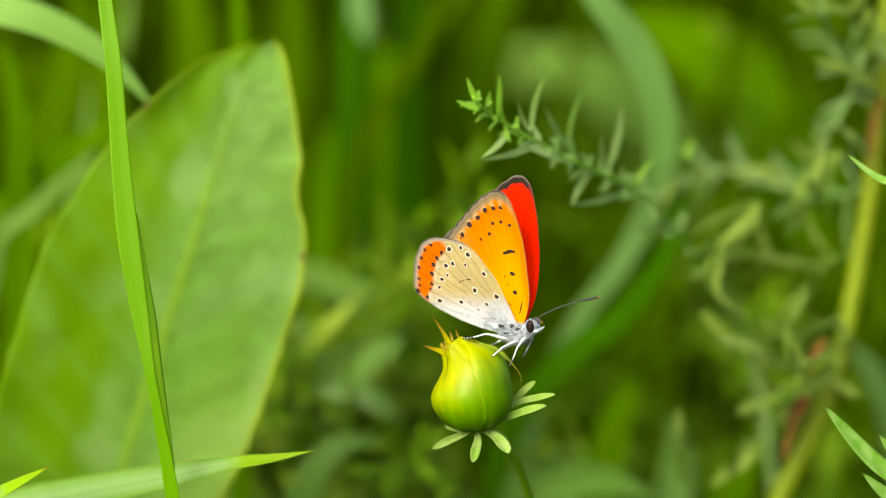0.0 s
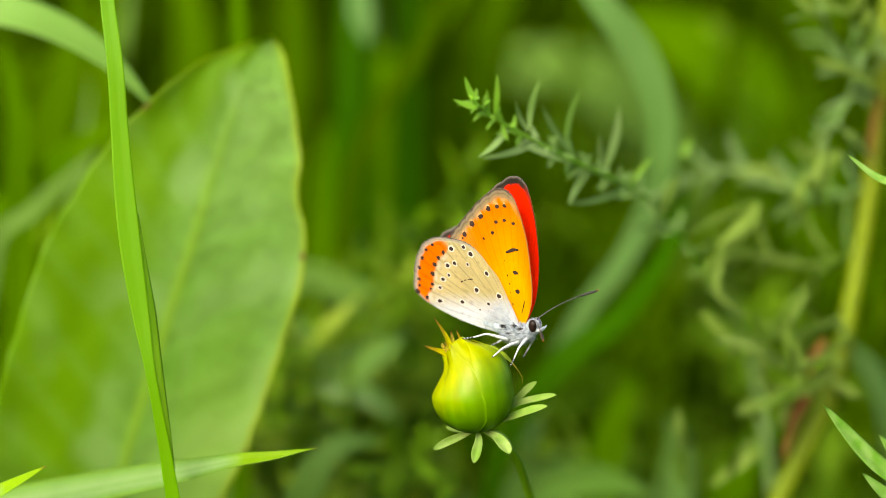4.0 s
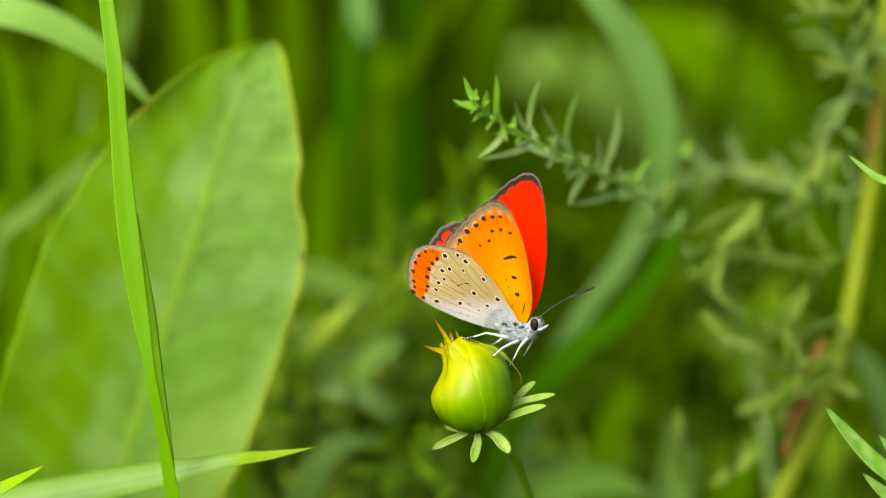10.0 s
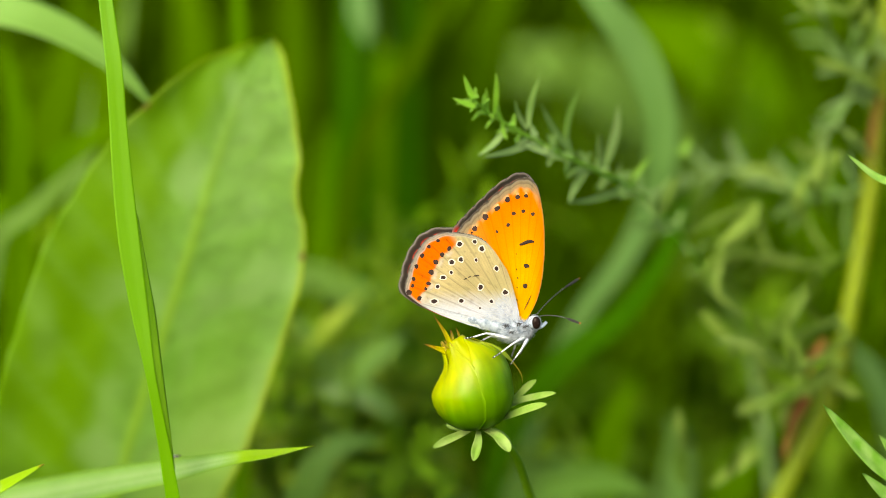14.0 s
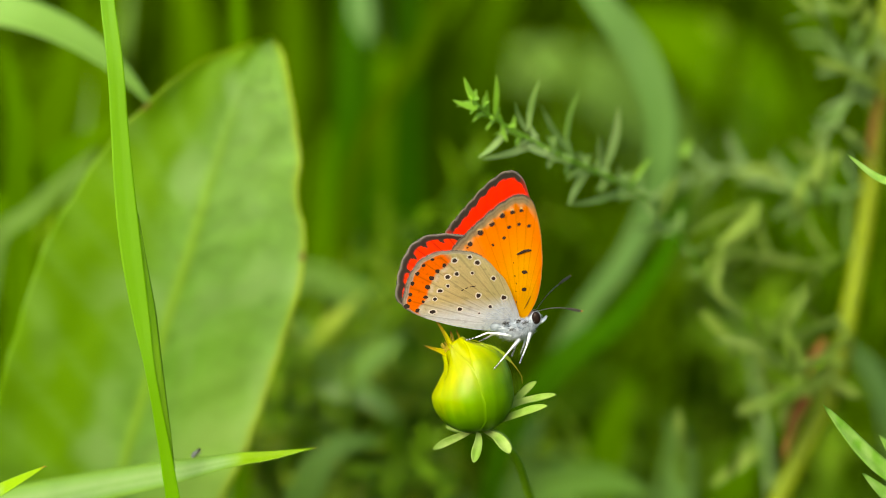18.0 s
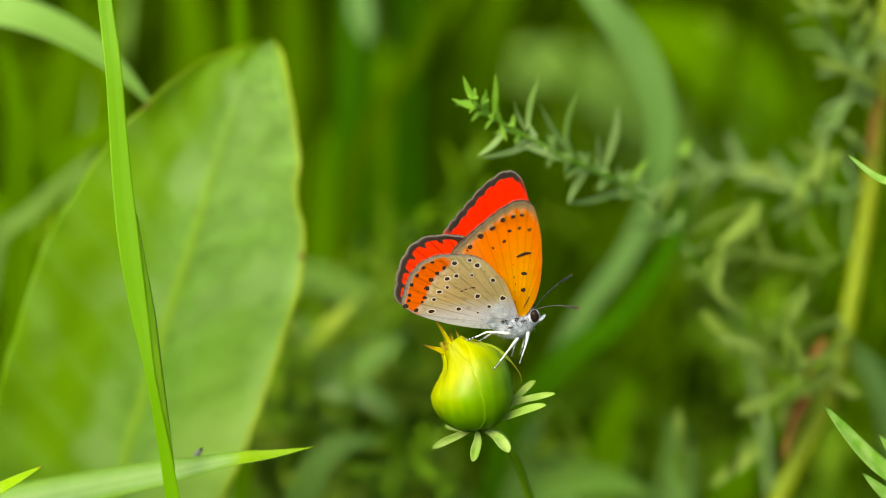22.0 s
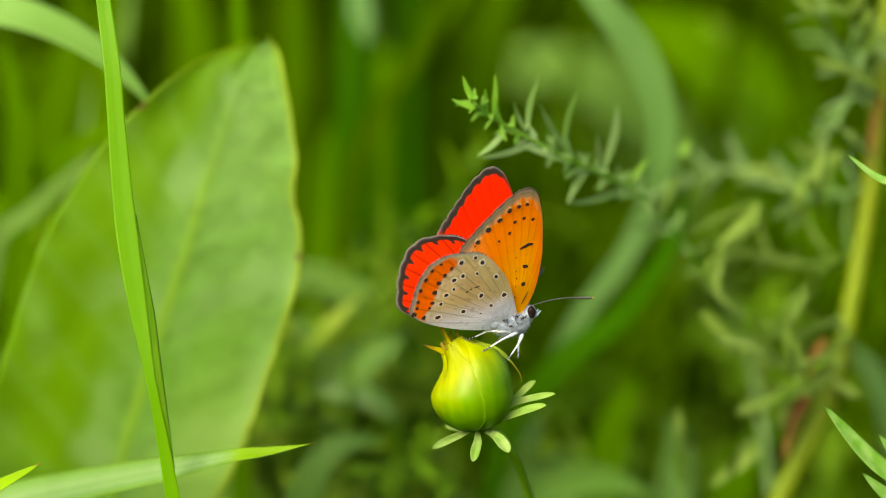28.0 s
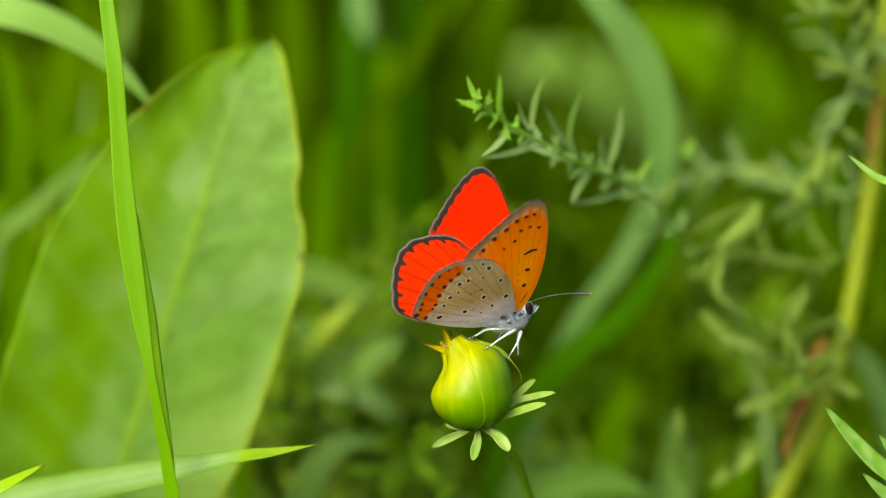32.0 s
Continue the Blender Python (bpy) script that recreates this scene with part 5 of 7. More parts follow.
def fore_under(a, s, reach):
    gap = (1 - s) * reach
    outer = ramp(a, 83, 88)
    u, v = s * reach * math.cos(radians(a)), s * reach * math.sin(radians(a))
    vein = min(abs(a - w) for w in FORE_VEINS)
    c = mix3((0.98, 0.55, 0.0004), (0.98, 0.27, 0.001), ramp(s + 0.004 * (a - 95), 0.42, 0.82) * 0.9)
    c = mix3(c, (0.88, 0.48, 0.08), ramp(a, 110, 122) * ramp(s, 0.2, 0.5) * 0.45)
    c = mix3(c, (0.93, 0.66, 0.30), outer * ramp(vein, 0.6, 2.2) * ramp(gap, 2.1, 1.75) * 0.75)
    c = mix3(c, (0.45, 0.36, 0.18), outer * ramp(gap + 0.2 * noise.noise((a * 0.6, 0.0, 2.0)), 1.6, 1.3))
    c = mix3(c, (0.22, 0.17, 0.11), outer * ramp(abs(gap - 0.72), 0.17, 0.07) * 0.8)
    c = mix3(c, (0.42, 0.36, 0.25), outer * ramp(gap, 0.58, 0.5))
    c = mix3(c, (0.09, 0.07, 0.05), outer * ramp(gap, 0.32, 0.22))
    c = mix3(c, (0.42, 0.26, 0.07), (1 - outer) * ramp(gap, 0.7, 0.2))
    c = tuple(min(0.98, q * (1 + 0.10 * noise.noise((a * 2.2, s * 3.0, 3.0)))) for q in c)
    return mix3(c, tuple(q * 0.78 for q in c), ramp(vein, 0.45, 0.1) * ramp(s, 0.12, 0.3))


BAND_DEPTH = [(124, 0.6), (127, 2.2), (131, 2.95), (136, 3.3), (141, 3.35), (147, 3.45), (153, 3.45), (157, 3.0), (161.5, 2.1), (164, 0.8)]


def hind_under(a, s, reach):
    gap = (1 - s) * reach
    rim = ramp(a, 112, 126) * ramp(a, 171, 168)
    true = a - 4.6
    c = mix3((0.48, 0.445, 0.20), (0.525, 0.47, 0.22), ramp(s, 0.3, 0.75))
    low = s * reach * math.sin(radians(true))
    c = mix3((0.58, 0.66, 0.75), c, ramp(s * reach, 2.5, 6.0))
    c = mix3(c, (0.64, 0.72, 0.80), ramp(low + 0.6 * noise.noise((s * reach * 1.2, a * 0.05, 4.0)) + 0.5 * noise.noise((a * 0.8, s * 3, 1.0)), 6.0, 3.0))
    vein = min(abs(a - v) for v in HIND_VEINS)
    deep = knots(true, BAND_DEPTH) + 0.18 * ramp(vein, 2.0, 0.5) + 0.15 * noise.noise((a * 0.9, 3.0, 1.0))
    band = ramp(gap, deep + 0.12, deep - 0.12) * ramp(true, 124.5, 128) * ramp(true, 164.5, 163.5)
    # a pale bar lies between each cell's inner spot and the band
    c = mix3(c, (0.68, 0.65, 0.54), ramp(abs(gap - deep - 0.45), 0.4, 0.1) * ramp(vein, 0.8, 2.0) * ramp(true, 128, 133) * 0.7)
    c = mix3(c, (0.95, 0.17, 0.001), band)
    c = mix3(c, (0.58, 0.52, 0.40), rim * ramp(gap, 0.78, 0.68) * 0.85)
    c = mix3(c, (0.30, 0.26, 0.20), rim * ramp(abs(gap - 0.42), 0.14, 0.05))
    c = mix3(c, (0.42, 0.40, 0.36), rim * ramp(gap, 0.32, 0.26))
    c = mix3(c, (0.06, 0.05, 0.045), rim * ramp(gap, 0.22, 0.14) * (0.55 + 0.45 * ramp(vein, 2.4, 1.2)))
    streak = 1 + 0.13 * noise.noise((a * 1.3, s * 2.5, 3.0)) + 0.17 * noise.noise((a * 3.0, s * 5.0, 7.0))
    u, v = s * reach * math.cos(radians(a)), s * reach * math.sin(radians(a))
    streak *= 1 - 0.35 * ramp(noise.noise((u * 1.9, v * 1.9, 5.0)), 0.3, 0.6)
    c = tuple(min(0.98, q * streak) for q in c)
    return mix3(c, tuple(q * 0.6 for q in c), ramp(vein, 0.5, 0.12) * ramp(s, 0.25, 0.4) * ramp(s, 0.97, 0.9))


def fore_upper(a, s, reach):
    gap = (1 - s) * reach
    outer = ramp(a, 82, 87)
    red = (0.95, 0.014, 0.0002)
    red = mix3(red, (0.93, 0.055, 0.0), ramp(a, 104, 122) * ramp(s, 0.9, 0.3))
    vein = min(abs(a - v) for v in FORE_VEINS)
    red = tuple(q * (1 + 0.16 * noise.noise((a * 1.5, s * 1.5, 9.0)) + 0.12 * noise.noise((a * 3.5, s * 4, 2.0))) for q in red)
    c = mix3(red, (0.36, 0.008, 0.0), ramp(vein, 0.55, 0.1) * ramp(s, 0.3, 0.6) * ramp(a, 84, 94) * 0.6)
    edge = 1.15 + 0.12 * ramp(vein, 1.6, 0.2) + 0.2 * noise.noise((a * 2.0, 1.0, 1.0))
    c = mix3(c, (0.03, 0.024, 0.02), outer * ramp(a, 127, 122) * ramp(gap, edge, edge - 0.14))
    c = mix3(c, (0.20, 0.17, 0.14), outer * ramp(gap, 0.34, 0.24) * 0.8)
    return mix3(c, (0.10, 0.03, 0.015), (1 - outer) * ramp(s, 0.965, 0.985))


def hind_upper(a, s, reach):
    gap = (1 - s) * reach
    rim = ramp(a, 106, 118) * ramp(a, 174, 170)
    vein = min(abs(a - v) for v in HIND_VEINS)
    c = mix3((0.93, 0.03, 0.001), (0.92, 0.07, 0.001), ramp(s, 0.5, 0.2))
    c = mix3(c, (0.25, 0.01, 0.0), ramp(vein, 0.75, 0.2) * ramp(s, 0.3, 0.55) * 0.7)
    between = ramp(vein, 2.3, 3.1)
    c = mix3(c, (0.03, 0.024, 0.02), rim * ramp(gap, 1.12 + 0.75 * between, 0.98 + 0.65 * between))
    c = mix3(c, (0.22, 0.20, 0.17), rim * ramp(gap, 0.36, 0.26) * 0.8)
    return mix3(c, (0.25, 0.22, 0.2), ramp(a, 172, 178))


def camber(u, v, fore):
    r = math.hypot(u, v)
    return 0.25 * math.sin(min(1, r / 18) * math.pi) + 0.10 * noise.noise((u * 0.25, v * 0.25, 2.0 if fore else 6.0))


def hairs(rng, count, where, length, wide=0.045):
    """Fur: fine tapering hairs. where() gives a root and the way it grows."""
    pieces = []
    for _ in range(count):
        p, d = where(rng)
        d = (d + Vector((rng.gauss(0, 0.35), rng.gauss(0, 0.35), rng.gauss(0, 0.35)))).normalized()
        q = p + d * length * rng.uniform(0.5, 1.3)
        x = d.orthogonal().normalized() * wide
        y = d.cross(x)
        vv = [(p + x) * MM, (p - x * 0.5 + y) * MM, (p - x * 0.5 - y) * MM, q * MM]
        pieces.append((vv, [(0, 1, 3), (1, 2, 3), (2, 0, 3)]))
    return joined(pieces)


def wing(name, parent, side, fore, label, size=1.0):
    """side -1: the butterfly's right, +1: its left. The patterned underside looks outwards."""
    edge, under, upper = (FORE_EDGE, fore_under, fore_upper) if fore else (HIND_EDGE, hind_under, hind_upper)
    rng = random.Random(31 if fore else 32)
    lay, lead = (0.0, 2.8) if fore else (0.34, 4.6)
    edge = [(a, r * size) for a, r in edge]
    a0, a1 = edge[0][0], edge[-1][0]
    na = 170
    rad = list(np.linspace(0.04, 0.70, 22)) + list(np.linspace(0.715, 1.0, 34))
    verts, tones, faces = [], [], []
    nr = len(rad)
    for layer in (0, 1):
        for i in range(na + 1):
            a = a0 + (a1 - a0) * i / na
            reach = soft_knots(a, edge)
            # shallow scallops between the veins
            reach += 0.2 * abs(math.sin(math.pi * a / (5.2 if fore else 7.0))) * (ramp(a, 84, 88) if fore else ramp(a, 114, 120) * ramp(a, 166, 161))
            for s in rad:
                u, v = reach * s * math.cos(radians(a)), reach * s * math.sin(radians(a))
                w = lay + camber(u, v, fore) + (0.045 if layer == 0 else -0.045)
                vein = min(abs(a + lead - q) for q in (FORE_VEINS if fore else HIND_VEINS))
                w += 0.025 * ramp(vein, 0.9, 0.0) * ramp(s, 0.05, 0.3)
                verts.append((u * MM, side * w * MM, v * MM))
                tones.append(under(a + lead, s, reach) if layer == 0 else upper(a + lead, s, reach))
    m = (na + 1) * nr
    for i in range(na):
        for k in range(nr - 1):
            q = (i * nr + k, (i + 1) * nr + k, (i + 1) * nr + k + 1, i * nr + k + 1)
            faces.append(q)
            faces.append(tuple(m + j for j in reversed(q)))
        a, b = i * nr + nr - 1, (i + 1) * nr + nr - 1
        faces.append((a, b, b + m, a + m))
    me = mesh_of(name, verts, faces, M_WING if fore else M_HIND)
    colours(me, "scales", tones)
    ob = part(name, me, parent, label)
    # fringe of hair scales along the outer margin
    lo, hi = (81.5, 122) if fore else (112, 166.5)
    pieces = []
    for i in range(640):
        a = lo + (hi - lo) * (i + rng.random()) / 640
        reach = soft_knots(a, edge)
        wob = 0.5 * (1 + math.sin(a * (2.6 if fore else 3.0)))
        d = Vector((math.cos(radians(a)) + rng.gauss(0, 0.12), 0, math.sin(radians(a)) + rng.gauss(0, 0.12)))
        p = Vector((math.cos(radians(a)), 0, math.sin(radians(a)))) * reach * 0.995
        p.y = side * (lay + camber(p.x, p.z, fore))
        q = p + d * rng.uniform(0.2, 0.32) * (0.85 + 0.35 * wob)
        x = Vector((-d.z, 0, d.x)) * 0.055
        y = Vector((0, 0.03, 0))
        vv = [(p - x - y) * MM, (p + x - y) * MM, (p + x + y) * MM, (p - x + y) * MM, q * MM]
        pieces.append((vv, [(0, 1, 4), (1, 2, 4), (2, 3, 4), (3, 0, 4), (3, 2, 1, 0)]))
    part("fringe", mesh_of("fringe", *joined(pieces), M_FRINGE if side < 0 else M_RIM, False), ob, "grey and white fringe" if side < 0 else "dark grey fringe")
    if not fore:
        # long pale hair over the root of the wing and along its inner fold
        def root(r):
            g, b = r.uniform(1.0, 5.5), radians(r.uniform(112, 172))
            u, v = g * math.cos(b), g * math.sin(b)
            return Vector((u, side * (lay + camber(u, v, fore) + 0.1), v)), Vector((math.cos(b) - 0.2, side * 0.3, math.sin(b) - 0.25))
        part("base_fur", mesh_of("base_fur", *hairs(rng, 420, root, 1.2, 0.02), M_FUR), ob, "long bluish-white hair")
    # dark spots, ringed with white on the hind wing
    table = FORE_SPOTS if fore else HIND_SPOTS + BAND_SPOTS
    for n, (u, v, r) in enumerate(table):
        ringed = not fore and n < len(HIND_SPOTS)
        vv, ff, ids = [], [], []
        seg = 18
        squash, spin = rng.uniform(0.75, 1.0), rng.uniform(0, 3.1)
        def disc(scale, rise, slot):
            k = len(vv)
            for j in range(seg + 1):
                rr = 0 if j == seg else r * scale * (1 + 0.32 * noise.noise((math.cos(j * 0.35) * 2, math.sin(j * 0.35) * 2, n * 1.37)))
                ang = 2 * math.pi * j / seg
                x, y = rr * math.cos(ang) * squash, rr * math.sin(ang)
                uu, wv = u + x * math.cos(spin) - y * math.sin(spin), v + x * math.sin(spin) + y * math.cos(spin)
                vv.append((uu * MM, side * (lay + camber(uu, wv, fore) + 0.05 + rise) * MM, wv * MM))
            for j in range(seg):
                ff.append((k + seg, k + j, k + (j + 1) % seg))
                ids.append(slot)
        if ringed:
            disc(1.55, 0.03, 1)
        elif fore and n < 6:
            u, v = u * 1.022, v * 1.022
            disc(0.72, 0.03, 1)
            u, v = u / 1.022, v / 1.022
        disc(1.0, 0.06, 0)
        sm = mesh_of("spot", vv, ff, [M_SPOT, M_GLOW if fore else M_RING])
        sm.polygons.foreach_set("material_index", ids)
        part("spot", sm, ob)
    # fine dark specks and the dusky root of the hind vein
    if fore:
        for line in ([(0.7, 2.79), (1.2, 3.86), (1.66, 4.9)], [(-0.58, 11.1), (-0.56, 10.95)], [(-0.5, 8.9), (-0.47, 8.6)], [(-0.36, 7.6), (-0.3, 7.3)], [(-0.44, 6.2), (-0.42, 6.0)], [(-0.47, 4.4), (-0.42, 4.1)]):
            pts = curve([(u * MM, side * (lay + camber(u, v, fore) + 0.11) * MM, v * MM) for u, v in line], 7)
            vv, ff = tube(pts, [0.07 * MM * (0.4 + 0.6 * math.sin(math.pi * (j + 0.5) / 7)) for j in range(7)], 6)
            part("speck", mesh_of("speck", vv, ff, M_SPOT), ob)
    marks = [[(-0.06, 12.34), (0.65, 12.59), (1.32, 12.80), (2.06, 12.74)]] if fore else [[(-8.4, 7.52), (-7.95, 7.74)], [(-7.8, 7.82), (-7.4, 7.95)], [(-7.1, 8.0), (-6.2, 8.1)]]
    for line in marks:
        pts = curve([(u * MM, side * (lay + camber(u, v, fore) + 0.13) * MM, v * MM) for u, v in line], 9)
        wide = (0.25 if fore else 0.085) * MM
        vv, ff = tube(pts, [wide * (0.35 + 0.65 * math.sin(math.pi * (j + 0.6) / 9.4)) for j in range(9)], 8)
        vv = [Vector((p.x, side * (lay + camber(p.x / MM, p.z / MM, fore) + 0.13) * MM + (p.y - pts[4].y) * 0.08, p.z)) for p in vv]
        part("streak", mesh_of("streak", vv, ff, M_SPOT), ob)
    return ob


REST = pose(0.010830, 0, 0.388424, 9.0, 0.07, -23.71)
HIPS = {"right_front": (1.3, -0.9, -1.1), "right_middle": (0.2, -1.0, -1.4), "right_hind": (-1.2, -0.9, -1.3), "left_front": (1.4, 0.8, -1.1), "left_middle": (0.3, 0.9, -1.4), "left_hind": (-1.1, 0.8, -1.3)}
# where each foot stands on the bud, from when
FEET = {"right_front": [(0, (0.009584, -0.0032, 0.383187)), (13.2, (0.009665, -0.0032, 0.38335)), (16.5, (0.011005, -0.002, 0.38337)), (25.2, (0.009091, -0.0034, 0.383766))],
        "right_middle": [(0, (0.005915, -0.004, 0.383714)), (13.2, (0.00713, -0.004, 0.384363)), (16.5, (0.007198, -0.0046, 0.382693)), (25.2, (0.005435, -0.0036, 0.385155))],
        "right_hind": [(0, (0.002777, -0.0014, 0.387015)), (16.5, (0.003103, -0.0014, 0.38677)), (25.2, (0.003107, -0.001, 0.386754))],
        "left_front": [(0, (0.011699, 0.0015, 0.384264)), (13.2, (0.011287, 0.0015, 0.384594)), (25.2, (0.010865, 0.0012, 0.383867))],
        "left_middle": [(0, (0.008286, 0.0034, 0.385003)), (13.2, (0.01002, 0.0032, 0.384184)), (25.2, (0.007291, 0.0034, 0.385831))],
        "left_hind": [(0, (0.006941, 0.0025, 0.38587)), (13.2, (0.004456, 0.002, 0.386303)), (25.2, (0.00297, 0.002, 0.386716))]}


def butterfly():
    rng = random.Random(77)
    ob = thing("butterfly", (0, 0, 0), "orange and red copper butterfly with black-spotted pale underwings", "butterfly")
    ob.matrix_world = REST
    v, f = ball((-0.5 * MM, 0, -0.35 * MM), (2.5 * MM, 1.25 * MM, 1.45 * MM), 14, 20)
    part("thorax", mesh_of("thorax", v, f, M_SKIN), ob)
    path = curve([(-1.6 * MM, 0, -0.2 * MM), (-5 * MM, 0, 0.9 * MM), (-8.5 * MM, 0, 2.2 * MM), (-11.2 * MM, 0, 3.5 * MM)], 26)
    v, f = tube(path, [(0.95 + 0.1 * math.sin(i * 1.55)) * MM * (1 - 0.55 * (i / 25) ** 2.2) for i in range(26)], 16)
    part("abdomen", mesh_of("abdomen", v, f, M_SKIN), ob, "slim pale ringed abdomen")
    v, f = ball((2.1 * MM, 0, 0.7 * MM), (1.0 * MM, 0.95 * MM, 1.05 * MM), 12, 18)
    head = part("head", mesh_of("head", v, f, M_SKIN), ob)
    for side in (-1, 1):
        v, f = ball((2.35 * MM, side * 0.72 * MM, 0.88 * MM), (0.66 * MM, 0.46 * MM, 0.94 * MM), 12, 20)
        part("eye", mesh_of("eye", v, f, M_EYE), head, "large glossy dark eye")
        ring = [Vector((2.35 + 0.7 * math.cos(a), side * 0.70, 0.88 + 0.98 * math.sin(a))) * MM for a in np.linspace(0, 2 * math.pi, 28)]
        v, f = tube(ring, 0.035 * MM, 6)
        part("eye_ring", mesh_of("eye_ring", v, f, M_FUR), head, "white ring round the eye")
        v, f = tube(curve([(2.7 * MM, side * 0.35 * MM, 0.15 * MM), (3.4 * MM, side * 0.4 * MM, 0.3 * MM), (4.05 * MM, side * 0.42 * MM, 0.85 * MM)], 10), [0.3 * MM, 0.3 * MM, 0.29 * MM, 0.27 * MM, 0.24 * MM, 0.2 * MM, 0.16 * MM, 0.12 * MM, 0.09 * MM, 0.05 * MM], 8)
        part("palp", mesh_of("palp", v, f, M_FUR), head)
        # antenna: ringed shaft, club, rusty tip
        shaft = curve([(0, 0, 0), (2.6 * MM, 0, 0.42 * MM), (5.6 * MM, 0, 0.5 * MM), (9.7 * MM, 0, 0.0)], 60)
        v, f = tube(shaft[:46], [0.075 * MM] * 46, 7)
        name = "left_antenna" if side > 0 else "right_antenna"
        ant = part(name, mesh_of(name, v, f, M_BLACK), ob, "thin ringed antenna with dark club", (2.5 * MM, side * 0.4 * MM, 1.75 * MM))
        for k in range(3, 44, 3):
            v, f = tube(shaft[k:k + 2], [0.08 * MM] * 2, 7)
            part("antenna_ring", mesh_of("antenna_ring", v, f, M_CLEAR), ant, "white ring")
        v, f = tube(shaft[45:], [(0.075 + 0.13 * math.sin(math.pi * min(1, (i + 1) / 17))) * MM for i in range(15)], 9)
        part("club", mesh_of("club", v, f, M_BLACK), ant)
        v, f = ball(shaft[-1], (0.16 * MM, 0.13 * MM, 0.13 * MM), 6, 8)
        part("club_tip", mesh_of("club_tip", v, f, M_RUST), ant, "rusty orange club tip")
    v, f = hairs(rng, 2300, lambda r: (lambda n: (Vector((-0.5 + 2.5 * n.x, 1.25 * n.y, -0.35 + 1.45 * n.z)), n + Vector((-0.9, 0, -0.1))))(Vector((r.gauss(0, 1), r.gauss(0, 1), r.gauss(0, 1))).normalized()), 0.85, 0.034)
    part("thorax_fur", mesh_of("thorax_fur", v, f, M_FUR), ob, "white and bluish body fur")
    v, f = hairs(rng, 330, lambda r: (lambda n: (Vector((-0.6 + 2.5 * n.x, 1.27 * n.y, -0.25 + 1.47 * n.z)), n + Vector((-1.1, 0, -0.1))))(Vector((r.gauss(0, 1), r.gauss(0, 1), r.gauss(0.45, 0.6))).normalized()), 0.8, 0.045)
    part("dark_fur", mesh_of("dark_fur", v, f, M_DUSK), ob, "slate-grey hair among the white fur")
    for spot_at in ((-2.1, 0.75), (-0.2, 0.95), (0.75, 0.55), (-1.3, -0.3)):
        v, f = hairs(rng, 46, lambda r: (Vector((spot_at[0] + r.gauss(0, 0.22), -1.32 - 0.1 * r.random(), spot_at[1] + r.gauss(0, 0.12))), Vector((-0.8, -0.5, -0.2))), 0.42, 0.035)
        part("dark_tuft", mesh_of("dark_tuft", v, f, M_BLACK), ob, "dark hair tuft")
    v, f = hairs(rng, 420, lambda r: (lambda n: (Vector((2.05 + 1.0 * n.x, 0.9 * n.y, 0.65 + 1.0 * n.z)), n))(Vector((r.gauss(0, 1), r.gauss(0, 1) * 0.5, r.gauss(-0.5, 1))).normalized()), 0.42, 0.03)
    part("head_fur", mesh_of("head_fur", v, f, M_FUR), ob)
    v, f = hairs(rng, 260, lambda r: (lambda k, a: (path[k] / MM + Vector((0, math.cos(a), math.sin(a))) * 1.0 * (1 - 0.55 * (k / 25) ** 2.2), Vector((-1.2, math.cos(a), math.sin(a)))))(r.randint(2, 24), r.uniform(0, 6.28)), 0.4, 0.03)
    part("abdomen_fur", mesh_of("abdomen_fur", v, f, M_FUR), ob)
    near_f = wing("right_forewing", ob, -1, True, "orange underside with dark spots and tan margin")
    near_h = wing("right_hindwing", ob, -1, False, "pale beige underside with ringed spots and orange band")
    far_f = wing("left_forewing", ob, 1, True, "glowing red upper side with black margin", 1.025)
    far_h = wing("left_hindwing", ob, 1, False, "red upper side with dark margin and veins", 1.035)
    legs = {}
    back = REST.inverted()
    for name, hip in HIPS.items():
        hip = Vector(hip) * MM
        reach = back @ Vector(FEET[name][0][1]) - hip
        out = Vector((0.25, 0.9 * (1 if hip.y > 0 else -1), 0.55)).normalized()
        if "hind" in name:
            out = Vector((-0.1, 0.5 * (1 if hip.y > 0 else -1), 0.8)).normalized()
        length = reach.length
        knee = reach * 0.42 + out * length * 0.16
        shin = reach * 0.72 + out * length * 0.06
        femur = curve([(0, 0, 0), knee * 0.55 + out * 0.1 * MM, knee], 9)
        v, f = tube(femur, [w * MM for w in (0.24, 0.27, 0.26, 0.24, 0.21, 0.19, 0.17, 0.15, 0.13)], 9)
        leg_name = name + "_leg"
        leg = part(leg_name, mesh_of(leg_name, v, f, M_LEG), ob, "slender white leg with black-ringed foot", hip)
        v, f = tube(curve([knee, (knee + shin) * 0.5, shin], 6), [w * MM for w in (0.15, 0.13, 0.125, 0.12, 0.115, 0.11)], 8)
        part("shin", mesh_of("shin", v, f, M_LEG), leg)
        foot_path = curve([shin, (shin + reach) * 0.5, reach], 13)
        v, f = tube(foot_path, 0.09 * MM, 8)
        part("tarsus", mesh_of("tarsus", v, f, M_LEG), leg)
        for k in (1, 4, 7, 10):
            v, f = tube(foot_path[k:k + 3], [0.1 * MM] * 3, 8)
            part("foot_ring", mesh_of("foot_ring", v, f, M_BLACK), leg, "black ring")
        v, f = hairs(rng, 60, lambda r: (femur[r.randint(1, 8)] / MM, Vector((r.gauss(0, 1), r.gauss(0, 1), -0.6))), 0.3, 0.025)
        part("leg_fur", mesh_of("leg_fur", v, f, M_FUR), leg)
        legs[name] = leg
    return ob, near_f, near_h, far_f, far_h, legs


fly, near_fore, near_hind, far_fore, far_hind, fly_legs = butterfly()



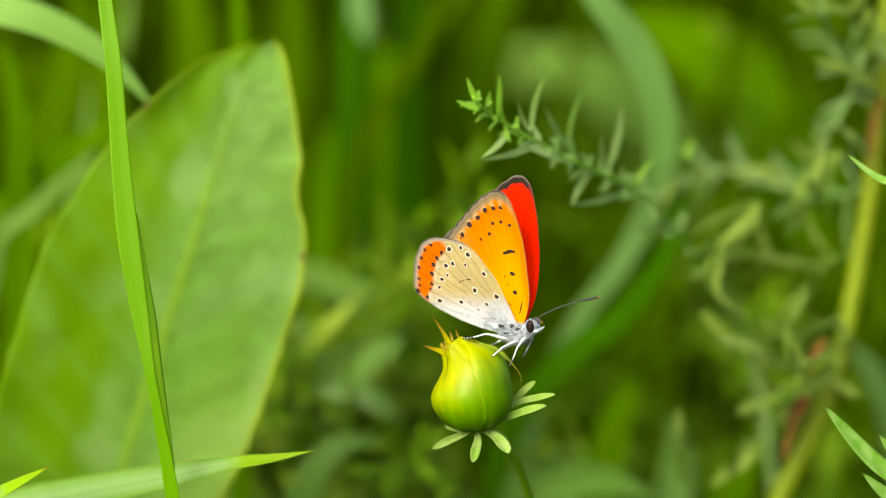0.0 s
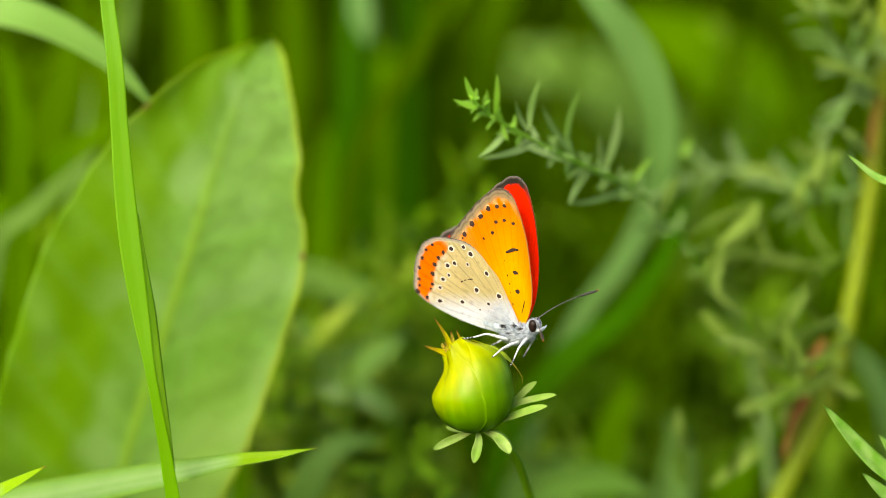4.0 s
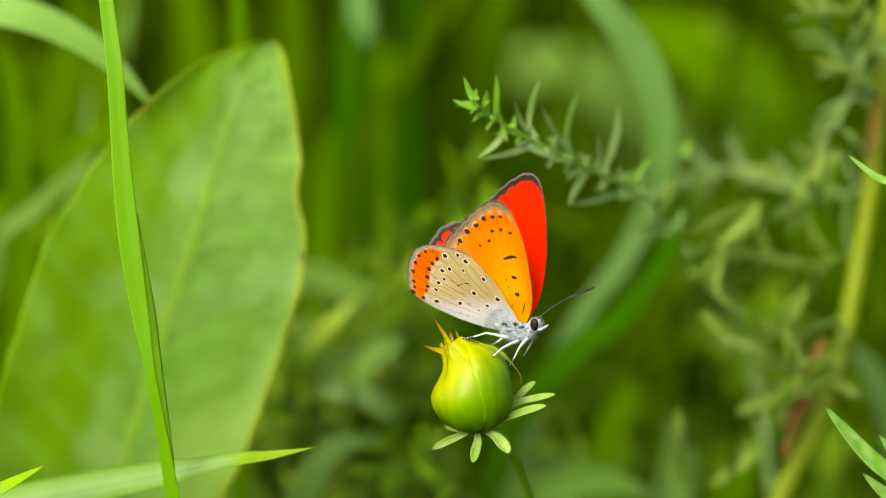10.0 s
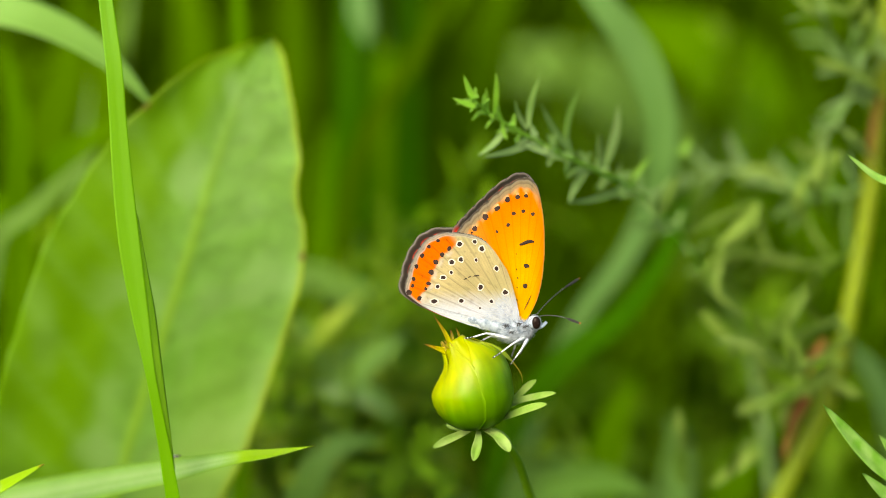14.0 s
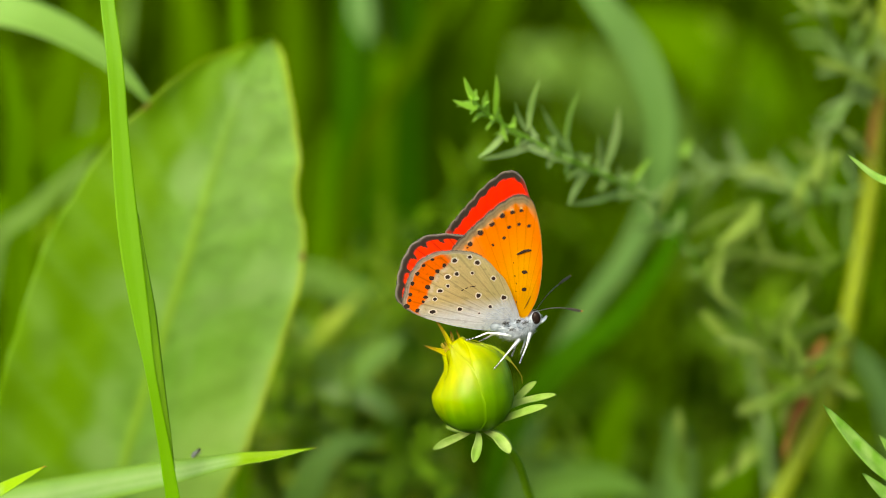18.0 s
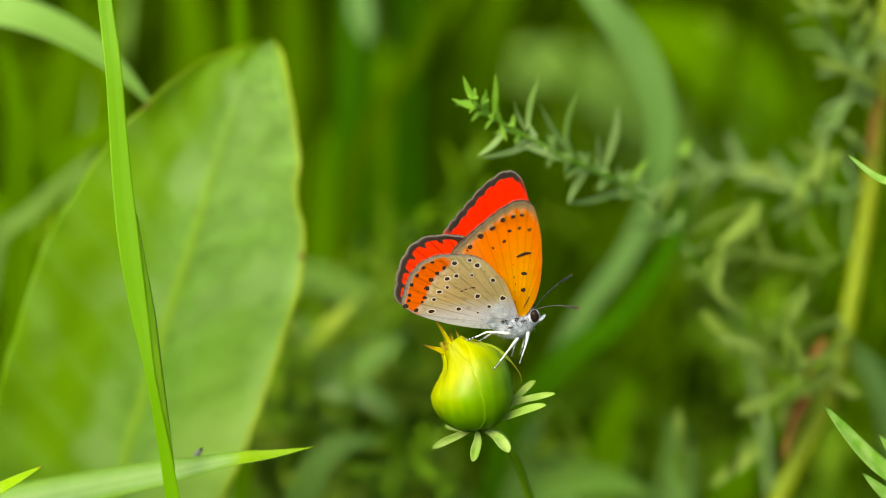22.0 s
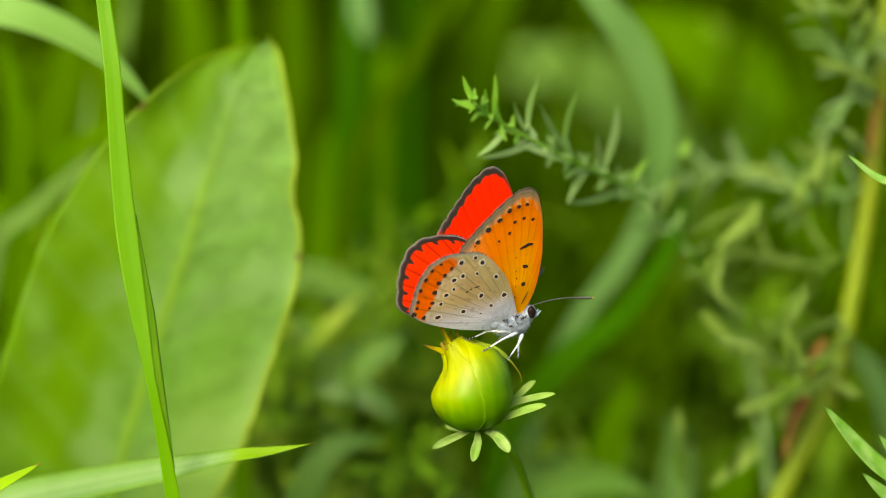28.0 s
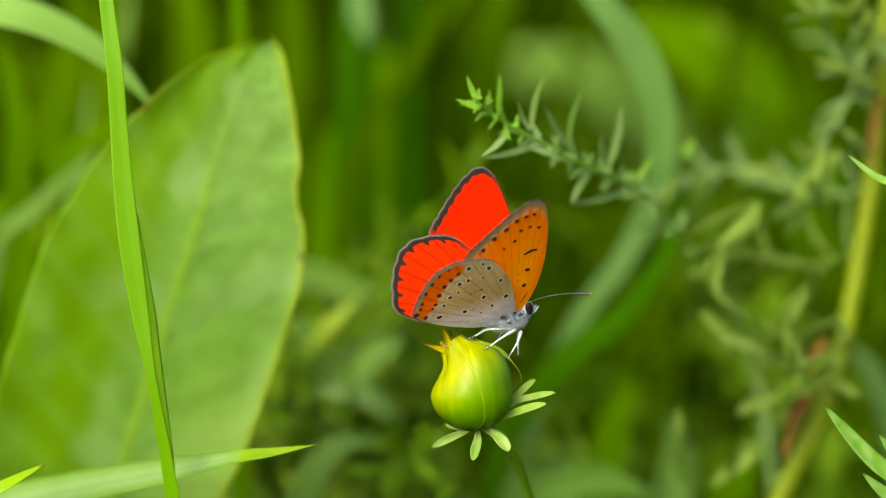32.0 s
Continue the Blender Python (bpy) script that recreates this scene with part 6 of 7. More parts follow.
# ---- a small fly on the low grass blade: x ahead, z up ----
def small_fly():
    ob = thing("fly", (-0.074288, 0.016, 0.360105), "tiny dark grey fly with clear wings on a grass blade", "fly")
    v, f = ball((0, 0, 0.42 * MM), (0.45 * MM, 0.3 * MM, 0.32 * MM), 8, 12)
    part("thorax", mesh_of("thorax", v, f, M_FLY), ob)
    v, f = ball((-0.72 * MM, 0, 0.4 * MM), (0.62 * MM, 0.28 * MM, 0.26 * MM), 8, 12)
    part("abdomen", mesh_of("abdomen", v, f, M_FLY), ob)
    v, f = ball((0.52 * MM, 0, 0.44 * MM), (0.2 * MM, 0.27 * MM, 0.22 * MM), 8, 12)
    part("head", mesh_of("head", v, f, M_EYE), ob)
    for side in (-1, 1):
        v, f = ribbon(curve([(0.1 * MM, side * 0.15 * MM, 0.68 * MM), (-0.6 * MM, side * 0.32 * MM, 0.82 * MM), (-1.35 * MM, side * 0.42 * MM, 0.86 * MM)], 9), lambda t: 0.55 * MM * math.sin(math.pi * (0.12 + 0.8 * t)), (0, side * 0.6, 1), 0.05, 4, 0.00002)
        part("wing", mesh_of("wing", v, f, M_CLEAR), ob, "clear greyish wing")
        for ahead in (-0.25, 0.05, 0.3):
            v, f = tube(curve([(ahead * MM, side * 0.2 * MM, 0.3 * MM), (ahead * 1.6 * MM, side * 0.55 * MM, 0.42 * MM), (ahead * 2.2 * MM, side * 0.75 * MM, 0.0)], 7), 0.035 * MM, 5)
            part("leg", mesh_of("leg", v, f, M_FLY), ob)
    return ob


gnat = small_fly()


# ---- what moves: the butterfly turns and works its wings; the bud and leaves sway in the air ----
def motions():
    perch = [
        (0, pose(0.011088, 0, 0.388183, 9.0, 3.05, -34.29)),
        (0.5, pose(0.011070, 0, 0.388369, 9.0, 2.88, -33.91)),
        (1, pose(0.010863, 0, 0.387837, 9.0, 3.27, -33.49)),
        (1.5, pose(0.011026, 0, 0.388067, 9.0, 2.93, -34.33)),
        (2, pose(0.010976, 0, 0.387651, 9.0, 3.16, -34.13)),
        (2.5, pose(0.010921, 0, 0.387805, 9.0, 3.04, -34.20)),
        (3, pose(0.010886, 0, 0.388083, 9.0, 2.23, -31.43)),
        (3.5, pose(0.011151, 0, 0.388156, 9.0, 2.01, -31.56)),
        (5.5, pose(0.011514, 0, 0.388407, 9.0, 1.47, -32.92)),
        (6, pose(0.011488, 0, 0.388448, 9.0, 1.97, -33.23)),
        (6.5, pose(0.011346, 0, 0.388515, 9.0, 2.86, -33.81)),
        (7, pose(0.011268, 0, 0.388541, 9.0, 3.44, -33.30)),
        (7.5, pose(0.011346, 0, 0.388492, 9.0, 3.78, -32.54)),
        (8, pose(0.011390, 0, 0.388314, 9.0, 4.16, -28.61)),
        (8.5, pose(0.011286, 0, 0.388279, 9.0, 3.29, -26.72)),
        (9, pose(0.011420, 0, 0.388384, 9.0, 3.49, -26.78)),
        (9.5, pose(0.011450, 0, 0.388438, 9.0, 3.17, -26.91)),
        (10, pose(0.011496, 0, 0.388460, 9.0, 3.44, -28.26)),
        (10.5, pose(0.011560, 0, 0.388553, 9.0, 4.53, -27.92)),
        (11, pose(0.011657, 0, 0.388750, 9.0, 4.51, -28.38)),
        (11.5, pose(0.011755, 0, 0.388769, 9.0, 4.56, -27.78)),
        (12, pose(0.011753, 0, 0.388588, 9.0, 3.58, -26.74)),
        (12.5, pose(0.011686, 0, 0.388469, 9.0, 2.22, -24.35)),
        (13, pose(0.011520, 0, 0.388369, 9.0, 1.28, -17.47)),
        (13.5, pose(0.011183, 0, 0.388367, 9.0, -0.58, 6.97)),
        (14, pose(0.011088, 0, 0.388486, 9.0, -1.54, 8.59)),
        (14.5, pose(0.011171, 0, 0.388643, 9.0, -2.79, 9.20)),
        (16.5, pose(0.011141, 0, 0.388752, 9.0, -5.24, 6.86)),
        (17, pose(0.011147, 0, 0.388832, 9.0, -5.91, 7.76)),
        (17.5, pose(0.011215, 0, 0.388860, 9.0, -5.94, 4.78)),
        (18, pose(0.011193, 0, 0.388997, 9.0, -6.41, 4.25)),
        (18.5, pose(0.011214, 0, 0.389080, 9.0, -5.78, 2.79)),
        (19, pose(0.011158, 0, 0.389172, 9.0, -5.97, 3.06)),
        (19.5, pose(0.011152, 0, 0.389133, 9.0, -5.66, 2.20)),
        (20, pose(0.011251, 0, 0.389140, 9.0, -5.19, 0.87)),
        (20.5, pose(0.011110, 0, 0.389077, 9.0, -6.37, 5.40)),
        (21, pose(0.010853, 0, 0.389204, 9.0, -6.98, 5.29)),
        (21.5, pose(0.010883, 0, 0.389170, 9.0, -6.36, 5.22)),
        (22, pose(0.010950, 0, 0.389260, 9.0, -6.07, 4.23)),
        (22.5, pose(0.010920, 0, 0.389287, 9.0, -5.83, 4.33)),
        (23, pose(0.010835, 0, 0.389053, 9.0, -6.09, 8.27)),
        (23.5, pose(0.010995, 0, 0.389106, 9.0, -7.05, 8.64)),
        (24, pose(0.010871, 0, 0.388984, 9.0, -6.06, 9.86)),
        (24.5, pose(0.011009, 0, 0.388995, 9.0, -4.76, 15.25)),
        (25, pose(0.010920, 0, 0.389204, 9.0, -5.25, 19.31)),
        (25.5, pose(0.010786, 0, 0.389404, 9.0, -5.91, 20.32)),
        (27.5, pose(0.010612, 0, 0.389531, 9.0, -9.71, 20.05)),
        (28, pose(0.010527, 0, 0.389623, 9.0, -11.16, 21.57)),
        (28.5, pose(0.010499, 0, 0.389752, 9.0, -11.86, 21.57)),
        (29, pose(0.010333, 0, 0.389854, 9.0, -11.43, 21.45)),
        (29.5, pose(0.010118, 0, 0.389978, 9.0, -11.78, 22.15)),
        (30, pose(0.010178, 0, 0.390035, 9.0, -12.27, 21.99)),
        (30.5, pose(0.009999, 0, 0.390083, 9.0, -13.04, 22.44)),
        (31, pose(0.010092, 0, 0.390091, 9.0, -13.38, 22.73)),
        (31.5, pose(0.010239, 0, 0.390200, 9.0, -12.41, 22.27)),
        (32, pose(0.010208, 0, 0.390118, 9.0, -12.24, 22.22)),
    ]
    walk(fly, perch)
    walk(near_fore, [(t, pose(0, 0, 0, a)) for t, a in ((0, 14.7), (0.5, 12.8), (1, 17.0), (1.5, 18.2), (2, 21.1), (2.5, 21.4), (3, 11.4), (3.5, 11.9), (5.5, 19.9), (6, 23.2), (6.5, 25.4), (7, 20.7), (7.5, 21.7), (8, 16.2), (8.5, 14.4), (9, 22.7), (9.5, 25.6), (10, 24.3), (10.5, 25.1), (11, 27.3), (11.5, 29.1), (12, 25.1), (12.5, 18.6), (13, 5.8), (13.5, -2.5), (14, 0.6), (14.5, 1.7), (16.5, 14.7), (17, 15.4), (17.5, 19.0), (18, 23.0), (18.5, 25.0), (19, 25.4), (19.5, 25.6), (20, 26.4), (20.5, 21.1), (21, 24.4), (21.5, 26.1), (22, 27.9), (22.5, 27.3), (23, 17.6), (23.5, 14.0), (24, 14.5), (24.5, 10.8), (25, 3.5), (25.5, 6.6), (27.5, 20.2), (28, 20.7), (28.5, 24.3), (29, 25.9), (29.5, 22.8), (30, 24.7), (30.5, 28.2), (31, 29.1), (31.5, 28.9), (32, 30.7))])
    walk(near_hind, [(t, pose(0, 0, 0, a) @ pose(0, 0, 0, 0, b)) for t, a, b in ((0, 13.6, -1.4), (0.5, 12.6, -1.1), (1, 17.1, -1.2), (1.5, 18.6, -1.1), (2, 21.4, -1.6), (2.5, 21.9, -1.7), (3, 11.5, -0.6), (3.5, 11.6, -0.5), (5.5, 21.5, -1.6), (6, 25.6, -2.5), (6.5, 26.7, -0.9), (7, 22.5, -0.1), (7.5, 23.0, 0.7), (8, 17.4, 1.4), (8.5, 16.3, -0.0), (9, 24.7, -1.0), (9.5, 28.2, -0.9), (10, 26.0, -0.7), (10.5, 27.1, 0.6), (11, 29.6, 0.7), (11.5, 32.0, 1.5), (12, 27.3, 0.7), (12.5, 19.9, 0.5), (13, 6.5, 0.0), (13.5, -1.1, 1.6), (14, 2.1, 0.7), (14.5, 2.9, -0.3), (16.5, 15.3, 1.0), (17, 16.0, 0.8), (17.5, 20.1, 1.1), (18, 23.7, 0.3), (18.5, 25.4, 0.7), (19, 25.9, 1.3), (19.5, 26.1, 1.6), (20, 27.6, 1.7), (20.5, 22.1, 0.9), (21, 24.6, 0.3), (21.5, 27.7, -0.1), (22, 29.1, 0.4), (22.5, 28.7, 1.0), (23, 18.4, 0.4), (23.5, 13.6, -0.7), (24, 14.6, 0.3), (24.5, 11.9, 2.0), (25, 5.9, -0.2), (25.5, 8.0, -2.5), (27.5, 21.0, -0.9), (28, 21.8, -1.4), (28.5, 25.4, -2.0), (29, 26.8, -1.2), (29.5, 23.4, -1.6), (30, 25.6, -1.6), (30.5, 28.9, -1.9), (31, 30.1, -1.1), (31.5, 29.7, -0.4), (32, 32.3, 0.4))])
    walk(far_fore, [(t, pose(0, 0, 0, a) @ pose(0, 0, 0, 0, b)) for t, a, b in ((0, -2.7, -0.9), (0.5, -3.1, -0.6), (1, -4.6, -1.1), (1.5, -5.0, -0.7), (2, -4.9, -0.9), (2.5, -3.5, -0.9), (3, -1.5, -0.9), (3.5, 1.6, -1.1), (5.5, -7.0, -0.4), (6, -7.8, -0.7), (6.5, -6.6, -0.7), (7, -5.4, -1.1), (7.5, -3.5, -1.3), (8, -1.2, -1.6), (8.5, -3.2, -1.4), (9, -6.5, -1.4), (9.5, -8.1, -1.3), (10, -6.3, -1.2), (10.5, -5.7, -1.3), (11, -6.7, -1.1), (11.5, -4.2, -1.1), (12, -4.5, -1.4), (12.5, -3.0, -1.4), (13, -1.8, -0.8), (13.5, -5.6, -0.9), (14, -5.0, -0.4), (14.5, -4.2, 0.0), (16.5, -6.4, -0.2), (17, -5.5, -0.2), (17.5, -4.0, -0.4), (18, -0.5, -0.4), (18.5, 0.7, -0.9), (19, 2.1, -1.0), (19.5, 3.0, -0.6), (20, 3.5, -0.7), (20.5, 2.4, -0.5), (21, 1.3, -0.5), (21.5, 2.0, -1.0), (22, 3.4, -1.2), (22.5, 3.9, -1.3), (23, 1.0, -0.8), (23.5, -1.3, -0.5), (24, -5.8, -0.5), (24.5, -9.3, -1.1), (25, -10.8, -0.6), (25.5, -13.0, -0.4), (27.5, -5.8, -1.0), (28, -8.7, -0.7), (28.5, -12.7, -0.6), (29, -14.1, -0.7), (29.5, -14.1, -0.6), (30, -14.1, -0.2), (30.5, -14.7, 0.0), (31, -13.5, 0.1), (31.5, -18.2, 0.0), (32, -19.5, 0.7))])
    walk(far_hind, [(t, pose(0, 0, 0, a) @ pose(0, 0, 0, 0, b)) for t, a, b in ((0, -16.0, 0.0), (0.5, -16.0, 0.0), (1, -15.0, 0.0), (1.5, -16.0, 0.0), (2, -17.0, 0.0), (2.5, -16.0, 0.0), (3, -12.0, 0.0), (3.5, -12.0, 0.0), (5.5, -18.0, 0.0), (6, -20.0, 0.0), (6.5, -19.0, 0.0), (7, -17.0, 0.0), (7.5, -13.0, 0.0), (8, -8.0, 0.0), (8.5, -8.0, 0.0), (9, -8.0, 0.0), (9.5, -9.0, 0.0), (10, -9.0, 0.0), (10.5, -9.0, 0.0), (11, -9.0, 0.0), (11.5, -9.0, 0.0), (12, -9.0, 0.0), (12.5, -7.0, 0.0), (13, 6.0, 0.0), (13.5, -6.0, 1.2), (14, -6.1, 0.0), (14.5, -6.1, 0.0), (16.5, -2.2, -0.3), (17, 0.8, -0.4), (17.5, 2.6, -0.7), (18, 4.4, -0.8), (18.5, 7.1, -1.0), (19, 11.1, -0.8), (19.5, 10.1, -0.6), (20, 9.9, -0.6), (20.5, 8.8, -0.6), (21, 10.6, -0.6), (21.5, 9.8, -1.2), (22, 10.1, -1.3), (22.5, 11.6, -1.0), (23, 8.5, -0.8), (23.5, 2.3, -0.7), (24, -0.2, -0.6), (24.5, -1.5, -1.0), (25, -7.7, -0.8), (25.5, -10.5, -1.2), (27.5, -1.5, -1.5), (28, -3.6, -1.6), (28.5, -4.9, -2.0), (29, -5.1, -2.3), (29.5, -6.6, -2.1), (30, -7.3, -2.2), (30.5, -6.7, -2.3), (31, -6.8, -2.3), (31.5, -8.7, -3.1), (32, -9.8, -3.1))])
    # the upright blade leans a little to and fro, about a point low on it
    pivot, stand = Vector((-0.03944, 0.002, 0.363613)), tall_blade.location.copy()
    walk(tall_blade, [(t, Matrix.Translation(pivot) @ pose(0, 0, 0, 0, lean, 0) @ Matrix.Translation(stand - pivot)) for t, lean in (
        (0, -0.26), (1, -0.4), (2, -0.65), (3, -0.2), (3.5, -0.07), (6, 0), (8, -0.13), (10, -0.13), (12, -0.2), (14, -0.2), (17, -0.07), (19, 0), (21, -0.2), (23, -0.39), (25, -0.52), (28, -0.46), (30, -0.39), (32, -0.13))])
    for name, leg in fly_legs.items():
        hip = Vector(HIPS[name]) * MM
        rest = REST.inverted() @ Vector(FEET[name][0][1]) - hip
        rows = []
        for t, m in perch:
            foot = [q for since, q in FEET[name] if since <= t][-1]
            aim = m.inverted() @ Vector(foot) - hip
            turned = rest.rotation_difference(aim)
            # the hip slides a little in the fur, so that the foot keeps its hold
            give = aim * (1 - rest.length / aim.length)
            give = give * min(1.0, 1.5 * MM / max(give.length, 1e-9))
            rows.append((t, Matrix.Translation(hip + give) @ turned.to_matrix().to_4x4()))
        walk(leg, rows)
    walk(gnat, [(t, Matrix.Translation(at) @ pose(0, 0, 0, 0, tip, yaw)) for t, at, tip, yaw in (
        (0, (-0.074288, 0.016, 0.360105), -12, 0), (10, (-0.074288, 0.016, 0.360105), -12, 0), (12, (-0.054355, 0.015, 0.366135), -12, 5), (13, (-0.04411, 0.014, 0.367601), -12, 10), (14, (-0.040115, 0.012, 0.368299), -14, 15), (14.5, (-0.03969, 0.012, 0.368469), -14, 20), (16.5, (-0.037032, 0.011, 0.368985), -16, 25),
        (17, (-0.036778, 0.011, 0.369154), -25, 30), (18, (-0.036608, 0.011, 0.369239), -45, 40), (19, (-0.036185, 0.011, 0.369239), -50, 45), (20, (-0.036269, 0.011, 0.369239), -48, 42), (21, (-0.036354, 0.011, 0.369154), -48, 42), (22, (-0.036269, 0.011, 0.369324), -46, 40),
        (22.4, (-0.036269, 0.011, 0.369578), -40, 40), (22.6, (-0.038745, 0.006, 0.390063), -35, 50), (22.9, (-0.050001, 0.002, 0.444638), -60, 70), (23.3, (-0.050474, 0.0024, 0.455431), -75, 80), (32, (-0.050474, 0.0024, 0.455844), -75, 80))])
    for ant, rows in ((bpy.data.objects["right_antenna"], ((0, 8.7, -49.4), (3, -11.6, -53.8), (6, 6.3, -52.2), (9, 7.7, -56.7), (12, 7.1, -57.8), (13, 0.0, -50.3), (14, 2.9, -62.1), (16.5, 6.7, -55.5), (18, 5.3, -55.1), (20, 6.6, -53.3), (22, 6.5, -55.6), (24, 9.4, -57.5), (25, -6.4, -44.9), (27.5, 6.0, -46.1), (29, 6.2, -45.3), (32, 5.6, -44.8))),
        (bpy.data.objects["left_antenna"], ((0, 17.1, 34.1), (3, 22.3, 32.2), (6, 19.0, 47.4), (9, 21.6, 49.6), (12, 22.4, 50.2), (13, 21.3, 50.7), (14, 27.1, 31.9), (16.5, 21.8, 42.0), (18, 19.9, 45.8), (20, 20.0, 49.3), (22, 19.2, 43.2), (24, 22.4, 39.2), (25, 21.1, 49.5), (27.5, 18.8, 48.2), (29, 18.6, 48.6), (32, 17.2, 48.4)))):
        walk(ant, [(t, Matrix.Translation(ant.location) @ pose(0, 0, 0, 0, -lift, spread)) for t, lift, spread in rows])
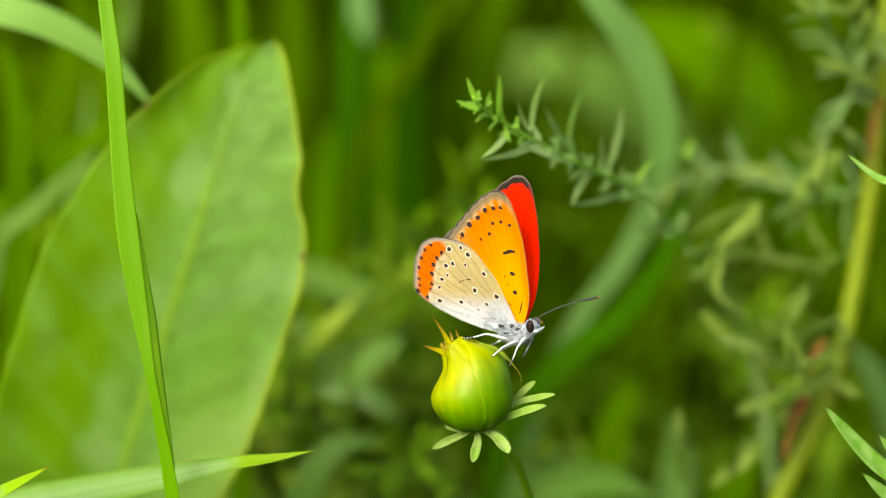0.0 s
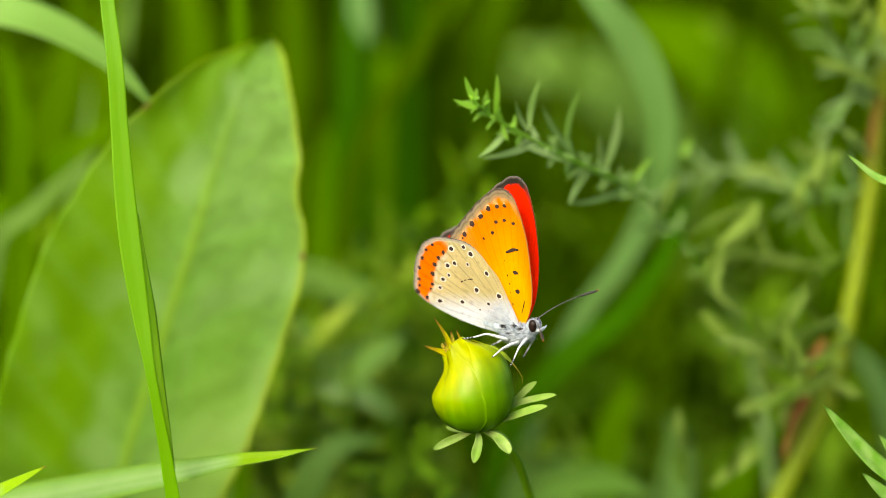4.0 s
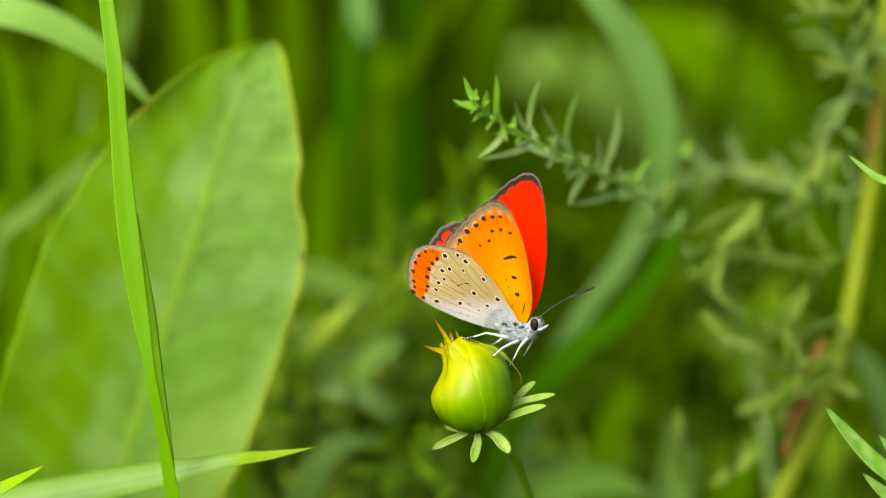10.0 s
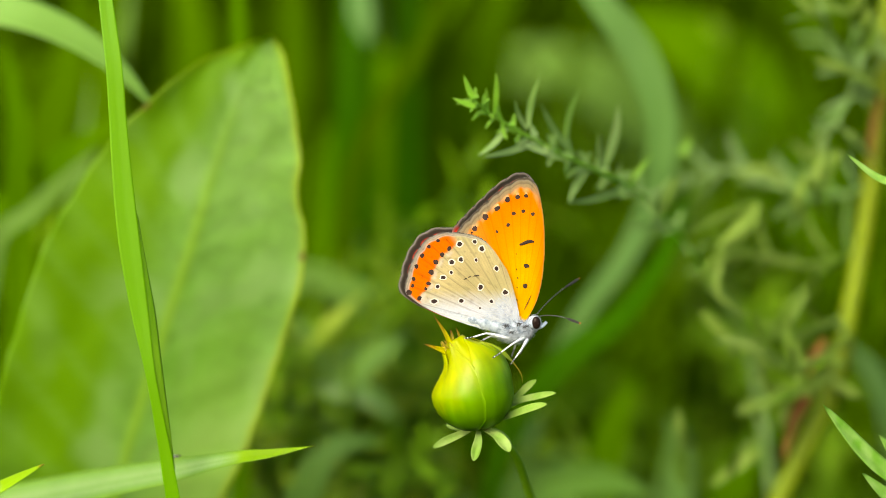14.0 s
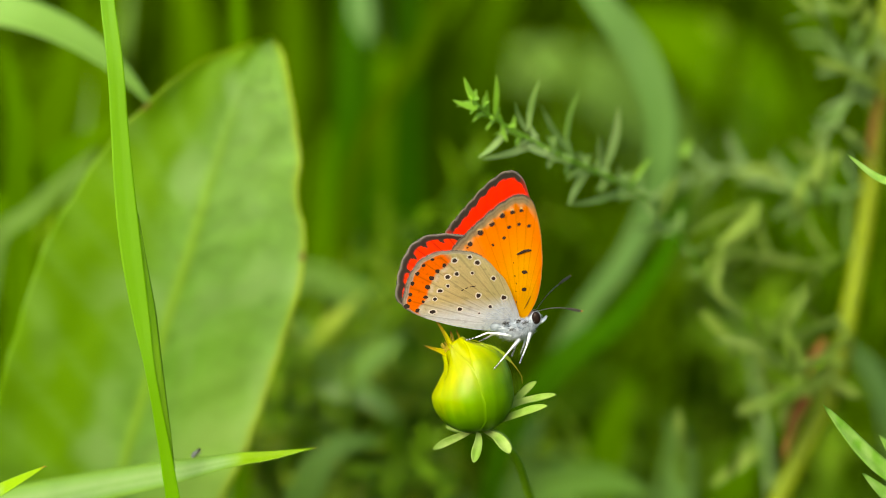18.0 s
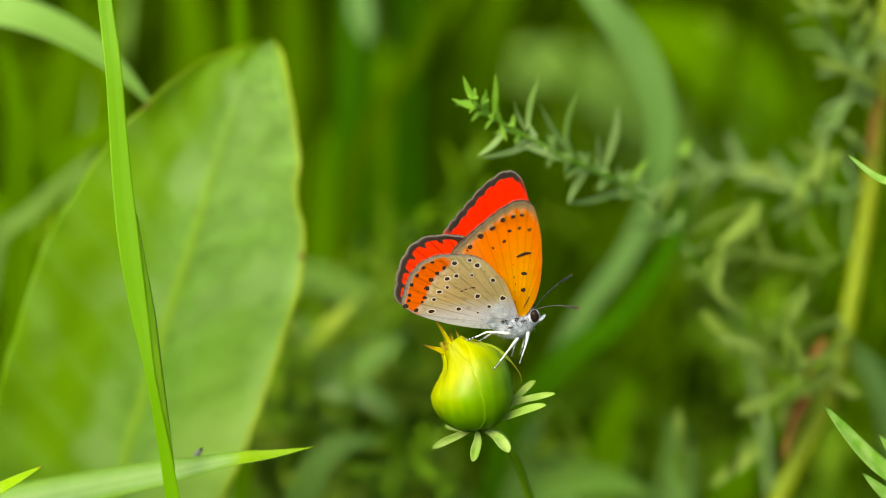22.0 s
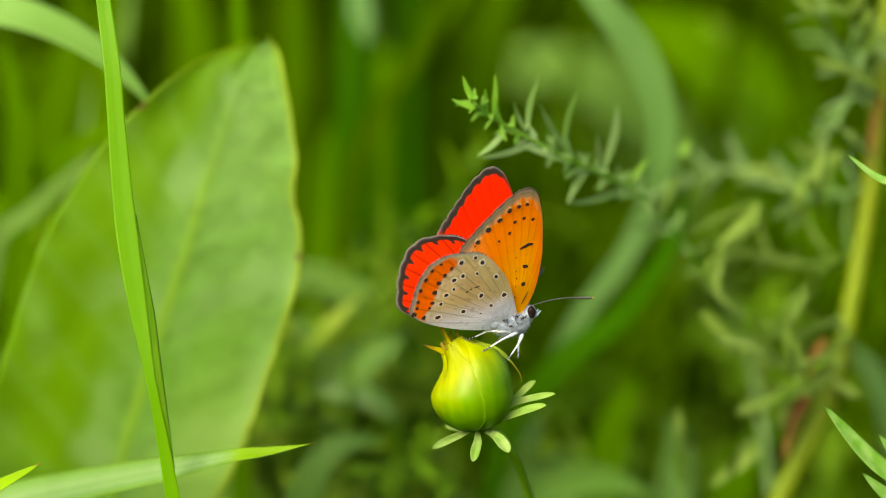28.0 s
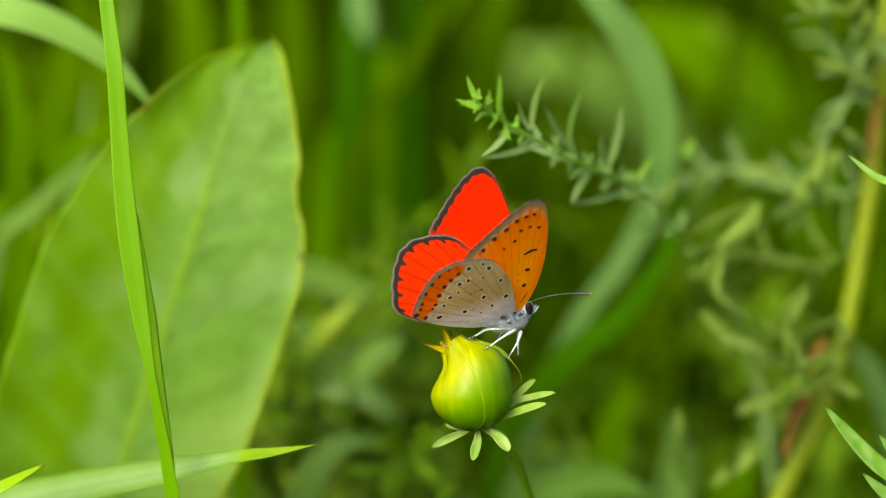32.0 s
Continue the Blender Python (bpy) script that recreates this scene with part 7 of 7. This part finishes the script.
    for ob, rows in ((bud, ((0, -0.13, 0.04), (0.5, -0.24, 0.04), (1, -0.33, -0.16), (1.5, -0.32, -0.30), (2, -0.34, -0.43), (2.5, -0.37, -0.39), (3, -0.25, -0.19), (3.5, 0.00, -0.08), (5.5, 0.04, 0.04), (6, -0.02, 0.02), (6.5, -0.09, 0.05), (7, -0.13, 0.10), (7.5, -0.13, 0.09), (8, -0.13, 0.04), (8.5, -0.13, 0.02), (9, -0.14, 0.01), (9.5, -0.15, 0.00), (10, -0.13, 0.03), (10.5, -0.09, 0.13), (11, -0.03, 0.22), (11.5, 0.06, 0.23), (12, 0.07, 0.18), (12.5, -0.00, 0.15), (13, -0.06, 0.18), (13.5, -0.06, 0.23), (14, -0.02, 0.25), (14.5, 0.00, 0.25), (16.5, 0.00, 0.04), (17, 0.00, 0.01), (17.5, 0.00, 0.00), (18, 0.00, 0.01), (18.5, -0.02, 0.05), (19, -0.07, 0.10), (19.5, -0.12, 0.12), (20, -0.12, 0.11), (20.5, -0.14, 0.12), (21, -0.18, 0.13), (21.5, -0.16, 0.13), (22, -0.13, 0.14), (22.5, -0.13, 0.16), (23, -0.13, 0.17), (23.5, -0.13, 0.16), (24, -0.13, 0.14), (24.5, -0.13, 0.13), (25, -0.13, 0.13), (25.5, -0.13, 0.13), (27.5, -0.08, 0.13), (28, -0.12, 0.13), (28.5, -0.13, 0.16), (29, -0.20, 0.28), (29.5, -0.33, 0.42), (30, -0.37, 0.43), (30.5, -0.34, 0.36), (31, -0.27, 0.32), (31.5, -0.20, 0.33), (32, -0.13, 0.30))), (sprig_herb, ((0, -0.13, 0.00), (0.5, -0.21, -0.02), (1, -0.34, -0.03), (1.5, -0.53, 0.02), (2, -0.85, 0.07), (2.5, -1.10, 0.10), (3, -1.00, 0.17), (3.5, -0.53, 0.13), (5.5, -0.46, 0.20), (6, -0.16, 0.10), (6.5, -0.19, 0.18), (7, -0.29, 0.27), (7.5, -0.24, 0.20), (8, -0.18, 0.08), (8.5, -0.15, 0.02), (9, -0.16, 0.00), (9.5, -0.31, 0.02), (10, -0.57, 0.07), (10.5, -0.72, 0.12), (11, -0.64, 0.18), (11.5, -0.59, 0.25), (12, -0.62, 0.27), (12.5, -0.61, 0.32), (13, -0.67, 0.38), (13.5, -0.74, 0.38), (14, -0.62, 0.35), (14.5, -0.46, 0.33), (16.5, -0.26, 0.00), (17, -0.33, 0.02), (17.5, -0.44, 0.03), (18, -0.58, 0.05), (18.5, -0.71, 0.10), (19, -0.71, 0.13), (19.5, -0.62, 0.08), (20, -0.62, 0.00), (20.5, -0.72, -0.05), (21, -0.81, -0.03), (21.5, -0.79, 0.10), (22, -0.72, 0.22), (22.5, -0.63, 0.23), (23, -0.46, 0.25), (23.5, -0.38, 0.27), (24, -0.46, 0.23), (24.5, -0.56, 0.18), (25, -0.57, 0.17), (25.5, -0.53, 0.13), (27.5, -0.79, 0.13), (28, -0.77, 0.19), (28.5, -0.82, 0.28), (29, -0.84, 0.45), (29.5, -0.79, 0.48), (30, -0.71, 0.36), (30.5, -0.71, 0.32), (31, -0.81, 0.32), (31.5, -0.66, 0.25), (32, -0.13, 0.20))), (dock, ((0, -0.07, 0.00), (0.5, -0.12, 0.00), (1, -0.19, 0.00), (1.5, -0.18, 0.00), (2, -0.28, 0.00), (2.5, -0.62, 0.00), (3, -0.71, 0.00), (3.5, -0.29, 0.00), (5.5, 0.00, 0.00), (6, 0.00, 0.00), (6.5, 0.00, 0.00), (7, 0.00, 0.00), (7.5, -0.02, 0.00), (8, -0.06, 0.00), (8.5, -0.06, 0.00), (9, -0.09, 0.00), (9.5, -0.16, 0.00), (10, -0.13, 0.00), (10.5, -0.07, 0.00), (11, -0.04, 0.00), (11.5, -0.00, 0.00), (12, -0.04, 0.00), (12.5, -0.07, 0.00), (13, -0.07, 0.00), (13.5, -0.11, 0.00), (14, -0.18, 0.00), (14.5, -0.22, 0.00), (16.5, -0.14, 0.00), (17, -0.14, 0.00), (17.5, -0.14, 0.00), (18, -0.16, 0.00), (18.5, -0.20, 0.00), (19, -0.22, 0.00), (19.5, -0.22, 0.00), (20, -0.22, 0.00), (20.5, -0.22, 0.00), (21, -0.20, 0.00), (21.5, -0.18, 0.00), (22, -0.22, 0.00), (22.5, -0.18, 0.00), (23, -0.02, 0.00), (23.5, 0.03, 0.00), (24, -0.11, 0.00), (24.5, -0.28, 0.00), (25, -0.36, 0.00), (25.5, -0.36, 0.00), (27.5, -0.71, 0.00), (28, -0.80, 0.02), (28.5, -0.57, -0.02), (29, -0.32, -0.00), (29.5, -0.25, 0.03), (30, -0.27, 0.02), (30.5, -0.29, 0.00), (31, -0.30, 0.00), (31.5, -0.32, 0.00), (32, -0.29, 0.00))), (low_blade, ((0, -0.12, -0.37), (0.5, -0.12, -0.22), (1, -0.06, -0.31), (1.5, 0.00, -0.50), (2, -0.15, -0.56), (2.5, -0.38, -0.47), (3, -0.34, -0.22), (3.5, -0.12, 0.00), (5.5, 0.00, 0.00), (6, 0.00, 0.03), (6.5, -0.03, 0.07), (7, -0.12, 0.10), (7.5, -0.25, 0.22), (8, -0.28, 0.25), (8.5, -0.22, 0.13), (9, -0.18, 0.10), (9.5, -0.15, 0.13), (10, -0.12, 0.10), (10.5, -0.12, 0.07), (11, -0.09, 0.16), (11.5, -0.06, 0.32), (12, -0.16, 0.35), (12.5, -0.25, 0.32), (13, -0.25, 0.35), (13.5, -0.28, 0.35), (14, -0.28, 0.32), (14.5, -0.25, 0.38), (16.5, -0.12, 0.25), (17, -0.15, 0.13), (17.5, -0.15, 0.03), (18, -0.06, 0.03), (18.5, 0.00, 0.10), (19, -0.03, 0.13), (19.5, -0.06, 0.13), (20, -0.06, 0.13), (20.5, -0.06, 0.07), (21, -0.06, -0.03), (21.5, -0.12, 0.00), (22, -0.22, 0.19), (22.5, -0.34, 0.41), (23, -0.53, 0.54), (23.5, -0.59, 0.63), (24, -0.56, 0.72), (24.5, -0.63, 0.75), (25, -0.72, 0.72), (25.5, -0.75, 0.63), (27.5, -1.00, 0.63), (28, -0.69, 0.63), (28.5, -0.50, 0.66), (29, -0.47, 0.79), (29.5, -0.53, 0.95), (30, -0.47, 1.01), (30.5, -0.37, 0.98), (31, -0.41, 0.82), (31.5, -0.31, 0.60), (32, 0.00, 0.51))), (small_blade, ((0, 0.13, -0.25), (0.5, -0.09, -0.19), (1, -0.15, -0.29), (1.5, -0.06, -0.44), (2, -0.03, -0.54), (2.5, -0.12, -0.51), (3, -0.18, -0.32), (3.5, -0.12, -0.13), (5.5, 0.00, 0.00), (6, 0.00, 0.03), (6.5, -0.03, 0.06), (7, -0.12, 0.06), (7.5, -0.22, 0.15), (8, -0.22, 0.22), (8.5, -0.18, 0.12), (9, -0.22, 0.09), (9.5, -0.22, 0.12), (10, -0.18, 0.09), (10.5, -0.18, 0.06), (11, -0.15, 0.12), (11.5, -0.15, 0.22), (12, -0.28, 0.25), (12.5, -0.37, 0.28), (13, -0.34, 0.31), (13.5, -0.34, 0.28), (14, -0.38, 0.25), (14.5, -0.38, 0.25), (16.5, -0.38, 0.25), (17, -0.19, 0.12), (17.5, -0.09, 0.03), (18, -0.06, 0.00), (18.5, -0.12, 0.00), (19, -0.25, 0.00), (19.5, -0.31, 0.00), (20, -0.25, 0.03), (20.5, -0.15, 0.06), (21, -0.15, 0.03), (21.5, -0.25, 0.00), (22, -0.41, 0.06), (22.5, -0.56, 0.22), (23, -0.62, 0.37), (23.5, -0.62, 0.50), (24, -0.69, 0.56), (24.5, -0.78, 0.56), (25, -0.75, 0.56), (25.5, -0.62, 0.50), (27.5, -0.62, 0.50), (28, -0.72, 0.40), (28.5, -0.69, 0.40), (29, -0.59, 0.56), (29.5, -0.63, 0.78), (30, -0.72, 0.84), (30.5, -0.72, 0.75), (31, -0.59, 0.59), (31.5, -0.41, 0.40), (32, -0.25, 0.25)))):
        at = ob.location.copy()
        walk(ob, [(t, Matrix.Translation(at + Vector((dx * MM, 0, dz * MM)))) for t, dx, dz in rows])


motions()
